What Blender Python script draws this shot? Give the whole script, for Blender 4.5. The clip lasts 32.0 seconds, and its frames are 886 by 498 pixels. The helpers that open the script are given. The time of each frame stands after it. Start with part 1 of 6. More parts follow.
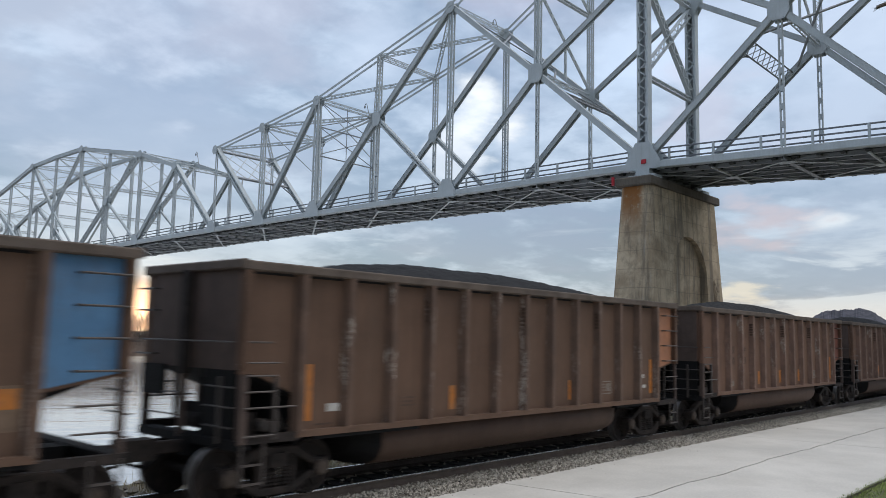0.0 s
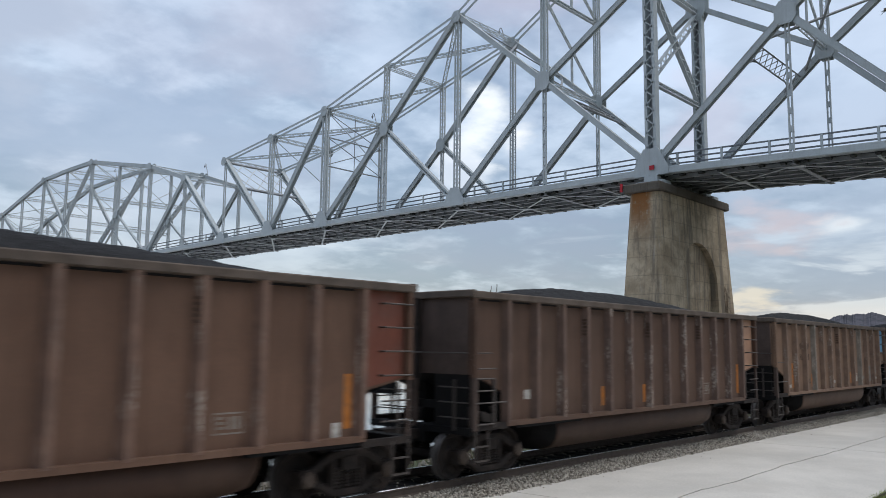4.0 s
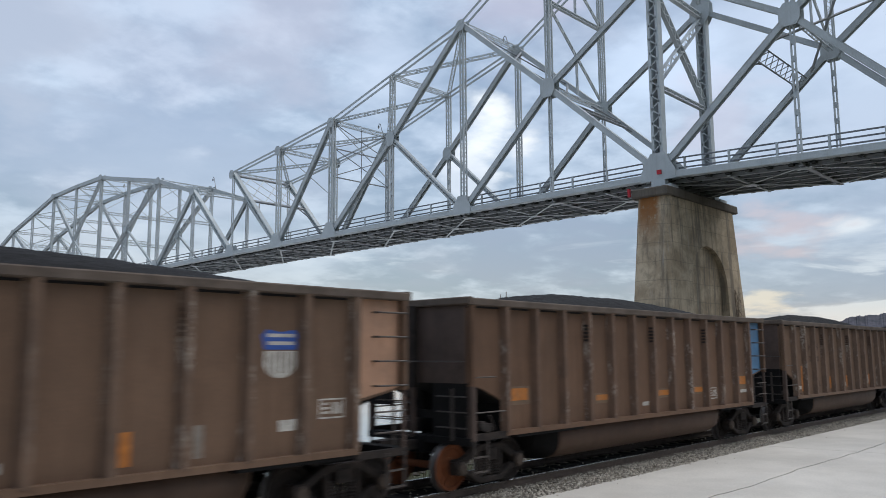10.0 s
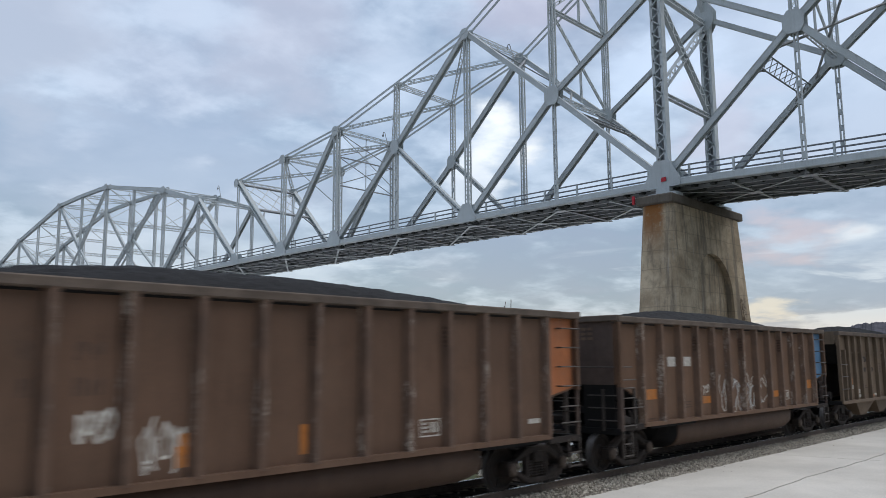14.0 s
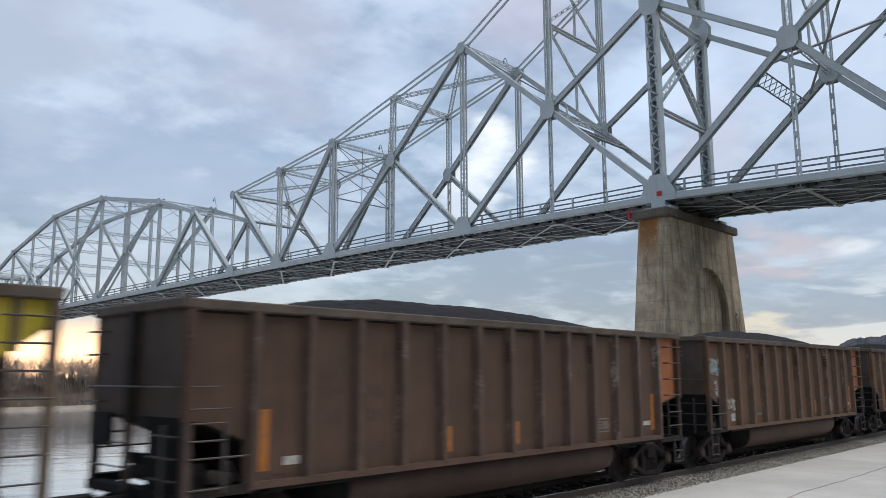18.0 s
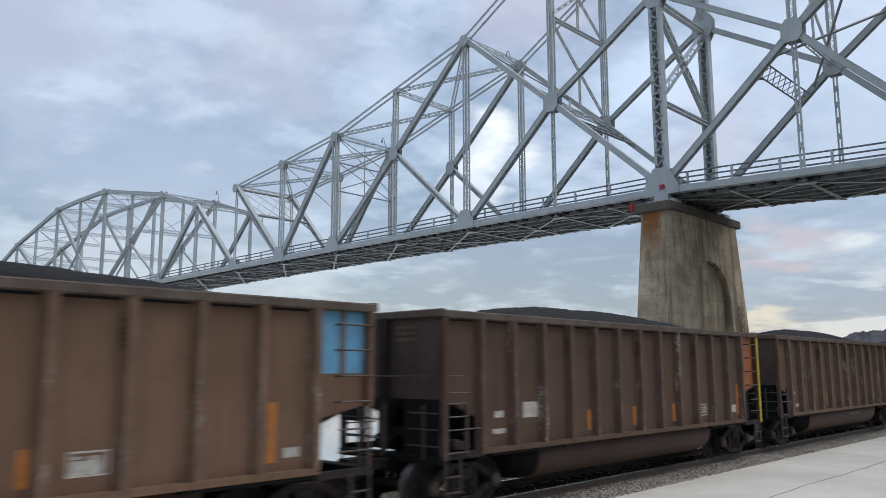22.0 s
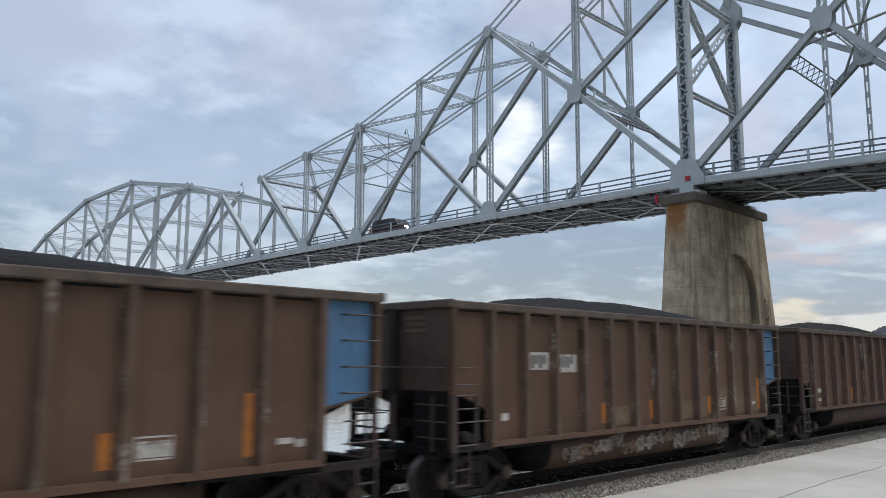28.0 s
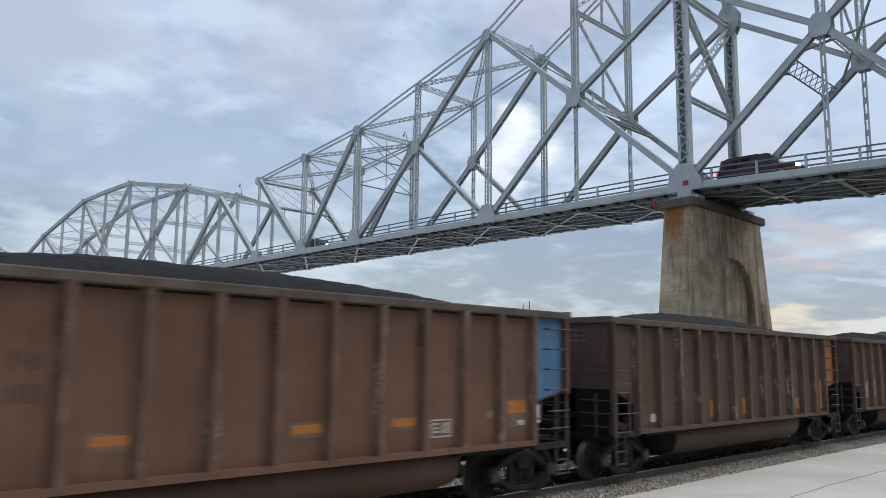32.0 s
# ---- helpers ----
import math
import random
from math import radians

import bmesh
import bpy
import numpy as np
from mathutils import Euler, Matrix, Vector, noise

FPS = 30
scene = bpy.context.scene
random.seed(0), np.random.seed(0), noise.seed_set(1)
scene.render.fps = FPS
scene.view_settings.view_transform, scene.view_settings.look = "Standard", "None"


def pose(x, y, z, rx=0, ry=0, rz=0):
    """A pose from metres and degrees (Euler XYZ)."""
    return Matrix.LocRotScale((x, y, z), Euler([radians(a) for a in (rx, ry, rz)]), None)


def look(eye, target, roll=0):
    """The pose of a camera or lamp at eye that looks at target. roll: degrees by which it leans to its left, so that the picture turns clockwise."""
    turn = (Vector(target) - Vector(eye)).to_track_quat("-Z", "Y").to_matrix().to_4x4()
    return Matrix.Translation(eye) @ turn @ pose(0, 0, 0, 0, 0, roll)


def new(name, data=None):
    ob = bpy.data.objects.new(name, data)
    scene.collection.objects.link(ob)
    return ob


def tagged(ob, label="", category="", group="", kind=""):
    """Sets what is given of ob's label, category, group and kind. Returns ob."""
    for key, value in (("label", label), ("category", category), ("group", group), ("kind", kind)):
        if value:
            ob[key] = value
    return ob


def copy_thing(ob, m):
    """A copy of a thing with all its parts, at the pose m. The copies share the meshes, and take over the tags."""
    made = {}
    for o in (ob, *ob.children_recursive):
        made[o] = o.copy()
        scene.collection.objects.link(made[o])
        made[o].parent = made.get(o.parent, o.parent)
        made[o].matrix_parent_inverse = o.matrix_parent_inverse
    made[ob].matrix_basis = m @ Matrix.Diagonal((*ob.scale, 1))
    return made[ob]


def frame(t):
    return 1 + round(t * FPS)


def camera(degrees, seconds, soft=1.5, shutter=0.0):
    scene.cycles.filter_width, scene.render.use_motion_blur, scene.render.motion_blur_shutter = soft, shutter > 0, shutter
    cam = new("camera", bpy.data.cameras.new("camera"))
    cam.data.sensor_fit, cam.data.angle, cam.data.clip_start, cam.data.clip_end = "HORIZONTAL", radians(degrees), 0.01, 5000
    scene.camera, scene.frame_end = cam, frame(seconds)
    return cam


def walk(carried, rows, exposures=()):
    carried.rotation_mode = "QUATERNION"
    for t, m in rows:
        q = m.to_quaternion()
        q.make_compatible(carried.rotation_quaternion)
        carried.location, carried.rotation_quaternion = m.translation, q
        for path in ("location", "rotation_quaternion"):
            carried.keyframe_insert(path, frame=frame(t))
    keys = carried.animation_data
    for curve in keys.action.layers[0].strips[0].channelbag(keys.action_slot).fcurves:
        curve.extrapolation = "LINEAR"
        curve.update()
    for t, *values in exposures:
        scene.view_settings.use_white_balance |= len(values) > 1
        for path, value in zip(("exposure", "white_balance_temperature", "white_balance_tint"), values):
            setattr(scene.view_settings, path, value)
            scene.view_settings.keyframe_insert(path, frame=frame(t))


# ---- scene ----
# World: x runs along the railway, y across it to the river, z up from the rail heads.
EYE = (0.0, 0.0, 2.68)
# seconds, turn from the railway towards the river, tilt up, lean to the right (degrees)
TURNS = [(0, 42.006, 6.380, -1.277), (0.5, 42.087, 6.397, -1.229), (1, 42.087, 6.461, -1.123), (1.5, 42.076, 6.565, -1.177), (2,
         42.201, 6.677, -1.170), (2.5, 42.356, 6.757, -1.186), (3, 42.525, 6.823, -0.977), (3.5, 42.607, 6.895, -0.757), (5.5,
         42.839, 7.408, -0.621), (6, 42.795, 7.509, -0.270), (6.5, 42.661, 7.531, 0.157), (7, 42.697, 7.589, 0.394), (7.5, 42.887,
         7.657, 0.545), (8, 43.023, 7.637, 0.555), (8.5, 43.078, 7.593, 0.553), (9, 43.090, 7.620, 0.632), (9.5, 43.119, 7.643,
         0.517), (10, 43.291, 7.628, 0.306), (10.5, 43.430, 7.721, 0.252), (11, 43.498, 7.855, 0.367), (11.5, 43.434, 7.933,
         0.541), (12, 43.383, 7.988, 0.531), (12.5, 43.474, 7.973, 0.325), (13, 43.561, 8.039, 0.287), (13.5, 43.608, 8.183,
         0.330), (14, 43.624, 8.216, 0.408), (14.5, 43.694, 8.282, 0.610), (16.5, 43.298, 8.798, -0.009), (17, 43.356, 8.931,
         0.093), (17.5, 43.408, 9.115, 0.127), (18, 43.303, 9.154, 0.207), (18.5, 43.248, 9.116, 0.183), (19, 43.299, 9.032,
         0.033), (19.5, 43.370, 8.868, -0.051), (20, 43.381, 8.803, 0.037), (20.5, 43.359, 8.782, 0.172), (21, 43.301, 8.782,
         0.188), (21.5, 43.297, 8.670, -0.007), (22, 43.492, 8.660, 0.132), (22.5, 43.948, 8.561, 0.331), (23, 44.541, 8.041,
         0.329), (23.5, 45.134, 7.274, 0.323), (24, 45.458, 6.826, 0.100), (24.5, 45.627, 6.686, -0.005), (25, 45.565, 6.894,
         -0.084), (25.5, 45.451, 7.263, -0.113), (27.5, 45.210, 7.957, -0.162), (28, 45.198, 8.038, -0.259), (28.5, 45.205, 8.117,
         -0.327), (29, 45.206, 8.168, -0.369), (29.5, 45.145, 8.218, -0.281), (30, 45.035, 8.219, -0.186), (30.5, 45.013, 8.205,
         -0.306), (31, 45.044, 8.158, -0.425), (31.5, 45.060, 8.185, -0.541), (32, 45.033, 8.235, -0.635)]
cam = camera(58.99, 32.0, soft=0.5, shutter=0.4)


def sight(yaw, tilt, lean):
    a, b = radians(yaw), radians(tilt)
    way = Vector((math.cos(a) * math.cos(b), math.sin(a) * math.cos(b), math.sin(b)))
    return look(EYE, Vector(EYE) + way, -lean)


walk(cam, [(t, sight(a, b, c)) for t, a, b, c in TURNS])

# ---------------------------------------------------------------- light
SUN_AZ, SUN_EL = 66.0, 2.6
sun_way = Vector((math.cos(radians(SUN_AZ)) * math.cos(radians(SUN_EL)), math.sin(radians(SUN_AZ)) * math.cos(radians(SUN_EL)), math.sin(radians(SUN_EL))))


class Nodes:
    """Short hand for node trees."""

    def __init__(self, tree):
        self.tree = tree
        tree.nodes.clear()

    def add(self, kind, op="", clamp=False, **inputs):
        n = self.tree.nodes.new(kind)
        if kind in ("ShaderNodeMath", "ShaderNodeVectorMath"):
            n.operation = op
        if kind == "ShaderNodeMath":
            n.use_clamp = clamp
        if kind == "ShaderNodeMix":
            n.data_type, n.blend_type = "RGBA", op
        if kind == "ShaderNodeMapRange":
            n.interpolation_type = "SMOOTHSTEP"
        for key, value in inputs.items():
            key = int(key[1:]) if key[0] == "i" and key[1:].isdigit() else key.replace("_", " ")
            if isinstance(value, bpy.types.NodeSocket):
                self.tree.links.new(value, n.inputs[key])
            else:
                n.inputs[key].default_value = value
        return n

    def math(self, op, a, b=0.0, clamp=False):
        return self.add("ShaderNodeMath", op, clamp, i0=a, i1=b).outputs[0]

    def mix(self, fac, a, b, blend="MIX"):
        n = self.add("ShaderNodeMix", blend, i0=fac)
        for i, v in ((6, a), (7, b)):
            if isinstance(v, bpy.types.NodeSocket):
                self.tree.links.new(v, n.inputs[i])
            else:
                n.inputs[i].default_value = (*v[:3], 1)
        return n.outputs[2]

    def noise(self, vec, scale, detail=4.0, rough=0.55, dist=0.0):
        n = self.add("ShaderNodeTexNoise", Scale=scale, Detail=detail, Roughness=rough, Distortion=dist)
        if vec is not None:
            self.tree.links.new(vec, n.inputs["Vector"])
        return n.outputs[0]

    def ramp(self, fac, lo, hi, out0=0.0, out1=1.0):
        return self.add("ShaderNodeMapRange", i0=fac, i1=lo, i2=hi, i3=out0, i4=out1).outputs[0]


world = bpy.data.worlds.new("sky")
scene.world = world
world.use_nodes = True
N = Nodes(world.node_tree)
way = N.add("ShaderNodeTexCoord").outputs["Generated"]
sep = N.add("ShaderNodeSeparateXYZ", i0=way)
up = N.math("MAXIMUM", sep.outputs[2], 0.0)
# cloud layer seen in perspective: divide by height
over = N.math("ADD", up, 0.20)
flat = N.add("ShaderNodeCombineXYZ", i0=N.math("DIVIDE", sep.outputs[0], over), i1=N.math("DIVIDE", sep.outputs[1], over), i2=0.3).outputs[0]
big = N.noise(flat, 1.1, 5.0, 0.5, 0.1)
fine = N.noise(flat, 3.6, 6.0, 0.52, 0.1)
tint = N.noise(flat, 1.5, 3.0, 0.5)
wisp = N.noise(flat, 11.0, 6.0, 0.55, 0.2)
mass = N.math("ADD", N.math("ADD", N.math("MULTIPLY", big, 0.47), N.math("MULTIPLY", fine, 0.38)), N.math("MULTIPLY", wisp, 0.15))
cloud = N.mix(N.ramp(mass, 0.435, 0.57), (0.285, 0.385, 0.55), (0.545, 0.66, 0.835))
cloud = N.mix(N.math("MULTIPLY", N.ramp(mass, 0.56, 0.68), 0.45), cloud, (0.73, 0.84, 1.0))
cloud = N.mix(N.math("MULTIPLY", N.ramp(tint, 0.46, 0.64), 0.28), cloud, (0.51, 0.53, 0.67))
# banks and thin places of the cloud cover: azimuth, height, reach, flattening, colour, strength
wide = N.math("MULTIPLY", N.math("ARCTAN2", sep.outputs[1], sep.outputs[0]), 57.3)
rise = N.math("MULTIPLY", N.math("ARCSINE", sep.outputs[2]), 57.3)
thread = N.noise(N.add("ShaderNodeCombineXYZ", i0=N.math("MULTIPLY", sep.outputs[0], 2.2), i1=N.math("MULTIPLY", sep.outputs[1], 2.2), i2=N.math("MULTIPLY", sep.outputs[2], 15.0)).outputs[0], 1.6, 6.0, 0.55, 0.35)
BANKS = ((15, 21, 17, 1.1, (0.60, 0.72, 0.91), 0.7), (29, 20, 7, 1.4, (0.67, 0.82, 1.04), 0.7), (66, 14.5, 13, 2.2, (0.31, 0.405, 0.58), 0.75), (56, 23, 8, 1.2, (0.54, 0.56, 0.69), 0.5), (72, 21, 9, 1.2, (0.47, 0.53, 0.665), 0.75), (60, 10, 16, 2.2, (0.42, 0.52, 0.70), 0.5),
         (38, 26, 7, 1.3, (0.55, 0.54, 0.68), 0.6), (23, 15.5, 6, 1.5, (0.60, 0.595, 0.73), 0.5), (47, 20, 5, 1.4, (0.63, 0.745, 0.93), 0.6), (36, 7.4, 12, 3.0, (0.315, 0.39, 0.56), 0.85),
         (14, 5.6, 15, 2.6, (0.37, 0.465, 0.64), 0.85), (15.6, 8.0, 2.4, 2.6, (0.84, 0.93, 1.03), 0.9), (20.8, 3.4, 2.2, 2.4, (0.98, 0.90, 0.76), 0.65), (19.5, 8.0, 5, 2.6, (0.72, 0.60, 0.66), 0.6), (40.0, 16.4, 3.0, 1.0, (0.98, 1.04, 1.08), 0.95), (37.2, 15.2, 2.2, 1.2, (0.98, 1.02, 1.06), 0.95), (41.5, 12.5, 2.2, 1.0, (0.80, 0.88, 1.0), 0.7))
for az, el, reach, squash, shade, force in BANKS:
    da = N.math("SUBTRACT", wide, float(az))
    de = N.math("MULTIPLY", N.math("SUBTRACT", rise, float(el)), squash)
    d = N.math("SQRT", N.math("ADD", N.math("MULTIPLY", da, da), N.math("MULTIPLY", de, de)))
    d = N.math("ADD", d, N.math("MULTIPLY", N.math("SUBTRACT", fine, 0.5), reach * 2.6 + 3.0))
    cloud = N.mix(N.math("MULTIPLY", N.ramp(d, reach, reach * 0.15), force), cloud, shade)
# clearer streaks low over the horizon
low = N.math("MULTIPLY", N.ramp(up, 0.17, 0.08), N.ramp(thread, 0.545, 0.635))
cloud = N.mix(N.math("MULTIPLY", low, 0.7), cloud, (0.80, 0.90, 1.02))
rim = N.math("MULTIPLY", N.ramp(up, 0.075, 0.025), N.ramp(thread, 0.44, 0.58))
cloud = N.mix(N.math("MULTIPLY", rim, 0.25), cloud, (1.0, 0.92, 0.76))
# the cover is thicker towards the horizon
cloud = N.mix(1.0, cloud, N.mix(N.ramp(rise, 4.0, 19.0), (0.885, 0.86, 0.86), (1.122, 1.09, 1.077)), "MULTIPLY")
aim = N.add("ShaderNodeVectorMath", "DOT_PRODUCT", i0=way, i1=sun_way).outputs["Value"]
warm = N.math("MULTIPLY", N.ramp(aim, 0.955, 0.995), N.ramp(up, 0.080, 0.035))
cloud = N.mix(N.math("MULTIPLY", warm, 0.9), cloud, (1.02, 0.68, 0.45))
glow = N.math("MULTIPLY", N.ramp(aim, 0.93, 1.0), N.ramp(up, 0.068, 0.022))
cloud = N.mix(glow, cloud, (1.7, 0.95, 0.55), "ADD")
sky = N.add("ShaderNodeTexSky")
sky.sky_type, sky.sun_disc, sky.sun_elevation, sky.sun_rotation = "NISHITA", False, radians(SUN_EL), radians(90 - SUN_AZ)
sky.air_density, sky.dust_density, sky.ozone_density = 1.0, 0.03, 1.6
haze = N.add("ShaderNodeBackground", i0=sky.outputs[0], Strength=0.05)
veil = N.add("ShaderNodeBackground", i0=cloud, Strength=0.96)
both = N.add("ShaderNodeAddShader", i0=haze.outputs[0], i1=veil.outputs[0])
N.add("ShaderNodeOutputWorld", Surface=both.outputs[0])

# light that the cloud cover scatters from high up
sun = new("sun", bpy.data.lights.new("sun", "SUN"))
sun.data.energy, sun.data.angle, sun.data.color = 2.0, radians(60), (1.0, 0.97, 0.94)
sun.matrix_world = look((34, -30, 88), (0, 0, 0))
scene.view_settings.exposure = -0.06


# ---------------------------------------------------------------- materials
def material(name, colour, rough=0.7, metal=0.0, vary=0.25, scale=3.0, grain=40.0, bump=0.15, dust=None, dust_amount=0.0, streak=0.0, own=False, gloss=None, film=0.0):
    """A worn surface: colour varied at two scales, dust, streaks that run down, fine relief. own: the colour comes from the object."""
    m = bpy.data.materials.new(name)
    m.use_nodes = True
    n = Nodes(m.node_tree)
    at = n.add("ShaderNodeTexCoord").outputs["Object"]
    base = n.add("ShaderNodeObjectInfo").outputs["Color"] if own else (*colour, 1)
    coarse, small = n.noise(at, scale, 5.0, 0.6, 0.3), n.noise(at, grain, 3.0, 0.6)
    blend = n.math("ADD", n.math("MULTIPLY", coarse, 0.65), n.math("MULTIPLY", small, 0.35))
    dark = n.mix(1.0, base, (1 - vary,) * 3, "MULTIPLY")
    light = n.mix(1.0, base, (1 + vary,) * 3, "MULTIPLY")
    col = n.mix(n.ramp(blend, 0.3, 0.7), dark, light)
    if streak:
        run = n.add("ShaderNodeMapping", i0=at, Scale=(5.0, 5.0, 0.35)).outputs[0]
        s = n.ramp(n.noise(run, 1.6, 5.0, 0.65), 0.48, 0.72)
        col = n.mix(n.math("MULTIPLY", s, streak), col, n.mix(1.0, base, (0.45, 0.36, 0.30), "MULTIPLY"))
    if dust:
        d = n.ramp(n.noise(at, scale * 0.7, 6.0, 0.7), 0.42, 0.75)
        col = n.mix(n.math("MULTIPLY", d, dust_amount), col, dust)
    relief = n.add("ShaderNodeBump", Strength=bump, Distance=0.02, Height=blend)
    shade = n.add("ShaderNodeBsdfPrincipled", Base_Color=col, Sheen_Weight=film, Sheen_Roughness=0.45, Sheen_Tint=(0.66, 0.46, 0.34, 1), Metallic=metal, Specular_IOR_Level=gloss or (0.5 if rough < 0.5 or metal else 0.22), Normal=relief.outputs[0], Roughness=n.ramp(small, 0.2, 0.8, max(0.05, rough - 0.12), min(1, rough + 0.12)))
    n.add("ShaderNodeOutputMaterial", Surface=shade.outputs[0])
    return m


def glowing(name, colour, strength):
    m = bpy.data.materials.new(name)
    m.use_nodes = True
    n = Nodes(m.node_tree)
    e = n.add("ShaderNodeEmission", Color=(*colour, 1), Strength=strength)
    n.add("ShaderNodeOutputMaterial", Surface=e.outputs[0])
    return m


def rib_material():
    """Body paint with scuffs down to pale primer on the proud faces."""
    m = bpy.data.materials.new("scuffed_rib_paint")
    m.use_nodes = True
    n = Nodes(m.node_tree)
    at = n.add("ShaderNodeTexCoord").outputs["Object"]
    own = n.add("ShaderNodeObjectInfo")
    shift = n.add("ShaderNodeVectorMath", "ADD", i0=at, i1=n.add("ShaderNodeCombineXYZ", i2=n.math("MULTIPLY", own.outputs["Random"], 40.0)).outputs[0]).outputs[0]
    base = own.outputs["Color"]
    col = n.mix(n.ramp(n.noise(shift, 2.2, 5, 0.65), 0.35, 0.66), n.mix(1.0, base, (0.72, 0.72, 0.73), "MULTIPLY"), n.mix(1.0, base, (1.04, 1.04, 1.04), "MULTIPLY"))
    run = n.add("ShaderNodeMapping", i0=shift, Scale=(3.0, 3.0, 0.8)).outputs[0]
    scuff = n.math("MULTIPLY", n.ramp(n.noise(run, 1.5, 6, 0.7), 0.53, 0.64), n.ramp(n.noise(shift, 16, 4, 0.7), 0.40, 0.58))
    col = n.mix(n.math("MULTIPLY", scuff, n.ramp(own.outputs["Random"], 0.0, 1.0, 0.25, 0.85)), col, (0.34, 0.29, 0.24))
    relief = n.add("ShaderNodeBump", Strength=0.2, Distance=0.02, Height=n.noise(shift, 14, 5, 0.7))
    b = n.add("ShaderNodeBsdfPrincipled", Base_Color=col, Roughness=0.75, Sheen_Weight=0.12, Sheen_Roughness=0.45, Sheen_Tint=(0.66, 0.46, 0.34, 1), Normal=relief.outputs[0])
    n.add("ShaderNodeOutputMaterial", Surface=b.outputs[0])
    return m


DUST = (0.15, 0.115, 0.09)
BODY = material("weathered_car_paint", (0.1, 0.07, 0.05), 0.70, 0, 0.22, 0.9, 25, 0.12, (0.13, 0.098, 0.070), 0.14, 0.40, own=True, gloss=0.28, film=0.10)
PANEL = material("painted_end_panel", (0.1, 0.07, 0.05), 0.6, 0, 0.12, 2.0, 30, 0.1, (0.12, 0.10, 0.085), 0.35, 0.25, own=True)
TOPRAIL = material("dusty_top_chord", (0.105, 0.080, 0.063), 0.8, 0, 0.35, 2.0, 30, 0.2, (0.17, 0.14, 0.12), 0.3)
# sooty black, lowered further to hold the shade under and between cars
SOOT_SHADE = material("sooty_shade_black_steel", (0.008, 0.0072, 0.007), 0.85, 0.0, 0.3, 3, 30, 0.2)
GREASE = material("rusty_truck_casting", (0.022, 0.017, 0.0145), 0.8, 0.0, 0.4, 6, 40, 0.25, (0.075, 0.053, 0.042), 0.35)
HUB = material("dusty_bearing_cap", (0.060, 0.044, 0.034), 0.75, 0, 0.3, 8, 40, 0.2, DUST, 0.4)
RUST = material("fresh_orange_rust", (0.17, 0.055, 0.022), 0.8, 0, 0.3, 5, 30, 0.2)
TREAD = material("polished_wheel_steel", (0.13, 0.12, 0.115), 0.45, 0.6, 0.2, 6, 40, 0.05)
COAL = material("crushed_coal", (0.013, 0.0125, 0.013), 0.85, 0, 0.5, 8, 35, 1.0)
IRON = material("grab_iron", (0.060, 0.047, 0.040), 0.5, 0.1, 0.2, 5, 30, 0.1)
RIB = rib_material()
VENT = material("vent_slot", (0.035, 0.026, 0.022), 0.8, 0, 0.2, 5, 30, 0.05)
WHITE = material("faded_white_paint", (0.47, 0.44, 0.39), 0.7, 0, 0.3, 9, 40, 0.05, DUST, 0.55)
ORANGE = material("reflective_orange_stripe", (0.41, 0.142, 0.029), 0.5, 0, 0.25, 8, 40, 0.05, (0.2, 0.13, 0.08), 0.6)
YELLOW = material("yellow_paint", (0.50, 0.38, 0.04), 0.5, 0, 0.2, 5, 40, 0.05, DUST, 0.25)
STENCIL = material("dark_stencil_paint", (0.03, 0.028, 0.03), 0.7, 0, 0.2, 8, 40, 0.05)
BLUEMARK = material("blue_emblem_paint", (0.04, 0.09, 0.30), 0.6, 0, 0.2, 8, 40, 0.05)
TEAL = material("teal_mark", (0.05, 0.32, 0.30), 0.6, 0, 0.2, 8, 40, 0.05)
SILVER = material("aluminium_paint_spray", (0.36, 0.38, 0.38), 0.6, 0, 0.3, 9, 40, 0.05, DUST, 0.4)

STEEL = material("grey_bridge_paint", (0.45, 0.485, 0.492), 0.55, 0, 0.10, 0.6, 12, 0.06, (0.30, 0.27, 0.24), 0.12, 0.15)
# darker copy of the bridge paint; shade within and under the truss is in it
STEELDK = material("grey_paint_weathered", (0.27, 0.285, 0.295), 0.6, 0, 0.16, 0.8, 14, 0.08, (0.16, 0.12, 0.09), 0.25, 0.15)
# deck concrete kept near black, with the shade of the underside in it
DECK = material("shaded_deck_concrete", (0.050, 0.052, 0.050), 0.85, 0, 0.25, 0.6, 10, 0.15)
CAPCON = material("weathered_pier_cap", (0.120, 0.103, 0.084), 0.9, 0, 0.25, 0.9, 14, 0.25, (0.12, 0.105, 0.09), 0.5, 0.4)
REDPAINT = material("red_marker_paint", (0.42, 0.03, 0.04), 0.5, 0, 0.15, 4, 30, 0.05)
RAILING = material("dark_grey_railing_paint", (0.17, 0.18, 0.195), 0.55, 0, 0.12, 1.5, 20, 0.05)
# track bed kept near black, with the train's shade in its colour
BEDDARK = material("ballast_in_train_shade", (0.016, 0.015, 0.0145), 0.95, 0, 0.5, 6, 30, 0.8)
RAIL = material("rail_steel", (0.10, 0.075, 0.06), 0.6, 0.4, 0.25, 5, 30, 0.1)
RAILTOP = material("polished_rail_head", (0.55, 0.55, 0.56), 0.25, 0.9, 0.1, 5, 30, 0.02)
TIE = material("creosoted_tie", (0.026, 0.022, 0.019), 0.9, 0, 0.3, 4, 30, 0.3)
STONE = material("limestone_ballast", (0.285, 0.25, 0.20), 0.9, 0, 0.35, 3, 25, 0.6)
SLAB = material("old_road_concrete", (0.55, 0.515, 0.46), 0.9, 0, 0.14, 0.35, 18, 0.15, (0.43, 0.395, 0.345), 0.55)
BARK = material("winter_bark", (0.16, 0.13, 0.105), 0.9, 0, 0.3, 3, 20, 0.2)
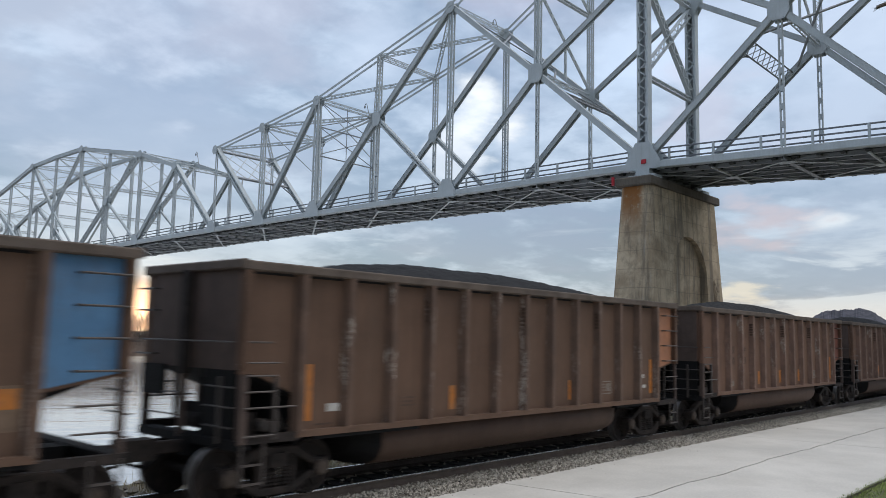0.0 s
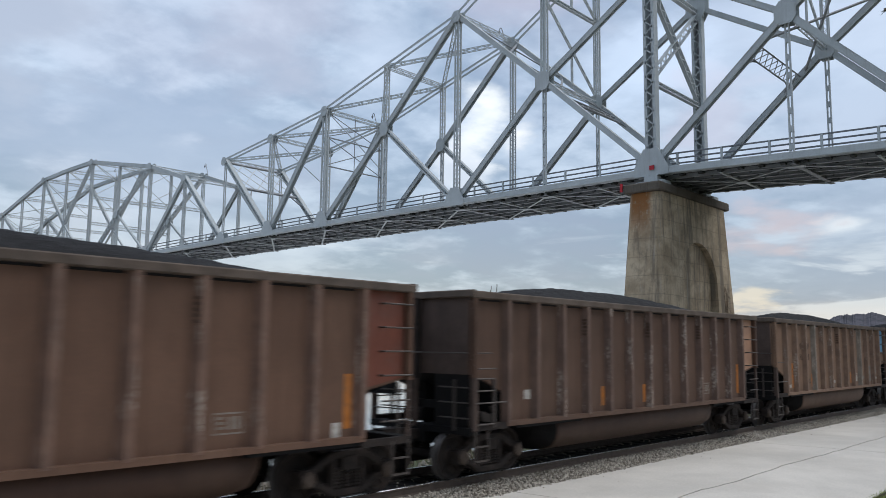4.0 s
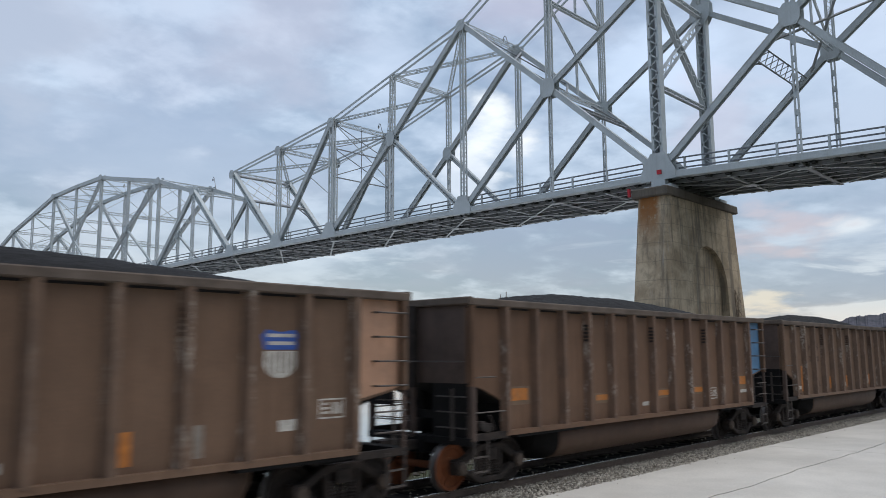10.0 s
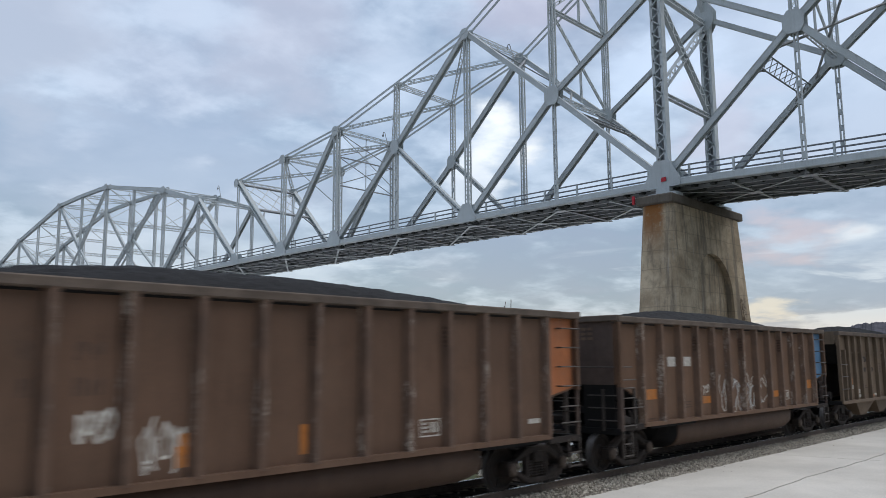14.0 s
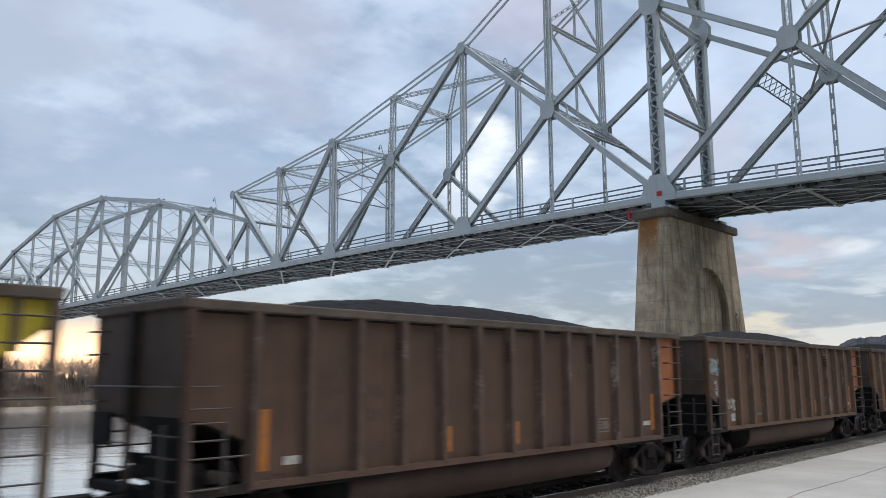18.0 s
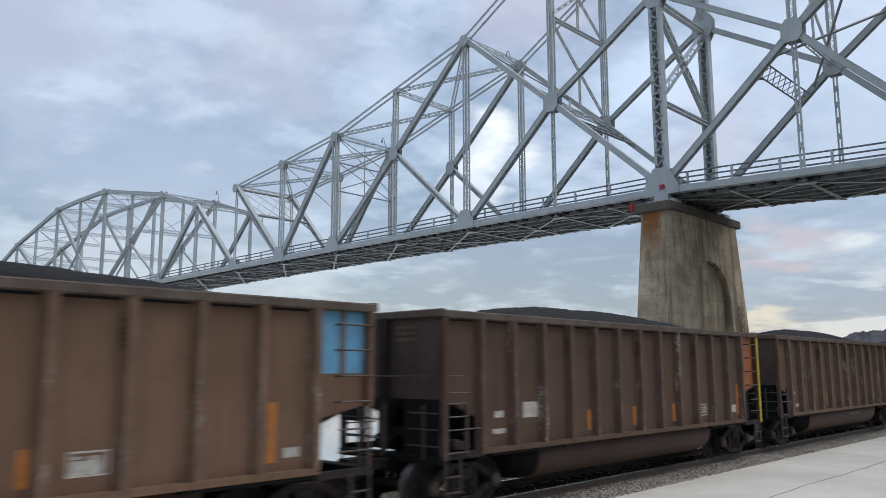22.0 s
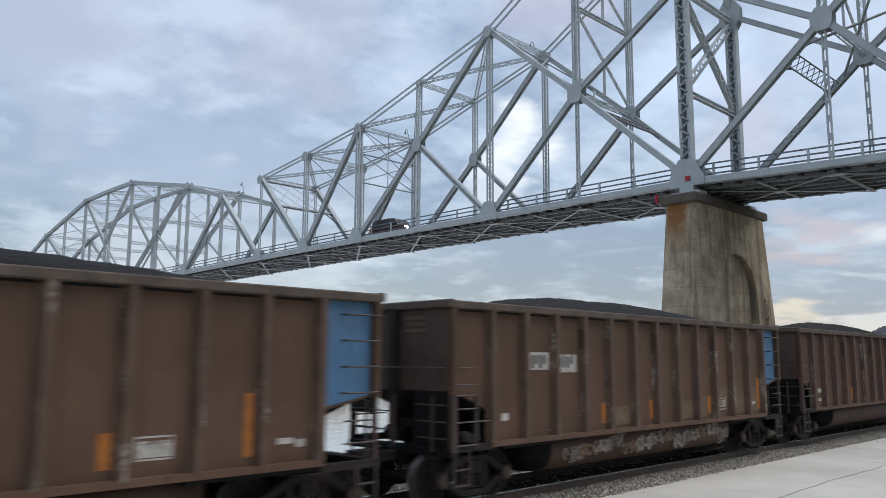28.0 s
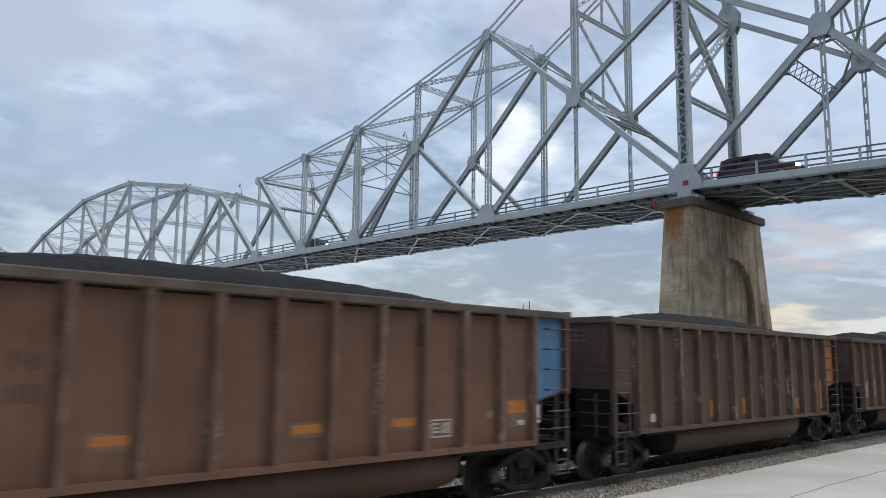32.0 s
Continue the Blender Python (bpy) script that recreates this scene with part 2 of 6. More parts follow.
TWIG = material("bare_twigs", (0.40, 0.32, 0.265), 0.9, 0, 0.3, 0.5, 10, 0.1)
BRUSH = material("brown_winter_brush", (0.22, 0.168, 0.135), 0.9, 0, 0.3, 0.5, 10, 0.1)
GRASSM = material("short_grass", (0.27, 0.33, 0.10), 0.9, 0, 0.4, 0.8, 12, 0.2, (0.34, 0.30, 0.12), 0.6)
VINE = material("dry_vine_stems", (0.20, 0.15, 0.11), 0.9, 0, 0.3, 5, 30, 0.2)
NEEDLES = material("dark_conifer_needles", (0.030, 0.045, 0.024), 0.8, 0, 0.35, 6, 30, 0.1)
GLASS = material("dark_car_glass", (0.012, 0.014, 0.016), 0.08, 0, 0.05, 4, 30, 0.0)
TYRE = material("tyre_rubber", (0.018, 0.018, 0.018), 0.8, 0, 0.2, 4, 30, 0.1)
CHROME = material("alloy_rim", (0.45, 0.45, 0.46), 0.3, 0.9, 0.1, 4, 30, 0.02)


def pier_material():
    m = bpy.data.materials.new("stained_pier_concrete")
    m.use_nodes = True
    n = Nodes(m.node_tree)
    at = n.add("ShaderNodeTexCoord").outputs["Object"]
    sp = n.add("ShaderNodeSeparateXYZ", i0=at)
    base = n.mix(n.ramp(n.noise(at, 0.5, 6, 0.65, 0.4), 0.35, 0.68), (0.295, 0.225, 0.145), (0.52, 0.415, 0.285))
    # pour lines every 1.25 m
    lift = n.math("ABSOLUTE", n.math("SUBTRACT", n.math("FRACT", n.math("DIVIDE", n.math("ADD", sp.outputs[2], n.math("MULTIPLY", n.noise(at, 0.6, 3), 0.25)), 1.25)), 0.5))
    base = n.mix(n.math("MULTIPLY", n.ramp(lift, 0.465, 0.495), 0.38), base, (0.12, 0.105, 0.08))
    run = n.add("ShaderNodeMapping", i0=at, Scale=(1.4, 1.4, 0.10)).outputs[0]
    base = n.mix(n.math("MULTIPLY", n.ramp(n.noise(run, 1.2, 6, 0.65), 0.47, 0.64), 0.68), base, (0.105, 0.090, 0.070))
    base = n.mix(n.math("MULTIPLY", n.ramp(n.noise(at, 1.7, 7, 0.75), 0.50, 0.66), 0.45), base, (0.17, 0.145, 0.105))
    run2 = n.add("ShaderNodeMapping", i0=at, Scale=(3.0, 3.0, 0.2), Location=(5, 2, 1)).outputs[0]
    base = n.mix(n.math("MULTIPLY", n.ramp(n.noise(run2, 1.5, 5, 0.6), 0.58, 0.75), 0.4), base, (0.42, 0.40, 0.36))
    # rust that has run down from the bearing on the upstream face
    spot = n.math("MULTIPLY", n.ramp(sp.outputs[2], 9.3, 12.6), n.math("MULTIPLY", n.ramp(sp.outputs[0], -4.9, -5.1), n.ramp(n.math("ABSOLUTE", n.math("SUBTRACT", sp.outputs[1], 0.25)), 1.0, 0.45)))
    base = n.mix(n.math("MULTIPLY", spot, n.ramp(n.noise(at, 2.2, 6, 0.7), 0.30, 0.52)), base, (0.24, 0.098, 0.026))
    relief = n.add("ShaderNodeBump", Strength=0.35, Distance=0.03, Height=n.noise(at, 6, 6, 0.7))
    b = n.add("ShaderNodeBsdfPrincipled", Base_Color=base, Roughness=0.9, Normal=relief.outputs[0])
    n.add("ShaderNodeOutputMaterial", Surface=b.outputs[0])
    return m


def water_material():
    m = bpy.data.materials.new("rippled_river_water")
    m.use_nodes = True
    n = Nodes(m.node_tree)
    at = n.add("ShaderNodeTexCoord").outputs["Object"]
    turn = n.add("ShaderNodeMapping", i0=at, Rotation=(0, 0, 0.42)).outputs[0]
    wide = n.add("ShaderNodeMapping", i0=turn, Scale=(0.09, 0.36, 1.0)).outputs[0]
    h = n.math("ADD", n.noise(wide, 1.0, 3, 0.5), n.math("MULTIPLY", n.noise(wide, 4.5, 3, 0.5), 0.22))
    relief = n.add("ShaderNodeBump", Strength=0.8, Distance=0.055, Height=h)
    b = n.add("ShaderNodeBsdfPrincipled", Base_Color=(0.60, 0.58, 0.55, 1), Metallic=0.45, Roughness=0.06, IOR=2.0, Specular_IOR_Level=1.0, Normal=relief.outputs[0])
    n.add("ShaderNodeOutputMaterial", Surface=b.outputs[0])
    return m


def hill_material():
    m = bpy.data.materials.new("far_wooded_bluff")
    m.use_nodes = True
    n = Nodes(m.node_tree)
    at = n.add("ShaderNodeTexCoord").outputs["Object"]
    # the blue of distance haze is mixed into the woods' colour
    c = n.mix(n.ramp(n.noise(at, 0.035, 6, 0.75), 0.38, 0.62), (0.036, 0.036, 0.044), (0.078, 0.075, 0.09))
    b = n.add("ShaderNodeBsdfPrincipled", Base_Color=c, Roughness=1.0)
    n.add("ShaderNodeOutputMaterial", Surface=b.outputs[0])
    return m


def ground_material():
    m = bpy.data.materials.new("bank_earth")
    m.use_nodes = True
    n = Nodes(m.node_tree)
    at = n.add("ShaderNodeTexCoord").outputs["Object"]
    c = n.mix(n.ramp(n.noise(at, 0.6, 6, 0.7), 0.35, 0.65), (0.10, 0.085, 0.06), (0.19, 0.165, 0.12))
    c = n.mix(n.ramp(n.noise(at, 0.12, 5, 0.7), 0.4, 0.6), c, (0.085, 0.10, 0.045))
    relief = n.add("ShaderNodeBump", Strength=0.5, Distance=0.05, Height=n.noise(at, 9, 6, 0.7))
    b = n.add("ShaderNodeBsdfPrincipled", Base_Color=c, Roughness=0.95, Normal=relief.outputs[0])
    n.add("ShaderNodeOutputMaterial", Surface=b.outputs[0])
    return m


PIER, WATER, HILL, EARTH = pier_material(), water_material(), hill_material(), ground_material()


# ---------------------------------------------------------------- building blocks
class Geo:
    """Collects faces for one mesh."""

    def __init__(self):
        self.v, self.f = [], []

    def add(self, verts, faces):
        k = len(self.v)
        self.v.extend(tuple(p) for p in verts)
        self.f.extend(tuple(i + k for i in f) for f in faces)
        return self

    def box(self, x0, x1, y0, y1, z0, z1):
        return self.add([(x, y, z) for z in (z0, z1) for y in (y0, y1) for x in (x0, x1)], [(0, 2, 3, 1), (4, 5, 7, 6), (0, 1, 5, 4), (2, 6, 7, 3), (0, 4, 6, 2), (1, 3, 7, 5)])

    def loops(self, rings, caps=True):
        """Skin between rings of equal length."""
        n = len(rings[0])
        k = len(self.v)
        for r in rings:
            self.v.extend(tuple(p) for p in r)
        for i in range(len(rings) - 1):
            for j in range(n):
                a, b = k + i * n + j, k + i * n + (j + 1) % n
                self.f.append((a, b, b + n, a + n))
        if caps:
            self.f.append(tuple(k + j for j in reversed(range(n))))
            self.f.append(tuple(k + (len(rings) - 1) * n + j for j in range(n)))
        return self

    def beam(self, a, b, w, d, n=(1, 0, 0), cut=0.0):
        """A bar from a to b: d along n, w across; cut: chamfer of its long edges."""
        a, b, n = Vector(a), Vector(b), Vector(n)
        t = (b - a).normalized()
        n = (n - t * n.dot(t)).normalized()
        s = t.cross(n)
        w, d = w / 2, d / 2
        if cut:
            c = cut
            prof = [(-w, -d + c), (-w + c, -d), (w - c, -d), (w, -d + c), (w, d - c), (w - c, d), (-w + c, d), (-w, d - c)]
        else:
            prof = [(-w, -d), (w, -d), (w, d), (-w, d)]
        return self.loops([[p + s * x + n * y for x, y in prof] for p in (a, b)])

    def rod(self, a, b, r, n=6):
        a, b = Vector(a), Vector(b)
        t = (b - a).normalized()
        u = t.orthogonal().normalized()
        s = t.cross(u)
        return self.loops([[p + (u * math.cos(i * math.tau / n) + s * math.sin(i * math.tau / n)) * r for i in range(n)] for p in (a, b)])

    def lathe(self, profile, axis="y", n=20, at=(0, 0, 0)):
        """profile: (along, radius)."""
        rings = []
        for along, r in profile:
            ring = []
            for i in range(n):
                c, s = math.cos(i * math.tau / n) * r, math.sin(i * math.tau / n) * r
                p = {"y": (c, along, s), "x": (along, c, s), "z": (c, s, along)}[axis]
                ring.append((p[0] + at[0], p[1] + at[1], p[2] + at[2]))
            rings.append(ring)
        return self.loops(rings)

    def tube(self, points, r, n=6):
        """A bent round bar through the points, in the plane across x."""
        rings = []
        for i, p in enumerate(points):
            t = (points[min(i + 1, len(points) - 1)] - points[max(i - 1, 0)]).normalized()
            u = Vector((1, 0, 0))
            v = t.cross(u)
            rings.append([p + (u * math.cos(k * math.tau / n) + v * math.sin(k * math.tau / n)) * r for k in range(n)])
        return self.loops(rings)

    def slab(self, outline, y0, y1):
        """An outline of (x, z) pulled from y0 to y1."""
        return self.loops([[(x, y0, z) for x, z in outline], [(x, y1, z) for x, z in outline]])

    def laced(self, a, b, w, d, n=(1, 0, 0), flange=0.09, pitch=None, bar=0.06, batten=False):
        """Two channels joined by zigzag bars, or by plates, on both faces."""
        a, b, n = Vector(a), Vector(b), Vector(n)
        t = (b - a).normalized()
        n = (n - t * n.dot(t)).normalized()
        s = t.cross(n)
        for e in (-1, 1):
            o = s * (w / 2 - flange / 2) * e
            self.beam(a + o, b + o, flange, d, n)
        span = (b - a).length
        pitch = pitch or w * 1.05
        k = max(2, int(span / pitch))
        for e in (-1, 1):
            q = n * (d / 2 - 0.012) * e
            for i in range(k):
                p0, p1 = a + t * span * i / k, a + t * span * (i + 1) / k
                if batten:
                    m = (p0 + p1) / 2
                    self.beam(m - s * w * 0.48 + q, m + s * w * 0.48 + q, pitch * 0.36, 0.02, n)
                else:
                    g = 1 if (i + (e > 0)) % 2 else -1
                    self.beam(p0 - s * g * w * 0.47 + q, p1 + s * g * w * 0.47 + q, bar, 0.02, n)
        return self

    def latticed(self, a, b, w, d, n=(1, 0, 0), edge=0.075, pitch=None, bar=0.05):
        """Four corner angles with zigzag bars on all four sides."""
        a, b, n = Vector(a), Vector(b), Vector(n)
        t = (b - a).normalized()
        n = (n - t * n.dot(t)).normalized()
        s = t.cross(n)
        for e in (-1, 1):
            for f in (-1, 1):
                o = s * (w / 2 - edge / 2) * e + n * (d / 2 - edge / 2) * f
                self.beam(a + o, b + o, edge, edge, n)
        span = (b - a).length
        k = max(2, int(span / (pitch or max(w, d) * 1.15)))
        for u, v, hu, hv in ((s, n, w, d), (n, s, d, w)):
            for e in (-1, 1):
                q = v * (hv / 2 - 0.012) * e
                for i in range(k):
                    p0, p1 = a + t * span * i / k, a + t * span * (i + 1) / k
                    g = 1 if (i + (e > 0)) % 2 else -1
                    self.beam(p0 - u * g * hu * 0.46 + q, p1 + u * g * hu * 0.46 + q, bar, 0.02, v)
        return self

    def mesh(self, name, mat):
        me = bpy.data.meshes.new(name)
        me.from_pydata(self.v, [], self.f)
        me.materials.append(mat)
        me.update()
        return me


def fix(me):
    """Faces outward."""
    bm = bmesh.new()
    bm.from_mesh(me)
    bmesh.ops.recalc_face_normals(bm, faces=bm.faces)
    bm.to_mesh(me)
    bm.free()
    return me


def part(name, geo, mat, parent, label="", at=(0, 0, 0)):
    ob = new(name, fix(geo.mesh(name, mat)) if isinstance(geo, Geo) else geo)
    ob.parent = parent
    ob.location = at
    return tagged(ob, label)


def thing(name, at, label, category, group="", kind=""):
    ob = new(name)
    ob.location = at
    ob.empty_display_size = 0.2
    return tagged(ob, label, category, group, kind)


def smooth(ob):
    for p in ob.data.polygons:
        p.use_smooth = True
    return ob


# ---------------------------------------------------------------- ground, river, hills
ROAD_Z, WATER_Z, TRACK_Y = -0.22, -4.5, 11.63


def ground_height(x, y):
    if y < 4.5:
        z = ROAD_Z - 0.06 + min(1.35, (4.5 - y) * 0.30)
    elif y < 15.2:
        z = ROAD_Z - 0.14
    elif y < 19.5:
        z = ROAD_Z - 0.14 - (y - 15.2) * 1.22
    elif y < 176:
        z = -5.6
    else:
        z = min(-2.9, -5.6 + (y - 176) * 0.16)
    return z + (0.05 * noise.noise((x * 0.4, y * 0.4, 0)) if y < 4 or y > 14.6 else 0)


def ground():
    xs = [-3500, -1200, -400, -150, -80] + [-50 + 2 * i for i in range(76)] + [130, 180, 260, 400, 800, 1500, 3500]
    ys = [-3500, -900, -250, -80, -30, -12] + [-6 + 0.75 * i for i in range(20)] + [9, 11, 13.5, 14.5, 15.2, 16.0, 16.8, 18.2, 19.5, 40, 100, 176, 183, 190, 200, 260, 600, 1500, 3500]
    g = Geo()
    g.v = [(x, y, ground_height(x, y)) for y in ys for x in xs]
    n = len(xs)
    g.f = [(j * n + i, j * n + i + 1, (j + 1) * n + i + 1, (j + 1) * n + i) for j in range(len(ys) - 1) for i in range(n - 1)]
    ob = new("ground", g.mesh("ground", EARTH))
    tagged(ob, "earth river bank with sparse winter grass", "ground", kind="structure")
    w = Geo().add([(-3000, 15.5, WATER_Z), (3000, 15.5, WATER_Z), (3000, 186, WATER_Z), (-3000, 186, WATER_Z)], [(0, 1, 2, 3)])
    tagged(new("water", w.mesh("water", WATER)), "wide grey river with fine ripples", "river", kind="structure")


def bluffs():
    """Wooded bluffs far down the valley."""
    g = Geo()
    for dist, lift, lo, hi, seed in ((2600, 1.0, -8, 40, 1), (1900, 0.42, -10, 30, 5)):
        n = 700
        top, mid, low = [], [], []
        for i in range(n + 1):
            az = lo + (hi - lo) * i / n
            a = radians(az)
            h = 52 + 52 * math.exp(-((az - 14.9) / 2.1) ** 4) + 40 * math.exp(-((az - 9) / 4.0) ** 2) - 22 * max(0, min(1, (az - 17) / 3))
            h = h * lift + 9 * noise.noise((az * 0.5, seed, 0)) + 4 * noise.noise((az * 2.4, seed, 1)) + 2.5 * noise.noise((az * 9, seed, 3)) + 2.5 * noise.noise((az * 25, seed, 7)) + 2.2 * noise.noise((az * 60, seed, 9))
            top.append((dist * math.cos(a), dist * math.sin(a), max(h, 6)))
            mid.append(((dist - 150) * math.cos(a), (dist - 150) * math.sin(a), max(h, 6) * 0.5))
            low.append(((dist - 320) * math.cos(a), (dist - 320) * math.sin(a), -6))
        k = len(g.v)
        g.v += top + mid + low
        for r in range(2):
            for i in range(n):
                a = k + r * (n + 1) + i
                g.f.append((a, a + 1, a + n + 2, a + n + 1))
    tagged(new("hill", g.mesh("hill", HILL)), "distant wooded river bluffs in blue winter haze", "hill", kind="structure")


ground()
bluffs()


# ---------------------------------------------------------------- railway
def railway():
    x0, x1 = -40.0, 90.0
    for side, nm in ((-1, "near"), (1, "far")):
        y = TRACK_Y + side * 0.755
        r = thing("rail", (0, y, 0), "rust-brown steel rail with a bright worn head on wooden ties", "rail", "railway rails")
        foot = [(-0.07, -0.172), (0.07, -0.172), (0.07, -0.16), (0.012, -0.14), (0.012, -0.05), (0.036, -0.038), (0.036, -0.008), (-0.036, -0.008), (-0.036, -0.038), (-0.012, -0.05), (-0.012, -0.14), (-0.07, -0.16)]
        part("rail_web", Geo().loops([[(x, a, b) for a, b in foot] for x in (x0, x1)]), RAIL, r)
        part("rail_head", Geo().loops([[(x, a, b) for a, b in ((-0.036, -0.008), (0.036, -0.008), (0.030, 0.0), (-0.030, 0.0))] for x in (x0, x1)]), RAILTOP, r, "polished running surface")
    proto = thing("railroad_tie", (x0, TRACK_Y, -0.172), "dark creosoted wooden railroad tie bedded in ballast", "railroad tie", "railroad ties")
    part("timber", Geo().beam((0, -1.3, -0.09), (0, 1.3, -0.09), 0.22, 0.17, (0, 0, 1), 0.012), TIE, proto)
    for s in (-1, 1):
        part("tie_plate", Geo().box(-0.09, 0.09, s * 0.755 - 0.17, s * 0.755 + 0.17, -0.004, 0.006), RAIL, proto)
    x0 = -8.0
    proto.location.x = x0
    n = 150
    for i in range(1, n):
        copy_thing(proto, pose(x0 + i * 0.52 + random.uniform(-0.03, 0.03), TRACK_Y, -0.178, 0, 0, random.uniform(-1, 1)))
    # ballast: a bed and loose stones on it
    prof = [(-1.78, -0.40), (-1.72, -0.235), (-1.30, -0.196), (-0.84, -0.186), (-0.66, -0.21), (0.66, -0.21), (0.84, -0.186), (1.4, -0.19), (2.3, -0.5), (2.3, -0.7), (-1.78, -0.7)]
    bed = tagged(new("ballast_bed", fix(Geo().loops([[(x, TRACK_Y + a, b) for a, b in prof] for x in (x0, x1)]).mesh("ballast_bed", STONE))), "grey crushed limestone ballast bed under the track", "ballast", kind="structure")
    # centre and far strips paint in the shade below the cars
    tagged(new("track_centre_bed", fix(Geo().loops([[(x, TRACK_Y + a, b) for a, b in ((-0.64, -0.204), (0.64, -0.204), (0.64, -0.25), (-0.64, -0.25))] for x in (x0, x1)]).mesh("track_centre_bed", BEDDARK))), "ballast between the rails, blackened for the shade under the train", "ballast", kind="structure")
    tagged(new("track_far_bed", fix(Geo().loops([[(x, TRACK_Y + a, b) for a, b in ((0.86, -0.178), (1.9, -0.28), (1.9, -0.5), (0.86, -0.25))] for x in (x0, x1)]).mesh("track_far_bed", BEDDARK))), "far ballast shoulder, blackened for the shade under the train", "ballast", kind="structure")
    rnd = random.Random(4)
    g = Geo()
    oct_f = [(0, 2, 4), (2, 1, 4), (1, 3, 4), (3, 0, 4), (2, 0, 5), (1, 2, 5), (3, 1, 5), (0, 3, 5)]

    def stone(x, y, z, s):
        a = rnd.random() * 6.28
        c, d = math.cos(a), math.sin(a)
        sx, sy, sz = (s * rnd.uniform(0.7, 1.3) for _ in range(3))
        raw = [(sx, rnd.uniform(-.3, .3) * s, 0), (-sx, rnd.uniform(-.3, .3) * s, 0), (0, sy, rnd.uniform(-.3, .3) * s), (0, -sy, 0), (rnd.uniform(-.4, .4) * s, rnd.uniform(-.4, .4) * s, sz * .8), (0, 0, -sz * .6)]
        g.add([(x + p[0] * c - p[1] * d, y + p[0] * d + p[1] * c, z + p[2]) for p in raw], oct_f)

    for i in range(34000):
        u = rnd.random()
        x = 2.0 + 66.0 * u ** 1.5
        y = TRACK_Y + (rnd.uniform(-1.78, -0.70) if rnd.random() < 0.97 else rnd.uniform(-0.68, 1.35))
        s = rnd.uniform(0.017, 0.042) * (1 + 0.25 * u)
        e = TRACK_Y - y
        stone(x, y, (-0.180 if e < 1.3 else -0.180 - (e - 1.3) * 0.10) + rnd.uniform(-0.010, 0.012), s)
    for i in range(70):
        stone(rnd.uniform(6, 45), 9.85 - abs(rnd.gauss(0, 0.35)), ROAD_Z + 0.008, rnd.uniform(0.008, 0.022))
    for i in range(2200):
        y = 13.8 + rnd.random() * 5.0
        x = rnd.uniform(-4, 62)
        stone(x, y, ground_height(x, y) + 0.02, rnd.uniform(0.05, 0.16))
    tagged(new("ballast_stones", g.mesh("ballast_stones", STONE_LOOSE)), "loose grey and tan crushed limestone beside the rail", "ballast", kind="stuff")


def stone_material():
    m = bpy.data.materials.new("loose_limestone")
    m.use_nodes = True
    n = Nodes(m.node_tree)
    r = n.add("ShaderNodeNewGeometry").outputs["Random Per Island"]
    at = n.add("ShaderNodeTexCoord").outputs["Object"]
    c = n.mix(n.ramp(r, 0.0, 1.0), (0.085, 0.075, 0.062), (0.52, 0.475, 0.395))
    c = n.mix(n.math("MULTIPLY", n.noise(at, 1.2, 4), 0.6), c, (0.20, 0.16, 0.115))
    b = n.add("ShaderNodeBsdfPrincipled", Base_Color=c, Roughness=0.9)
    n.add("ShaderNodeOutputMaterial", Surface=b.outputs[0])
    return m


STONE_LOOSE = stone_material()
railway()


def road():
    """A concrete street of two lanes: slabs with open joints over a dark base."""
    base = Geo().box(-60, 200, 4.55, 9.95, ROAD_Z - 0.15, ROAD_Z - 0.03)
    ob = tagged(new("road", fix(base.mesh("road", SOOTY_JOINT))), "pale worn concrete street with cracked joints", "road", kind="structure")
    rnd = random.Random(9)

    def wander(x, seed):
        return 7.28 + 0.14 * noise.noise((x * 0.16, seed, 0)) + 0.10 * noise.noise((x * 0.6, seed, 2)) + 0.035 * noise.noise((x * 2.1, seed, 4)) + 0.015 * noise.noise((x * 7, seed, 4))

    cuts = [-60 + 12.2 * i for i in range(22)]
    for a, b in zip(cuts[:-1], cuts[1:]):
        for lane in (0, 1):
            n = 90
            xs = [a + 0.016 + (b - a - 0.032) * i / n for i in range(n + 1)]
            inner = [(x, wander(x, 3) + (0.022 if lane else -0.022)) for x in xs]
            outer = [(x, (9.93 + 0.05 * noise.noise((x * 0.8, 1, 5)) + 0.03 * noise.noise((x * 4, 1, 5))) if lane else (4.56 + 0.05 * noise.noise((x * 0.9, 7, 5)))) for x in xs]
            g = Geo()
            for z in (ROAD_Z - 0.03, ROAD_Z):
                g.v += [(x - 0.12 * (y - 7.3), y, z) for x, y in inner] + [(x - 0.12 * (y - 7.3), y, z) for x, y in outer]
            k, m = n + 1, 2 * (n + 1)
            for i in range(n):
                g.f += [(m + i, m + i + 1, m + k + i + 1, m + k + i), (i, i + 1, m + i + 1, m + i), (k + i, m + k + i, m + k + i + 1, k + i + 1)]
            g.f += [(0, m, m + k, k), (n, k + n, m + k + n, m + n)]
            s = new("concrete_slab", fix(g.mesh("concrete_slab", SLAB)))
            s.parent = ob


SOOTY_JOINT = material("dirt_filled_joint", (0.07, 0.06, 0.05), 0.95, 0, 0.3, 3, 30, 0.2)
road()


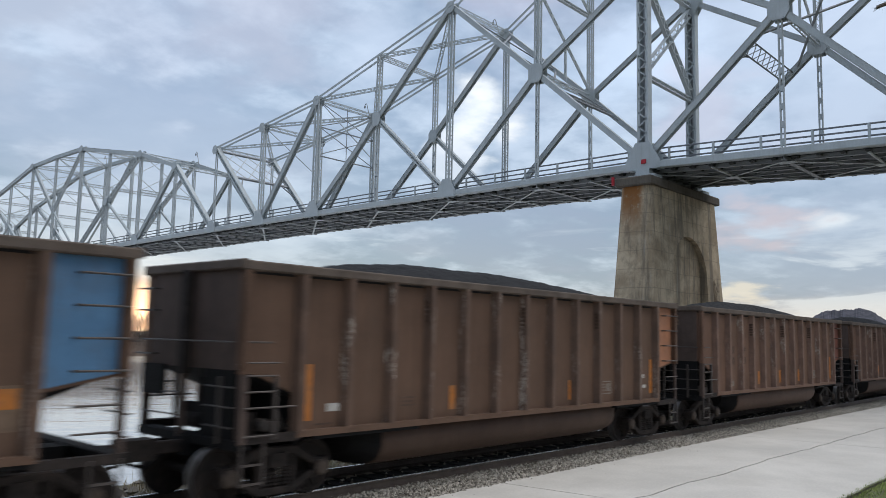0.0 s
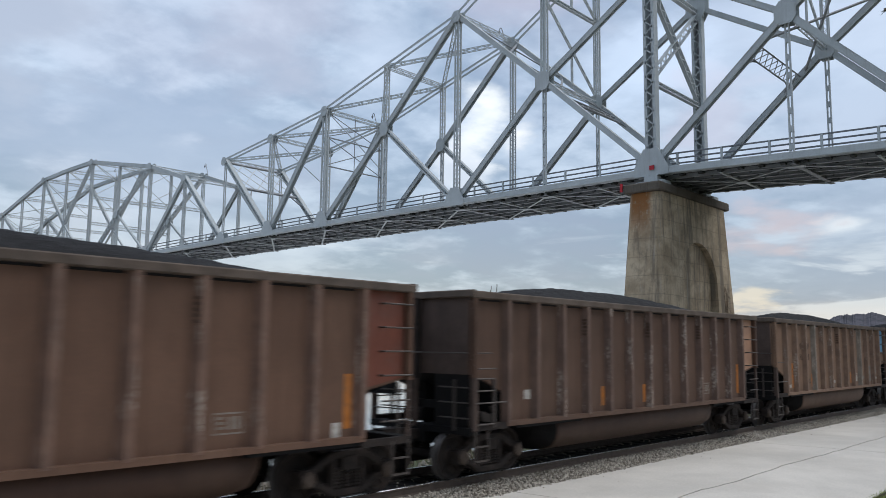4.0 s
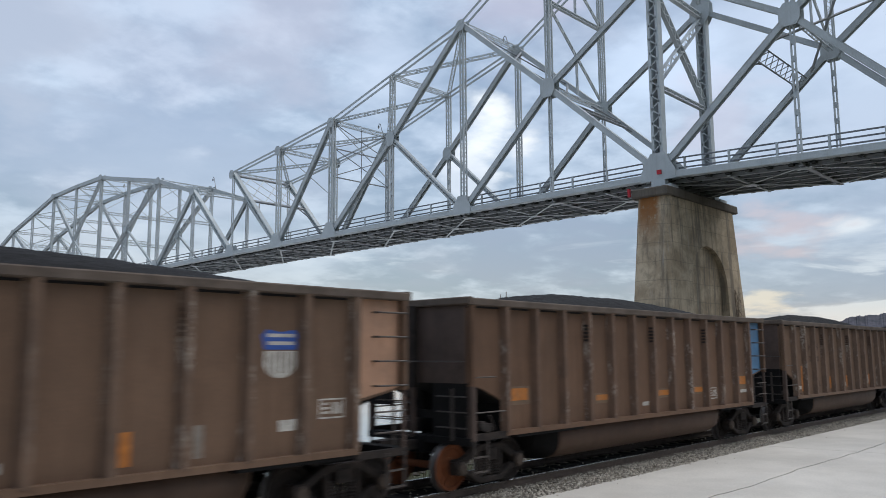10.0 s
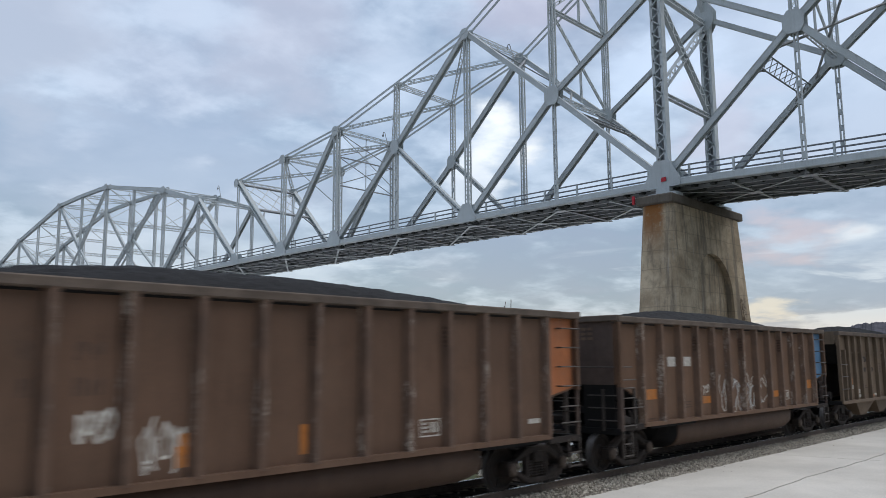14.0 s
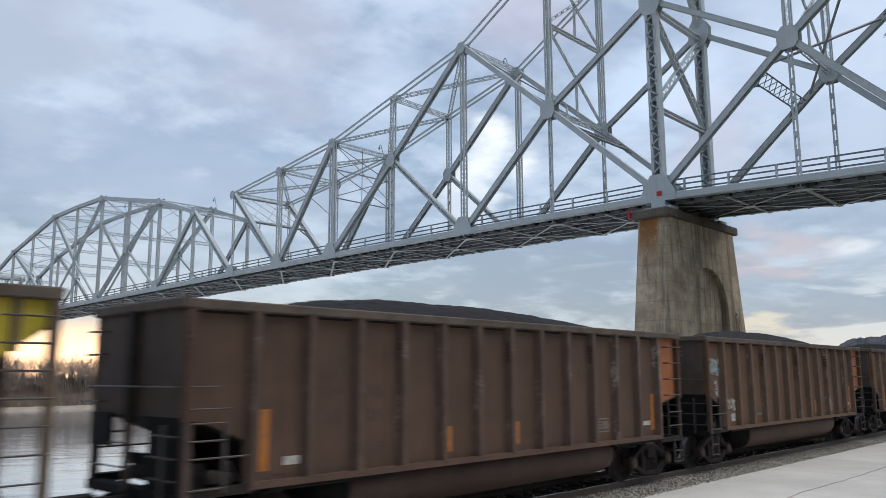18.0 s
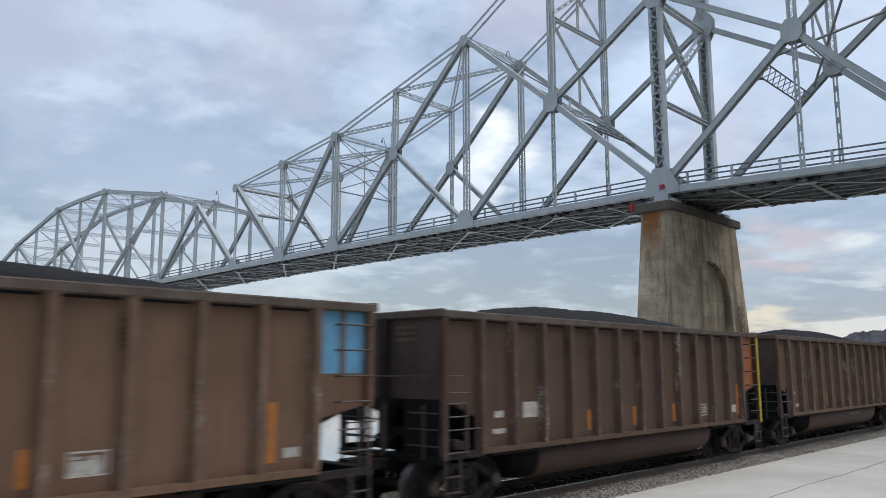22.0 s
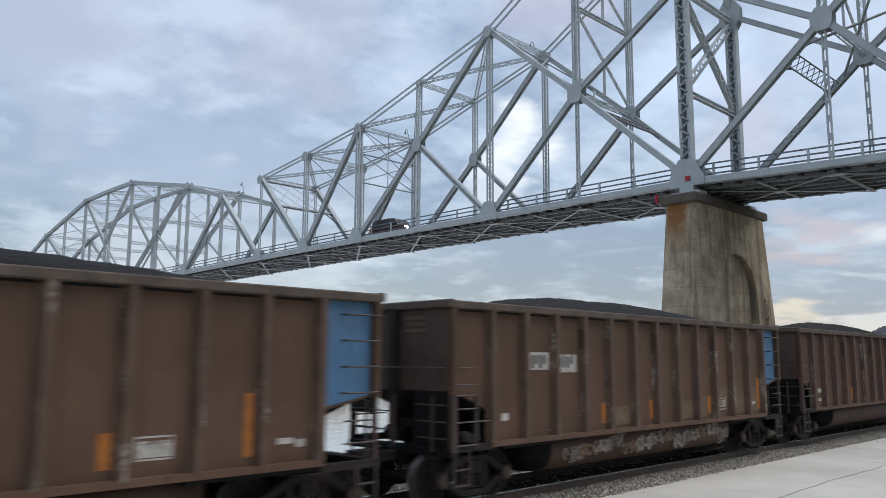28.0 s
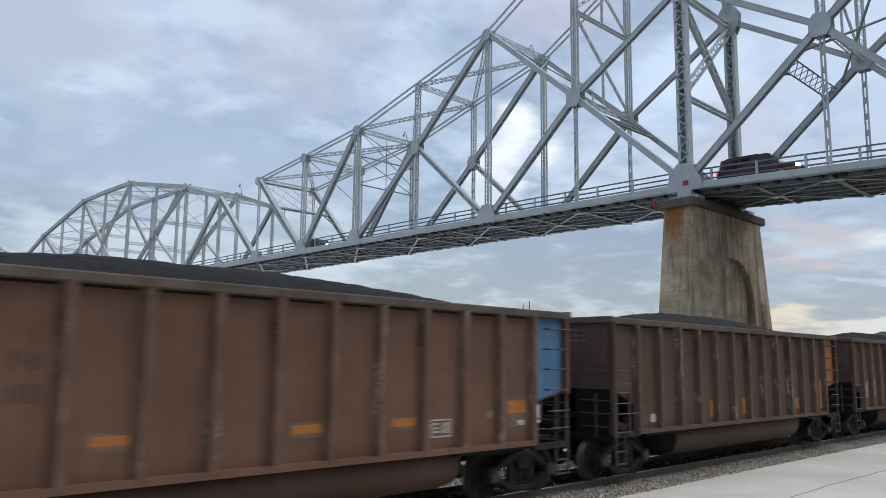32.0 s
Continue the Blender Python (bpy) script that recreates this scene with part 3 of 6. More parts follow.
def grass():
    rnd = random.Random(2)
    g = Geo()
    for i in range(26000):
        x, y = rnd.uniform(8, 34), 4.62 - abs(rnd.gauss(0, 1.0))
        if y < 1.5:
            continue
        z = ground_height(x, y) if y < 4.5 else ROAD_Z - 0.02
        h, a, w = rnd.uniform(0.02, 0.065), rnd.random() * 6.28, rnd.uniform(0.004, 0.008)
        c, s = math.cos(a), math.sin(a)
        l = rnd.uniform(0.0, 0.05)
        g.add([(x - w * c, y - w * s, z), (x + w * c, y + w * s, z), (x + l * s, y - l * c, z + h)], [(0, 1, 2)])
    tagged(new("grass", g.mesh("grass", GRASSM)), "short green lawn grass at the street edge", "grass", kind="stuff")


grass()


# ---------------------------------------------------------------- bridge
NEAR_X, TRUSS_W, TOWER_Y, CHORD_Z = 48.37, 7.72, 25.1, 15.11


def along(k):
    if k < 0:
        return 9.2 * k
    return 9.0 * min(k, 2) + 8.86 * min(max(k - 2, 0), 2) + 9.1 * min(max(k - 4, 0), 2) + 9.07 * max(k - 6, 0)


def chord_z(s):
    """The lower chord and the deck: a gentle crest at the tower."""
    if s < 0:
        return -0.5 + 0.034 * s
    return -0.5 - 1.3e-4 * s * s if s < 60 else -0.97 - 0.0156 * (s - 60)


def joint_z(s):
    return -0.016 * s if s > 0 else 0.036 * s


RISE = {-6: 9.4, -5: 10.4, -4: 11.5, -3: 13.8, -2: 16.2, -1: 21.3, 0: 26.4, 1: 21.3, 2: 16.15, 3: 13.85, 4: 11.52, 5: 10.42, 6: 9.42,
        7: 8.75, 8: 11.66, 9: 13.45, 10: 15.28, 11: 15.42}
for i in range(12, 29):
    RISE[i] = RISE[22 - i]
MID = {-1: 8.55, 1: 8.10, 3: 7.80, -3: 7.8, 19: 7.8, 21: 8.1, 23: 8.1, 25: 7.8}


def bridge():
    b = thing("truss_bridge", (NEAR_X, TOWER_Y, 0), "grey-painted steel cantilever truss bridge over the river", "bridge")
    FAR = TRUSS_W

    def lo(k, side=0, dz=0.0):
        s = along(k)
        return Vector((FAR * side, s, CHORD_Z + chord_z(s) + dz))

    def up(k, side, h):
        s = along(k)
        return Vector((FAR * side, s, CHORD_Z + joint_z(s) + h))

    def hi(k, side=0):
        return up(k, side, RISE[k])

    def mid(k, side=0):
        return up(k, side, MID[k])

    X = (1, 0, 0)

    def bar(name, a, c, w, d, mat=STEEL, n=X, cut=0.03):
        if name not in ("diagonal", "upper_chord"):
            return part(name, studs(Geo().beam(a, c, w, d, n, cut), a, c, w, d), mat, b)
        # two webs with a cover plate above and a deeply recessed plate below
        t = (Vector(c) - Vector(a)).normalized()
        u = t.cross(Vector(X)).normalized()
        u = u if u.z > 0 else -u
        g = Geo()
        for e in (-1, 1):
            o = Vector(X) * e * (d / 2 - 0.035)
            g.beam(Vector(a) + o, Vector(c) + o, w, 0.07, X)
        g.beam(Vector(a) + u * (w / 2 + 0.012), Vector(c) + u * (w / 2 + 0.012), d + 0.06, 0.02, u)
        g.beam(Vector(a) - u * (w / 2 - 0.25), Vector(c) - u * (w / 2 - 0.25), d - 0.15, 0.02, u)
        return part(name, studs(g, a, c, w, d), mat, b)

    def studs(g, a, c, w, d):
        """Two rows of rivet heads on the face towards the street."""
        a, c = Vector(a), Vector(c)
        t = (c - a).normalized()
        u = t.cross(Vector(X)).normalized()
        n = int((c - a).length / 0.2)
        for i in range(n):
            for e in (-1, 1):
                p = a.lerp(c, (i + 0.5) / n) + u * e * (w / 2 - 0.07) - Vector(X) * (d / 2)
                g.add([p + t * 0.035, p + u * 0.035, p - t * 0.035, p - u * 0.035, p - Vector(X) * 0.03], [(0, 1, 4), (1, 2, 4), (2, 3, 4), (3, 0, 4)])
        return g

    def lace(name, a, c, w, d, n=X, batten=False, flange=0.1, pitch=None, barw=0.06):
        return part(name, Geo().laced(a, c, w, d, n, flange, pitch, barw, batten), STEEL, b)

    def grid(name, a, c, w, d, n=X, edge=0.07, pitch=None, barw=0.05):
        if name == "vertical":
            # wide corner angles with an open laced slot between them
            edge, pitch, barw = 0.215 * w, 0.80 * w, 0.042
        return part(name, Geo().latticed(a, c, w, d, n, edge, pitch, barw), STEEL, b)

    def plate(p, w, h, side, name="gusset_plate"):
        """Riveted plates on both faces of a joint, with cut corners."""
        o = [(-w, -h * .45), (-w * .55, -h), (w * .55, -h), (w, -h * .45), (w, h * .45), (w * .5, h), (-w * .5, h), (-w, h * .45)]
        for e in (-1, 1):
            x = p.x + e * 0.33
            g = Geo().loops([[(x + q * 0.012, p.y + u, p.z + v) for u, v in o] for q in (-1, 1)])
            for i in range(8):
                u, v = o[i][0] * 0.82, o[i][1] * 0.82
                g.box(x - 0.03, x + 0.03, p.y + u - 0.025, p.y + u + 0.025, p.z + v - 0.025, p.z + v + 0.025)
            part(name, g, STEEL, b)

    def foot(k, side, w, h, name="gusset_plate"):
        """Joint plates that rise from the lower chord."""
        p = lo(k, side)
        o = [(-w, -0.30), (w, -0.30), (w, 0.30), (w * 0.42, h), (-w * 0.42, h), (-w, 0.30)]
        for e in (-1, 1):
            x = p.x + e * 0.335
            g = Geo().loops([[(x + q * 0.012, p.y + u, p.z + v) for u, v in o] for q in (-1, 1)])
            for i in range(6):
                for f in (0.25, 0.55, 0.85):
                    u, v = o[i][0] * 0.86 + (o[(i + 1) % 6][0] - o[i][0]) * 0.86 * f, o[i][1] * 0.84 + (o[(i + 1) % 6][1] - o[i][1]) * 0.84 * f
                    g.box(x - 0.028, x + 0.028, p.y + u - 0.025, p.y + u + 0.025, p.z + v - 0.025, p.z + v + 0.025)
            part(name, g, STEEL, b)

    last = 28
    for side in (0, 1):
        for k in range(-6, last):
            # lower chord: deep riveted box, with a kerb line of the deck on it
            bar("lower_chord", lo(k, side), lo(k + 1, side), 0.46 if side == 0 else 0.60, 0.60)
        # upper chord
        for k in range(-6, last):
            a, c = hi(k, side), hi(k + 1, side)
            if 7 <= k < 15:
                bar("upper_chord", a, c, 0.48, 0.50)
            elif k in (6, 15):
                continue
            else:
                for e in (-0.33, 0.33):
                    part("eyebar", Geo().beam(a + Vector((e, 0, 0)), c + Vector((e, 0, 0)), 0.19, 0.07), STEEL, b)
        # end posts of the suspended span
        lace("end_post", hi(7, side), lo(6, side), 0.56, 0.5, flange=0.14)
        lace("end_post", hi(15, side), lo(16, side), 0.56, 0.5, flange=0.14)
        for m in (0, 22):
            f = 1 if m == 0 else -1

            def K(i):
                return m + f * i

            # tower
            a, c = lo(K(0), side, 0.2), hi(K(0), side)
            posts = Geo()
            for e in (-1, 1):
                o = Vector((0, e * 0.31, 0))
                posts.beam(a + o, c + o, 0.22, 0.60, X, 0.02)
            part("tower_post", posts, STEEL, b, "tall laced tower post")
            lacing = Geo()
            n = int((c - a).length / 0.5)
            for i in range(n):
                g = 0.30 if i % 2 else -0.30
                for e in (-0.29, 0.29):
                    lacing.beam(a.lerp(c, i / n) + Vector((e, g, 0)), a.lerp(c, (i + 1) / n) + Vector((e, -g, 0)), 0.075, 0.02, X)
            tagged(part("lacing_bar", lacing, STEEL, b), kind="stuff")
            # dark-painted backing plate gives the slot its shade
            part("tower_web", Geo().beam(a + Vector((0.22, 0, 0)), c + Vector((0.22, 0, 0)), 0.40, 0.04, X), STEELDK, b, "inner web of the tower post, painted dark for its shade")
            T = up(K(0), side, 13.9)
            plate(T, 0.80, 1.15, side)
            for g in (1, -1):
                q = K(g)
                if not -6 <= K(2 * g) <= last:
                    continue
                bar("diagonal", lo(K(0), side, 0.3), mid(q, side), 0.39, 0.46)
                bar("diagonal", mid(q, side), hi(K(2 * g), side), 0.39, 0.46)
                bar("diagonal", T, mid(q, side), 0.34, 0.38)
                bar("diagonal", mid(q, side), lo(K(2 * g), side), 0.39, 0.46)
                plate(mid(q, side), 0.66, 0.76, side)
                grid("vertical", mid(q, side), hi(q, side), 0.5, 0.42)
                lace("hanger", lo(q, side), mid(q, side), 0.30, 0.16, batten=True, flange=0.085, pitch=1.05)
                # second bay
                grid("vertical", lo(K(2 * g), side), hi(K(2 * g), side), 0.46, 0.42)
                r = K(3 * g)
                bar("diagonal", hi(K(2 * g), side), mid(r, side), 0.39, 0.46)
                bar("diagonal", mid(r, side), lo(K(4 * g), side), 0.39, 0.46)
                lace("sub_diagonal", mid(r, side), lo(K(2 * g), side), 0.42, 0.45, flange=0.13)
                plate(mid(r, side), 0.54, 0.66, side)
                grid("vertical", mid(r, side), hi(r, side), 0.44, 0.42)
                lace("hanger", lo(r, side), mid(r, side), 0.36, 0.18, batten=True, flange=0.075, pitch=1.05)
                # outer bays
                grid("vertical", lo(K(4 * g), side), hi(K(4 * g), side), 0.62, 0.46, edge=0.1)
                bar("diagonal", hi(K(4 * g), side), lo(K(5 * g), side), 0.42, 0.48)
                grid("vertical", lo(K(5 * g), side), hi(K(5 * g), side), 0.5, 0.42)
                lace("diagonal", hi(K(6 * g), side), lo(K(5 * g), side), 0.5, 0.55, flange=0.14)
                for i in (2, 4, 5, 6):
                    plate(hi(K(i * g), side) - Vector((0, 0, 0.15)), 0.48, 0.5, side)
                for i in (2, 4, 5):
                    foot(K(i * g), side, 1.0, 1.25)
                g2 = Geo()
                for e in (-0.17, 0.17):
                    g2.beam(lo(K(6 * g), side) + Vector((0, e, 0)), hi(K(6 * g), side) + Vector((0, e, 0)), 0.10, 0.10)
                part("hanger", g2, STEEL, b)
            foot(K(0), side, 1.28, 1.6, "tower_gusset")
        # suspended span, the same from both ends
        for f, m in ((1, 6), (-1, 16)):
            def K(i):
                return m + f * i
            grid("vertical", lo(K(1), side), hi(K(1), side), 0.32, 0.34, edge=0.065)
            bar("diagonal", hi(K(1), side), lo(K(2), side), 0.42, 0.42)
            grid("vertical", lo(K(2), side), hi(K(2), side), 0.44, 0.34, edge=0.065)
            h = RISE[K(3)] * 0.47
            q = lo(K(3), side, h)
            lace("diagonal", hi(K(2), side), q, 0.60, 0.34, batten=True, flange=0.11, pitch=0.8)
            lace("diagonal", q, lo(K(4), side), 0.60, 0.34, batten=True, flange=0.11, pitch=0.8)
            bar("sub_diagonal", q, lo(K(2), side), 0.28, 0.28)
            grid("vertical", lo(K(3), side), hi(K(3), side), 0.37, 0.34, edge=0.065)
            grid("vertical", lo(K(4), side), hi(K(4), side), 0.48, 0.34, edge=0.065)
            q5 = lo(K(5), side, RISE[11] * 0.45)
            if f == 1:
                grid("vertical", lo(11, side), hi(11, side), 0.36, 0.32, edge=0.06)
            lace("diagonal", hi(K(4), side), q5, 0.56, 0.32, batten=True, flange=0.10, pitch=0.8)
            bar("sub_diagonal", q5, lo(K(4), side), 0.26, 0.26)
            for i in (0, 2, 4):
                foot(K(i), side, 0.85, 1.0)
            for i in (1, 2, 4):
                plate(hi(K(i), side), 0.6, 0.45, side)
            plate(q, 0.5, 0.5, side)
    # cross frames between the two trusses
    Y = (0, 1, 0)
    for k in range(-6, last + 1):
        grid("top_strut", hi(k, 0), hi(k, 1), 0.40, 0.42, (0, 0, 1), edge=0.06, pitch=0.5, barw=0.045)
        if k not in (6, 16, 7, 15, 0, 22, -6, last, 2, -2, 20, 24, 1, -1, 3, -3):
            drop = min(RISE[k] * 0.42, 5.2)
            dv = Vector((0, 0, drop))
            if 8 <= k <= 14:
                grid("sway_strut", hi(k, 0) - dv, hi(k, 1) - dv, 0.42, 0.3, Y, edge=0.055, pitch=0.5, barw=0.045)
                if k in (9, 10, 11, 12, 13):
                    grid("sway_strut", hi(k, 0) - dv * 1.75, hi(k, 1) - dv * 1.75, 0.42, 0.3, Y, edge=0.055, pitch=0.5, barw=0.045)
            g = Geo()
            g.beam(hi(k, 0), hi(k, 1) - dv, 0.07, 0.07)
            g.beam(hi(k, 1), hi(k, 0) - dv, 0.07, 0.07)
            part("sway_brace", g, STEEL, b)
    # plan bracing between upper chords
    for k in range(-6, last):
        if k in (6, 15, -2, -1, 0, 1, 20, 21, 22, 23):
            continue
        g = Geo()
        for e in (0, 1):
            a, c = hi(k, e), hi(k + 1, 1 - e)
            if k in (2, 3, 4, 5) or k < 0:
                g.latticed(a, c, 0.36, 0.34, (0, 0, 1), 0.05, 0.5, 0.045)
            else:
                g.beam(a, c, 0.09, 0.09)
        part("upper_lateral_brace", g, STEEL, b)
    # tower cross frames: strut and X lattice
    for m in (0, 22):
        for za, zb in ((6.2, 13.2), (14.4, 25.5)):
            g = Geo()
            g.laced(up(m, 0, za), up(m, 1, zb), 0.62, 0.3, Y, 0.06, 0.5, 0.07)
            g.laced(up(m, 1, za), up(m, 0, zb), 0.62, 0.3, Y, 0.06, 0.5, 0.07)
            part("tower_cross_brace", g, STEEL, b)
        lace("tower_strut", up(m, 0, 5.95), up(m, 1, 5.95), 0.36, 0.30, Y, flange=0.06, pitch=0.4, barw=0.05)
        lace("tower_strut", up(m, 0, 13.4), up(m, 1, 13.4), 0.42, 0.36, Y, flange=0.07, pitch=0.45, barw=0.06)
    # bracing in the plane of the inclined legs on both sides of each tower: lattice portal, open X rods above it
    def leg(m, g, side, f):
        """A point of the inclined leg; f is 1 at the middle joint, 2 at the top chord."""
        p0, p1, p2 = lo(m, side, 0.3), mid(m + g, side), hi(m + 2 * g, side)
        return p0.lerp(p1, f) if f <= 1 else p1.lerp(p2, f - 1)

    for m in (0, 22):
        for g_ in (1, -1):
            p, q = leg(m, g_, 0, 0.775), leg(m, g_, 1, 0.775)
            t = (leg(m, g_, 0, 0.8) - leg(m, g_, 0, 0.7)).normalized()
            n = t.cross(Vector((1, 0, 0)))
            g = Geo()
            for e in (-1, 1):
                g.beam(p + t * 0.43 * e, q + t * 0.43 * e, 0.10, 0.16, n)
            cells = 9
            for i in range(cells):
                for e in (-1, 1):
                    g.beam(p.lerp(q, i / cells) + t * 0.43 * e + n * 0.02 * e, p.lerp(q, (i + 1) / cells) - t * 0.43 * e + n * 0.02 * e, 0.07, 0.02, n)
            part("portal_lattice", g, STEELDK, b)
            for side, e in ((0, 1), (1, -1)):
                k0, k1 = leg(m, g_, side, 0.62), leg(m, g_, side, 0.738) + Vector((e * 1.1, 0, 0))
                g = Geo()
                last_p = k0
                for i in range(1, 6):
                    u = i / 5
                    q2 = k0.lerp(k1, u) + t * 0.35 * math.sin(u * math.pi) - Vector((e * 0.25 * math.sin(u * math.pi), 0, 0))
                    g.beam(last_p, q2, 0.08, 0.10, n)
                    last_p = q2
                part("portal_knee", g, STEELDK, b)
            for f0, f1 in ((0.84, 1.39), (1.39, 1.95)):
                g = Geo()
                g.beam(leg(m, g_, 0, f0), leg(m, g_, 1, f1), 0.15, 0.10, n)
                g.beam(leg(m, g_, 1, f0), leg(m, g_, 0, f1), 0.15, 0.10, n)
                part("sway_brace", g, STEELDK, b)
            grid("mid_strut", mid(m + g_, 0), mid(m + g_, 1), 0.36, 0.36, (0, 0, 1), edge=0.07, pitch=0.5, barw=0.05)
    # cross frames one panel off the towers: a laced strut, open X bars above and below it, a middle hanger
    for k in (1, -1, 21, 23):
        lace("sway_strut", up(k, 0, 15.2), up(k, 1, 15.2), 0.30, 0.28, Y, flange=0.06, pitch=0.45, barw=0.06)
        for h0, h1 in ((15.0, 8.5), (21.1, 15.4)):
            part("sway_brace", Geo().laced(up(k, 0, h0), up(k, 1, h1), 0.30, 0.10, Y, 0.075, 1.0, 0.05, True), STEEL, b)
            part("sway_brace", Geo().laced(up(k, 1, h0), up(k, 0, h1), 0.26, 0.10, Y, 0.065, 1.0, 0.05, True), STEEL, b)
            part("sway_hanger", Geo().laced(up(k, 0.5, (h0 + h1) / 2), up(k, 0.5, h1), 0.26, 0.10, Y, 0.065, 1.0, 0.05, True), STEEL, b)
    # cross frames four panels off the towers: two struts, a middle hanger and crossing rods
    for k in (4, -4, 18, 26):
        rows = [(RISE[k] - 0.15, 0.0), (8.8, 0.10), (5.85, 0.10)]
        for h, w in rows[1:]:
            part("sway_strut", Geo().beam(up(k, 0, h), up(k, 1, h), w, 0.12, Y), STEELDK, b)
        part("sway_rod", Geo().rod(up(k, 0.5, 5.85), up(k, 0.5, RISE[k]), 0.04, 5), STEELDK, b)
        for (h0, _), (h1, _) in zip(rows[:-1], rows[1:]):
            part("sway_rod", Geo().rod(up(k, 0.03, h0), up(k, 1, h1), 0.05, 5), STEELDK, b)
            part("sway_rod", Geo().rod(up(k, 0.97, h0), up(k, 0, h1), 0.05, 5), STEELDK, b)
    # portals at the outer ends of the cantilevers: crossing bars over a strut with knees
    for m, f in ((0, 1), (22, -1)):
        def slope(side, u):
            """A point of the end diagonal between the two trusses; u runs down from its top."""
            return hi(m + 6 * f, 0).lerp(lo(m + 5 * f, 0), u).lerp(hi(m + 6 * f, 1).lerp(lo(m + 5 * f, 1), u), side)

        n = (slope(0, 1) - slope(0, 0)).normalized().cross(Vector((1, 0, 0)))
        part("portal_strut", Geo().beam(slope(0, 0.40), slope(1, 0.40), 0.28, 0.2, n), STEELDK, b)
        part("portal_strut", Geo().beam(slope(0, 0.03), slope(1, 0.03), 0.22, 0.2, n), STEELDK, b)
        for i in range(-1, 4):
            for flip in (0, 1):
                e0, e1 = 0.25 * i, 0.25 * i + 0.5
                u0, u1 = 0.04, 0.40
                if e0 < 0:
                    u0, e0 = 0.22, 0.0
                if e1 > 1:
                    u1, e1 = 0.22, 1.0
                w0, w1 = (1 - e0, 1 - e1) if flip else (e0, e1)
                part("portal_bar", Geo().beam(slope(w0, u0), slope(w1, u1), 0.075, 0.05, n), STEEL, b)
        for w0, w1 in ((0.0, 0.14), (1.0, 0.86)):
            part("portal_knee", Geo().beam(slope(w0, 0.58), slope(w1, 0.42), 0.12, 0.12, n), STEELDK, b)
    # floor
    for k in range(-6, last):
        y0, y1 = along(k), along(k + 1)
        z0, z1 = CHORD_Z + chord_z(y0), CHORD_Z + chord_z(y1)
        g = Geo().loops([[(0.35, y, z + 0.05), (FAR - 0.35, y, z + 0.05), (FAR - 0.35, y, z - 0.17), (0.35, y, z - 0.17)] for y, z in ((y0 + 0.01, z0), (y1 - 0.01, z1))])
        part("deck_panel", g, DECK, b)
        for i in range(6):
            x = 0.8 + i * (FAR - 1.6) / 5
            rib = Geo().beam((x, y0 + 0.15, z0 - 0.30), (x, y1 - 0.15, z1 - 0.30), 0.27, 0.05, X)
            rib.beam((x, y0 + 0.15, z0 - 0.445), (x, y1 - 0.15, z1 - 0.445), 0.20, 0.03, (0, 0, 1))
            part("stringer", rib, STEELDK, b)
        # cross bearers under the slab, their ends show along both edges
        # bearers share the slab's dark colour, which holds the shade there
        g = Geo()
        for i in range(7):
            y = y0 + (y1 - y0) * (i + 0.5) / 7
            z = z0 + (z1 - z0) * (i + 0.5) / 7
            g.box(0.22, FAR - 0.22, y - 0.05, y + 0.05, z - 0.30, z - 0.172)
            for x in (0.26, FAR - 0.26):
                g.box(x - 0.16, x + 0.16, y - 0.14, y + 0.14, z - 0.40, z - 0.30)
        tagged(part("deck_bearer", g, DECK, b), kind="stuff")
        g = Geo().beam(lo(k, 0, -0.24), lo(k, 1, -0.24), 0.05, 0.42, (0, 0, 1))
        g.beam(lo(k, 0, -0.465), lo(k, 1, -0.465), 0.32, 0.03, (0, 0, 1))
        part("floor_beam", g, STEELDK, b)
        part("lower_lateral_brace", Geo().beam(lo(k, 0.05, -0.50), lo(k + 1, 0.93, -0.50), 0.17, 0.03, (0, 0, 1)), STEEL, b)
        part("lower_lateral_brace", Geo().beam(lo(k, 0.93, -0.54), lo(k + 1, 0.05, -0.54), 0.17, 0.03, (0, 0, 1)), STEEL, b)
        c0 = lo(k, 0.5, 0).lerp(lo(k + 1, 0.5, 0), 0.5)
        part("cross_plate", Geo().box(c0.x - 0.4, c0.x + 0.4, c0.y - 0.4, c0.y + 0.4, c0.z - 0.573, c0.z - 0.557), STEEL, b)
        part("middle_strut", Geo().beam(c0 + Vector((-FAR * 0.46, 0, -0.47)), c0 + Vector((FAR * 0.44, 0, -0.47)), 0.16, 0.08, (0, 0, 1)), STEEL, b)
        q = lo(k, 0.08, -0.50)
        part("lateral_plate", Geo().box(q.x - 0.3, q.x + 0.3, q.y - 0.5, q.y + 0.5, q.z - 0.078, q.z - 0.060), STEEL, b)
        for side in (0, 1):
            x = 0.55 if side == 0 else FAR - 0.55
            for i in range(3):
                y = y0 + (y1 - y0) * (i + 0.5) / 3
                z = CHORD_Z + chord_z(y)
                part("railing_post", Geo().beam((x, y, z + 0.02), (x, y, z + 1.31), 0.15, 0.11, X, 0.015), STEEL, b)
            for j, h in enumerate((0.55, 0.90, 1.26)):
                part("railing_bar", Geo().beam((x, y0, z0 + h), (x, y1, z1 + h), 0.10, 0.08, X, 0.012), RAILING, b)
    # red channel markers at the pier
    part("red_marker", Geo().box(-0.44, -0.40, -0.30, 0.05, CHORD_Z - 0.42, CHORD_Z - 0.12), REDPAINT, b, "small red reflector plate")
    part("red_marker", Geo().box(-1.72, -1.57, 1.44, 1.60, 13.15, 13.72), REDPAINT, b, "red navigation light box")
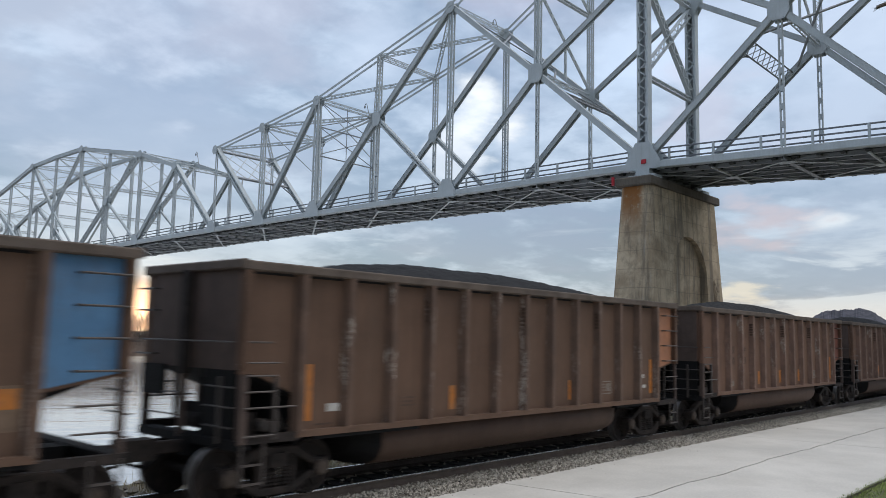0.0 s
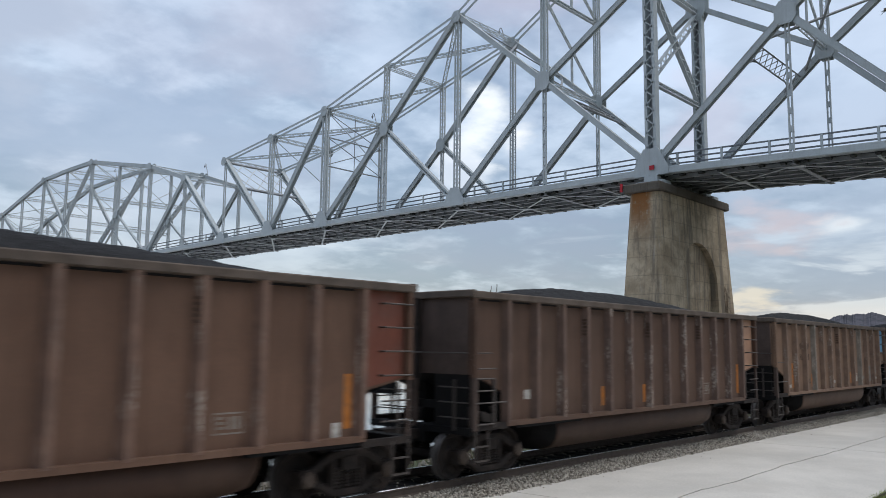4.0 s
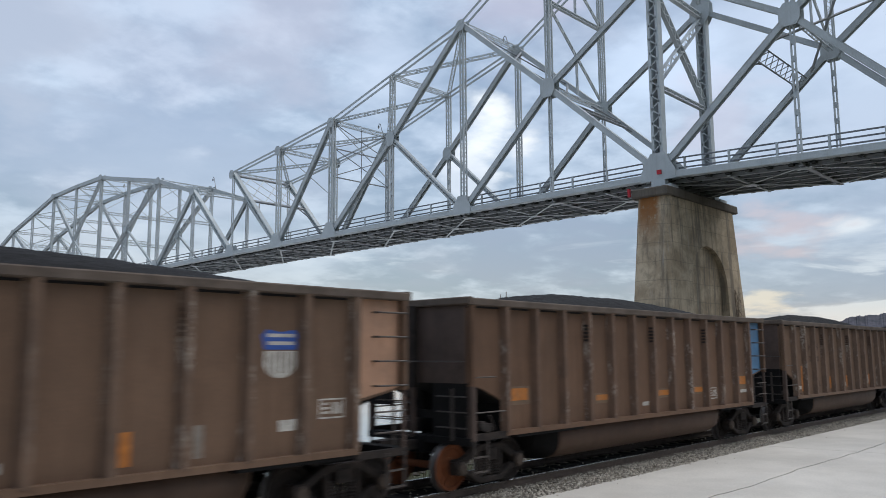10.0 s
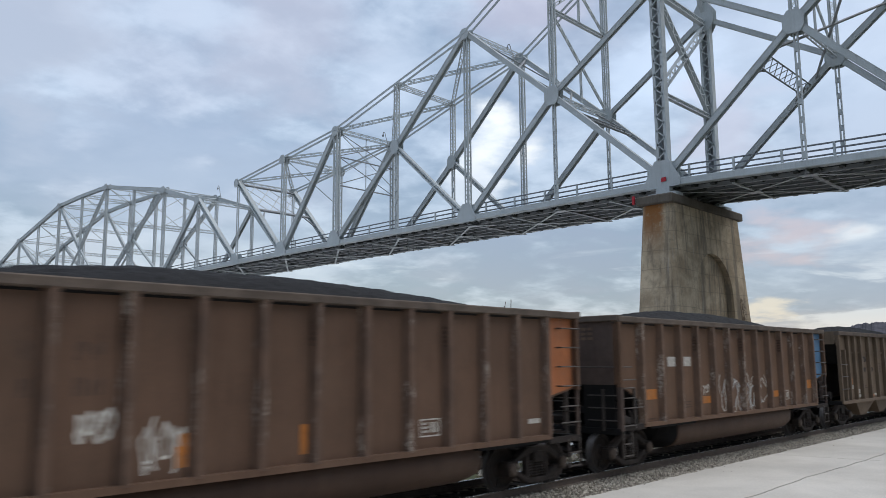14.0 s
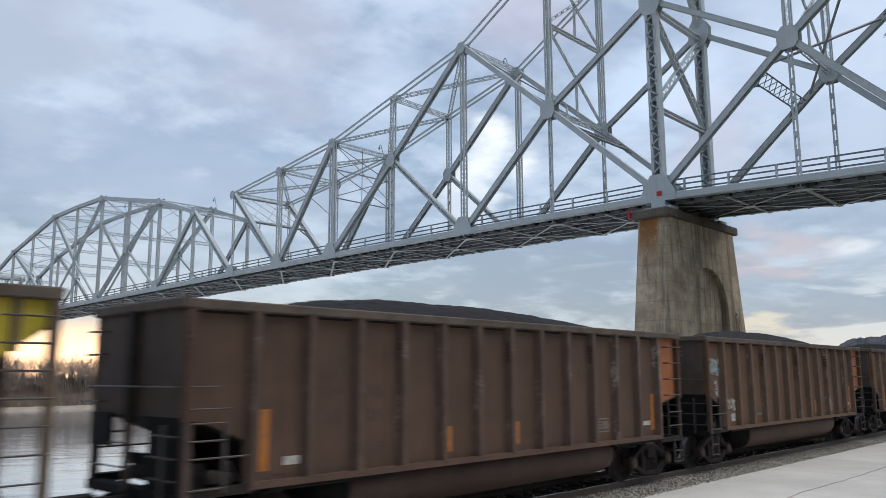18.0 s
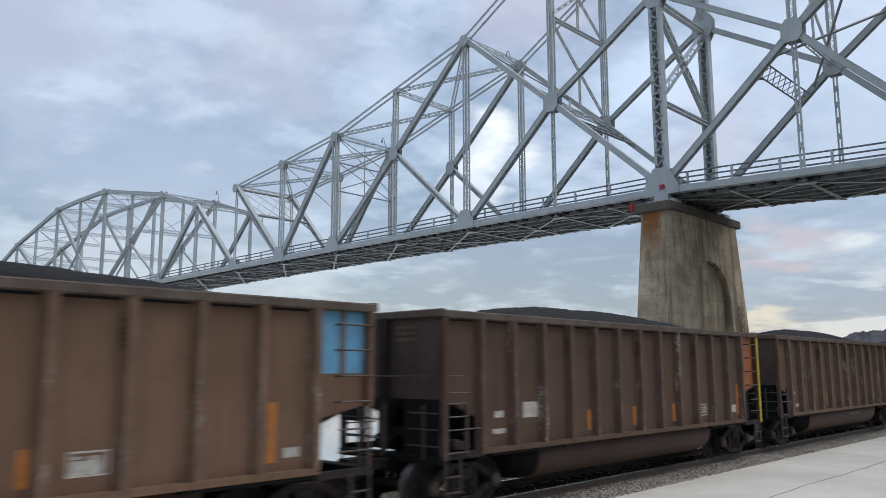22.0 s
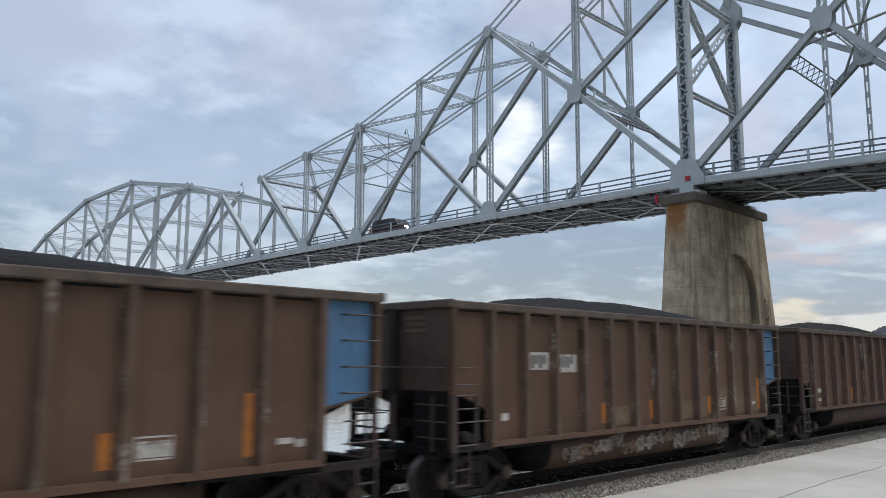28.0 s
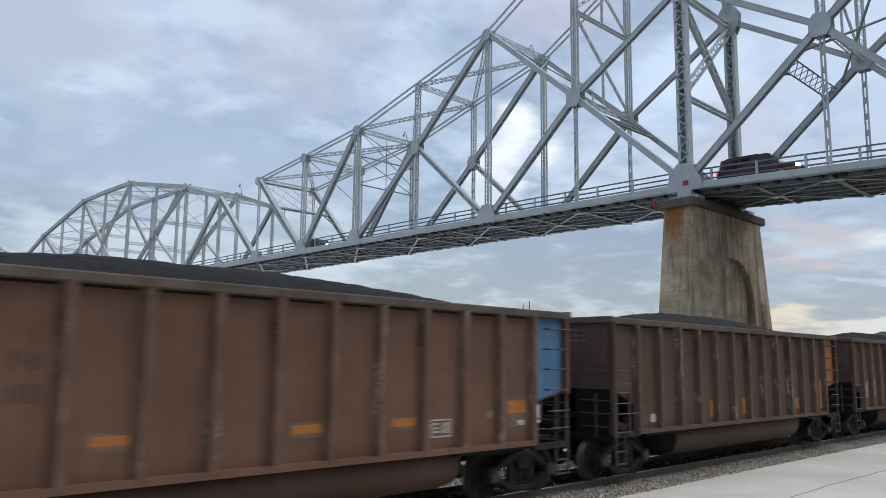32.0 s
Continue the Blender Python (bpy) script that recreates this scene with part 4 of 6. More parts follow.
    for side in (0, 1):
        x = FAR * side
        part("bearing_shoe", Geo().box(x - 0.55, x + 0.55, -1.0, 1.0, 13.60, 13.92).box(x - 0.4, x + 0.4, -0.5, 0.5, 13.9, CHORD_Z - 0.8), STEEL, b)
    # navigation and street lamps on the truss
    for k, side, yo in ((2, 1, 0.9), (4, 1, 0.9), (8, 1, -0.9), (11, 1, 0.0)):
        p = hi(k, side) + Vector((0, yo, 0))
        bend = [p + Vector((0, 0.75 * (1 - math.cos(t * 2.7)) / 1.9, 1.45 * min(1, t * 1.6) + 0.30 * math.sin(max(0, t - 0.5) * 5.6))) for t in (i / 12 for i in range(13))]
        post = part("lamp_post", Geo().tube(bend, 0.04), STEELDK, b, "hooked lamp arm")
        part("lantern", Geo().lathe([(0.02, 0.04), (-0.08, 0.11), (-0.24, 0.10), (-0.34, 0.03)], "z", 8, bend[-1]), STEELDK, post, "small hanging lantern")
    return b


bridge()


def pier(y, name_label):
    p = thing("bridge_pier", (NEAR_X + TRUSS_W / 2, y, 0), name_label, "bridge pier", "bridge piers")
    bot, top = -6.0, 13.02
    # half length along x, half width along y at the top and per metre down
    hx, hy, sx, sy = 5.2, 1.15, 0.085, 0.040

    def ring(z, grow=0.0):
        d = top - z
        a, c = hx + sx * d + grow, hy + sy * d + grow
        r = 0.28
        return [(-a, -c + r, z), (-a + r, -c, z), (a - r, -c, z), (a, -c + r, z), (a, c - r, z), (a - r, c, z), (-a + r, c, z), (-a, c - r, z)]

    part("shaft", Geo().loops([ring(bot), ring(2.0), ring(top)]), PIER, p, "stained concrete shaft with rust runs")
    sh = p.children[0]
    # arched recess cut into both broad faces
    zs, r, zb, off = 7.25, 2.76, bot + 0.5, 0.14
    out = [(off - r, zb), (off + r, zb)] + [(off + r * math.cos(i * math.pi / 24), zs + 2.8 * math.sin(i * math.pi / 24)) for i in range(25)]
    cutters = []
    for s in (-1, 1):
        c = Geo().loops([[(u, s * v, w) for u, w in out] for v in (0.90, 4.5)])
        cutters.append(c)
    for c in cutters:
        tool = new("tool", fix(c.mesh("tool", PIER)))
        tool.location = p.location
        mod = sh.modifiers.new("arch", "BOOLEAN")
        mod.object, mod.solver = tool, "EXACT"
        deps = bpy.context.evaluated_depsgraph_get()
        deps.update()
        me = bpy.data.meshes.new_from_object(sh.evaluated_get(deps))
        sh.modifiers.clear()
        sh.data = me
        bpy.data.objects.remove(tool)
    a, c = hx + 0.33, hy + 0.16
    cap = [(-a, -c), (a, -c), (a, c), (-a, c)]
    g = Geo().loops([[(u * 0.985, v * 0.95, 13.0) for u, v in cap], [(u, v, 13.07) for u, v in cap], [(u, v, 13.54) for u, v in cap], [(u * 0.985, v * 0.94, 13.62) for u, v in cap]])
    part("cap", g, CAPCON, p, "projecting dark-stained coping")
    return p


pier(TOWER_Y, "tall tapered concrete bridge pier with arched recesses and rust stains")
pier(TOWER_Y + along(22), "tapered concrete bridge pier standing in the river")


def reeds():
    """Dry stems on the bank between the track and the water."""
    rnd = random.Random(23)
    g = Geo()
    for i in range(7000):
        x, y = rnd.uniform(-6, 55), 15.5 + rnd.random() * 2.2
        z = ground_height(x, y) - 0.03
        h, w, l = rnd.uniform(0.25, 0.95), rnd.uniform(0.006, 0.012), rnd.uniform(-0.15, 0.15)
        g.add([(x - w, y, z), (x + w, y, z), (x + l, y + rnd.uniform(-.1, .1), z + h)], [(0, 1, 2)])
    for i in range(9000):
        x, y = -6 + 60 * rnd.random(), rnd.uniform(13.55, 15.6)
        z, h, w, l = ground_height(x, y) - 0.02, rnd.uniform(0.05, 0.24), rnd.uniform(0.006, 0.014), rnd.uniform(-0.08, 0.08)
        g.add([(x - w, y, z), (x + w, y, z), (x + l, y + rnd.uniform(-.05, .05), z + h)], [(0, 1, 2)])
    tagged(new("dry_reeds", g.mesh("dry_reeds", REED)), "dry tan reeds on the bank behind the track", "reeds", kind="stuff")


REED = material("dry_reed", (0.30, 0.25, 0.16), 0.9, 0, 0.3, 2, 20, 0.1)
reeds()


# ---------------------------------------------------------------- train
CAR_L, CAR_W, TOP, SILL, PITCH = 14.55, 1.51, 3.77, 1.06, 16.3
WALL = CAR_W - 0.14
RIBS = [1.12 + 1.022 * i for i in range(13)]


# darker, greyer than the body: end walls carry the shade between cars
END_DARK = material("darkened_brown_end_sheet", (0.080, 0.056, 0.046), 0.75, 0, 0.3, 1.5, 25, 0.15, (0.115, 0.080, 0.062), 0.4, 0.25)


def truck(parent, x):
    t = new("truck")
    t.parent = parent
    t.location = (x, 0, 0)
    t.empty_display_size = 0.1
    tagged(t, "two-axle cast steel truck")
    for s in (-1, 1):
        y = s * 1.02
        g = Geo()
        N_ = (0, 1, 0)
        pts = [(-1.05, 0.52), (-0.72, 0.60), (-0.36, 0.80), (0.36, 0.80), (0.72, 0.60), (1.05, 0.52)]
        for (a, b), (c, d) in zip(pts[:-1], pts[1:]):
            g.beam((a, y, b), (c, y, d), 0.13, 0.17, N_, 0.02)
        pts = [(-1.0, 0.42), (-0.62, 0.34), (-0.34, 0.17), (0.34, 0.17), (0.62, 0.34), (1.0, 0.42)]
        for (a, b), (c, d) in zip(pts[:-1], pts[1:]):
            g.beam((a, y, b), (c, y, d), 0.12, 0.17, N_, 0.02)
        for e in (-1, 1):
            g.beam((e * 0.33, y, 0.17), (e * 0.33, y, 0.80), 0.10, 0.16, N_, 0.02)
            g.box(e * 0.89 - 0.14, e * 0.89 + 0.14, y - 0.11, y + 0.11, 0.34, 0.62)
            part("bearing_cap", Geo().lathe([(y - s * 0.02, 0.14), (y + s * 0.13, 0.14), (y + s * 0.165, 0.10), (y + s * 0.17, 0.0)], "y", 12, (e * 0.89, 0, 0.46)), HUB, t, "dusty brown axle bearing cap")
        part("side_frame", g, GREASE, t)
        for i, dx in enumerate((-0.2, 0.0, 0.2)):
            g = Geo().lathe([(0.24 + 0.028 * k, 0.085 if k % 2 else 0.065) for k in range(13)], "z", 8, (dx, y, 0))
            part("spring", g, GREASE, t)
    part("bolster", Geo().beam((0, -1.15, 0.66), (0, 1.15, 0.66), 0.36, 0.22, (0, 0, 1), 0.03), GREASE, t)
    for e in (-1, 1):
        g = Geo()
        for s in (-1, 1):
            y = 0.755 * s
            g.lathe([(y + s * -0.07, 0.20), (y - s * 0.075, 0.485), (y - s * 0.045, 0.487), (y - s * 0.035, 0.46), (y + s * 0.07, 0.452), (y + s * 0.072, 0.39), (y + s * 0.03, 0.36), (y + s * 0.02, 0.2), (y + s * 0.06, 0.17), (y + s * 0.06, 0.05)], "y", 24)
        g.rod((0, -1.0, 0), (0, 1.0, 0), 0.075, 8)
        for i in range(5):
            a = i * math.tau / 5
            for s in (-1, 1):
                g.beam((0.22 * math.cos(a), s * 0.79, 0.22 * math.sin(a)), (0.35 * math.cos(a), s * 0.792, 0.35 * math.sin(a)), 0.05, 0.02, (0, 1, 0))
        w = part("wheelset", g, GREASE, t, "", (e * 0.89, 0, 0.457))
        part_tread(w)
    return t


def part_tread(w):
    """The bright worn tread is a second material on the wheel's rim faces."""
    w.data.materials.append(TREAD)
    for p in w.data.polygons:
        c = p.center
        r = math.hypot(c.x, c.z)
        if r > 0.445 and 0.69 < abs(c.y) < 0.84:
            p.material_index = 1


def heap(length, x0, x1, peak, seed, half):
    """Heaped coal: long rounded mound with lumps."""
    g = Geo()
    nx, ny = 90, 22
    for i in range(nx + 1):
        x = 0.06 + (length - 0.12) * i / nx
        u = (x - x0) / (x1 - x0)
        ridge = peak * (max(0.0, math.sin(math.pi * min(1, max(0, u)) ** 0.72)) ** 0.55 if 0 < u < 1 else 0)
        for j in range(ny + 1):
            v = 2 * j / ny - 1
            y = v * half
            z = TOP - 0.20 + (ridge + 0.12) * max(0.0, 1 - abs(v) ** 1.7) + 0.035 * noise.noise((x * 0.7, y * 1.3, seed))
            z += 0.022 * noise.noise((x * 5, y * 5, seed)) + 0.02 * noise.noise((x * 13, y * 13, seed))
            g.v.append((x, y, z))
    n = ny + 1
    g.f = [(i * n + j, (i + 1) * n + j, (i + 1) * n + j + 1, i * n + j + 1) for i in range(nx) for j in range(ny)]
    return g


def gondola():
    """A bathtub coal gondola with its base at the front coupler end of the body, on the track's centre line."""
    c = thing("coal_gondola", (0, TRACK_Y, 0), "rust-brown steel coal gondola heaped with coal", "freight car", "coal train cars")
    L, W = CAR_L, CAR_W
    rim = TOP - 0.185
    side = [(0.0, rim), (0.0, 2.12), (0.45, 1.98), (RIBS[0], 1.70), (RIBS[0], SILL), (RIBS[-1], SILL), (RIBS[-1], 1.85), (L, 2.08), (L, rim)]
    near = [(x, z) for x, z in side]
    for s in (-1, 1):
        part("side_wall", Geo().slab(near, s * (WALL - 0.05), s * WALL), BODY, c)
        # added black strip that draws the shadow line below the chord
        part("inner_liner", Geo().box(0.06, L - 0.06, min(s * (WALL - 0.19), s * (WALL - 0.16)), max(s * (WALL - 0.19), s * (WALL - 0.16)), TOP - 0.42, TOP - 0.03), SOOT_SHADE, c, "black liner added for the shadow line under the top chord")
        part("top_chord", Geo().beam((-0.03, s * (W - 0.08), TOP - 0.07), (L + 0.03, s * (W - 0.08), TOP - 0.07), 0.19, 0.15, (0, 0, 1), 0.02), TOPRAIL, c, "dusty grey top chord")
        part("side_sill", Geo().box(RIBS[0] - 0.06, RIBS[-1] + 0.06, s * (W - 0.17), s * W, SILL - 0.02, SILL + 0.08), BODY, c)
        part("sill_flange", Geo().box(RIBS[0] + 0.3, 3.9, s * (W - 0.22), s * (W - 0.04), SILL - 0.08, SILL - 0.02), SOOT_SHADE, c)
        part("sill_flange", Geo().box(L - 3.4, L - 0.1, s * (W - 0.22), s * (W - 0.04), SILL - 0.08, SILL - 0.02), SOOT_SHADE, c)
        for x in RIBS:
            g = Geo()
            prof = [(-0.120, -0.09), (-0.050, 0.060), (0.060, 0.060), (0.085, -0.09)]
            g.loops([[(x + u, s * (W - 0.05 + v), z) for u, v in prof] for z in (SILL + 0.05, TOP - 0.10)])
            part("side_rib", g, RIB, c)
        for x, z0 in ((0.05, SILL - 0.05), (L - 0.05, SILL - 0.1)):
            part("corner_post", Geo().beam((x, s * (W - 0.06), 2.05), (x, s * (W - 0.06), TOP - 0.1), 0.12, 0.12, (1, 0, 0), 0.01), BODY, c)
            part("post_foot", Geo().beam((x, s * (W - 0.06), z0), (x, s * (W - 0.06), 2.05), 0.12 if x < 1 else 0.07, 0.12 if x < 1 else 0.07, (1, 0, 0), 0.01), END_DARK, c, "darker foot of the corner post")
        g = Geo()
        for i in range(15):
            z = TOP - 0.25 - i * 0.105
            g.box(0.015, 0.085, s * (W - 0.03), s * (W + 0.016), z, z + 0.032)
            g.box(L - 0.085, L - 0.015, s * (W - 0.03), s * (W + 0.016), z, z + 0.032)
            if s < 0:
                g.box(-0.035, 0.0, s * (W - 0.10), s * (W - 0.03), z, z + 0.04)
        tagged(part("bolt_strip", g, BODY, c), kind="stuff")
        # coloured panel at the trailing end
        px = RIBS[-1] + 0.10
        pn = part("end_side_panel", Geo().slab([(px, TOP - 0.13), (px, 1.92), (L - 0.12, 2.10), (L - 0.12, TOP - 0.13)], s * (WALL - 0.002), s * (WALL + 0.012)), PANEL, c)
        for z in (3.40, 2.98, 2.56, 2.14):
            part("ladder_rung", Geo().rod((px + 0.35, s * (W + 0.02), z), (L - 0.03, s * (W + 0.02), z), 0.016, 6).rod((px + 0.35, s * (W + 0.02), z), (px + 0.35, s * (WALL - 0.02), z), 0.019, 6), IRON, c)
        for z, far in ((1.12, 0.62), (1.54, 0.98), (1.78, 0.62), (2.02, 0.62)):
            part("step_rung", Geo().rod((0.05, s * (W + 0.01), z), (far, s * (W + 0.01), z), 0.016, 6), IRON, c)
        for z in (1.35, 1.70):
            part("step_rung", Geo().rod((L - 0.75, s * (W + 0.01), z), (L - 0.05, s * (W + 0.01), z), 0.016, 6), IRON, c)
        part("ladder_stile", Geo().beam((0.62, s * (W - 0.02), 1.05), (0.62, s * (W - 0.02), 2.0), 0.06, 0.05, (1, 0, 0)), IRON, c)
        for z, far in ((2.22, 0.66), (2.53, 0.5)):
            part("grab_iron", Geo().rod((0.08, s * (W + 0.02), z), (far, s * (W + 0.02), z), 0.014, 6), IRON, c)
        for x in (0.25, L - 0.25):
            g = Geo()
            for dx in (-0.2, 0.2):
                g.beam((x + dx, s * (W - 0.03), 0.38), (x + dx, s * (W - 0.03), 1.0), 0.045, 0.03, (1, 0, 0))
            for z in (0.4, 0.68):
                g.box(x - 0.2, x + 0.2, s * (W - 0.05), s * W, z, z + 0.03)
            part("sill_step", g, IRON, c)
        part("side_bearing_plate", Geo().box(0.0, RIBS[0], s * (W - 0.14), s * (W - 0.02), SILL - 0.06, SILL + 0.07), GREASE, c)
        part("side_bearing_plate", Geo().box(RIBS[-1], L, s * (W - 0.14), s * (W - 0.02), SILL - 0.12, SILL + 0.0), GREASE, c)
    for e, x in ((1, 0.0), (-1, L)):
        X = lambda d: x + e * d
        zi = 1.66 if e > 0 else 1.84
        part("end_wall", Geo().box(min(X(0.005), X(0.055)), max(X(0.005), X(0.055)), -WALL + 0.055, WALL - 0.055, 2.10, TOP - 0.02), END_DARK, c, "end wall, painted darker for the shade between cars")
        part("end_post", Geo().beam((X(-0.06), 0.08, 2.0), (X(-0.06), 0.08, TOP - 0.1), 0.20, 0.14, (1, 0, 0), 0.02), GREASE, c, "dark centre post of the end wall")
        if e > 0:
            part("end_strut", Geo().beam((X(-0.06), 0.08, 1.0), (X(-0.06), 0.08, 2.0), 0.10, 0.10, (1, 0, 0), 0.01), END_DARK, c)
        for z in (3.40, 3.03, 2.29):
            part("end_rung", Geo().rod((X(-0.12), W - 0.42, z), (X(-0.12), W + 0.07, z), 0.017, 6).rod((X(-0.12), W - 0.42, z), (X(0.01), W - 0.42, z), 0.017, 6), IRON, c)
        part("end_top_chord", Geo().beam((X(-0.03), -W, TOP - 0.05), (X(-0.03), W, TOP - 0.05), 0.13, 0.15, (0, 0, 1), 0.02), TOPRAIL, c)
        part("end_grab_iron", Geo().rod((X(-0.13), -W + 0.1, 2.53), (X(-0.13), W - 0.1, 2.53), 0.014, 6), IRON, c)
        g = Geo()
        g.add([(X(0.02), -WALL + 0.055, 2.14), (X(0.02), WALL - 0.055, 2.14), (X(RIBS[0]), WALL - 0.055, zi), (X(RIBS[0]), -WALL + 0.055, zi), (X(0.06), -WALL + 0.055, 2.22), (X(0.06), WALL - 0.055, 2.22), (X(RIBS[0]), WALL - 0.055, zi + 0.08), (X(RIBS[0]), -WALL + 0.055, 1.74)],
              [(0, 1, 2, 3), (4, 7, 6, 5), (0, 4, 5, 1), (1, 5, 6, 2), (2, 6, 7, 3), (3, 7, 4, 0)])
        part("slope_sheet", g, SOOT_SHADE, c)
        part("bulkhead", Geo().box(min(X(RIBS[0] + 0.02), X(RIBS[0] + 0.07)), max(X(RIBS[0] + 0.02), X(RIBS[0] + 0.07)), -WALL + 0.055, WALL - 0.055, SILL, 1.72), SOOT_SHADE, c)
        part("end_sill", Geo().box(min(X(-0.06), X(0.2)), max(X(-0.06), X(0.2)), -W + 0.05, W - 0.05, 0.92, 1.06), SOOT_SHADE, c)
        part("draft_sill", Geo().box(min(X(-0.1), X(3.2)), max(X(-0.1), X(3.2)), -0.22, 0.22, 0.72, 1.04), SOOT_SHADE, c)
        g = Geo().beam((X(-0.1), 0, 0.86), (X(-0.62), 0, 0.86), 0.16, 0.2, (0, 0, 1), 0.02)
        g.box(min(X(-0.58), X(-0.88)), max(X(-0.58), X(-0.88)), -0.17, 0.13, 0.70, 1.02)
        part("coupler", g, GREASE, c)
        part("air_hose", Geo().rod((X(-0.1), 0.35, 0.8), (X(-0.5), 0.32, 0.5), 0.03).rod((X(-0.5), 0.32, 0.5), (X(-0.85), 0.3, 0.62), 0.03), SOOT_SHADE, c)
        g = Geo()
        for z in (1.25, 1.55, 1.85):
            g.rod((X(-0.09), -W + 0.1, z), (X(-0.09), -0.62, z), 0.014, 6)
        g.beam((X(-0.09), -1.05, 1.0), (X(-0.09), -1.05, 2.0), 0.05, 0.04, (1, 0, 0))
        part("end_ladder", g, IRON, c)
    # brake gear on the open platform at the leading end
    g = Geo().rod((0.55, 0.35, 1.2), (0.55, 0.9, 1.2), 0.16, 12).rod((0.75, -0.7, 1.15), (0.75, 0.0, 1.15), 0.12, 10).box(0.35, 0.6, -1.0, -0.75, 1.06, 1.42)
    part("brake_cylinder", g, GREASE, c)
    g = Geo().lathe([(-1.26, 0.05), (-1.25, 0.10), (-1.08, 0.10), (-1.06, 0.05)], "y", 12, (0.62, 0, 1.24)).box(0.72, 0.92, -1.22, -1.10, 1.12, 1.28).rod((0.86, -1.2, 1.44), (1.02, -1.2, 1.15), 0.03, 6)
    part("brake_valve", g, material("dusty_valve_casting", (0.055, 0.046, 0.040), 0.8, 0, 0.3, 8, 40, 0.2, (0.08, 0.06, 0.05), 0.5), c, "dusty tan brake valve")
    # added plain black plates stand in for the platform's dark hollow
    part("end_plate", Geo().box(0.01, 0.05, -1.31, -0.42, 1.06, 2.14), SOOT_SHADE, c, "black plate added for the dark hollow below the end wall")
    part("end_brace", Geo().box(0.0, 0.05, -0.42, 0.06, 1.40, 1.56), SOOT_SHADE, c)
    for z in (1.68, 1.32):
        part("end_rung", Geo().rod((-0.04, 0.12, z), (-0.04, 1.46, z), 0.015, 6), IRON, c)
    part("end_gusset", Geo().box(-0.06, 0.0, 0.72, 1.42, 1.62, 2.12), SOOT_SHADE, c)
    part("equipment_panel", Geo().slab([(0.42, 1.02), (1.12, 1.02), (1.12, 1.72), (0.42, 1.92)], 0.28, 0.33), SOOT_SHADE, c, "black panel added in place of brake gear")
    # the two half-round tubs between the trucks
    def hull(f):
        out = []
        for i in range(19):
            q = math.pi * i / 18
            c, s = math.cos(q), math.sin(q)
            out.append((math.copysign(abs(c) ** 0.55, c) * 1.34 * f, SILL - 0.02 - (s ** 0.5) * 0.74 * f))
        return out

    ring = lambda x, f: [(x, y, z) for y, z in hull(f)]
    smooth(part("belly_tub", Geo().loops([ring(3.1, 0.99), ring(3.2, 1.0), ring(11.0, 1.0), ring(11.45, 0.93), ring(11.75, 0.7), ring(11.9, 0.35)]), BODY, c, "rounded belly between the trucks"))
    # leading tub end is black: underbody shade put into its colour
    part("tub_end", Geo().loops([ring(2.5, 0.25), ring(2.72, 0.7), ring(3.1, 0.985)]), SOOT_SHADE, c, "sloped tub end, painted black for the shade under the car")
    part("coal_load", heap(L, 2.3, 13.5, 0.50, 3, WALL - 0.195), COAL, c, "black heaped coal")
    part("floor", Geo().box(RIBS[0], RIBS[-1], -WALL + 0.06, WALL - 0.06, SILL + 0.1, SILL + 0.16), SOOT_SHADE, c)
    truck(c, 1.0)
    truck(c, CAR_L - 1.1)
    return c


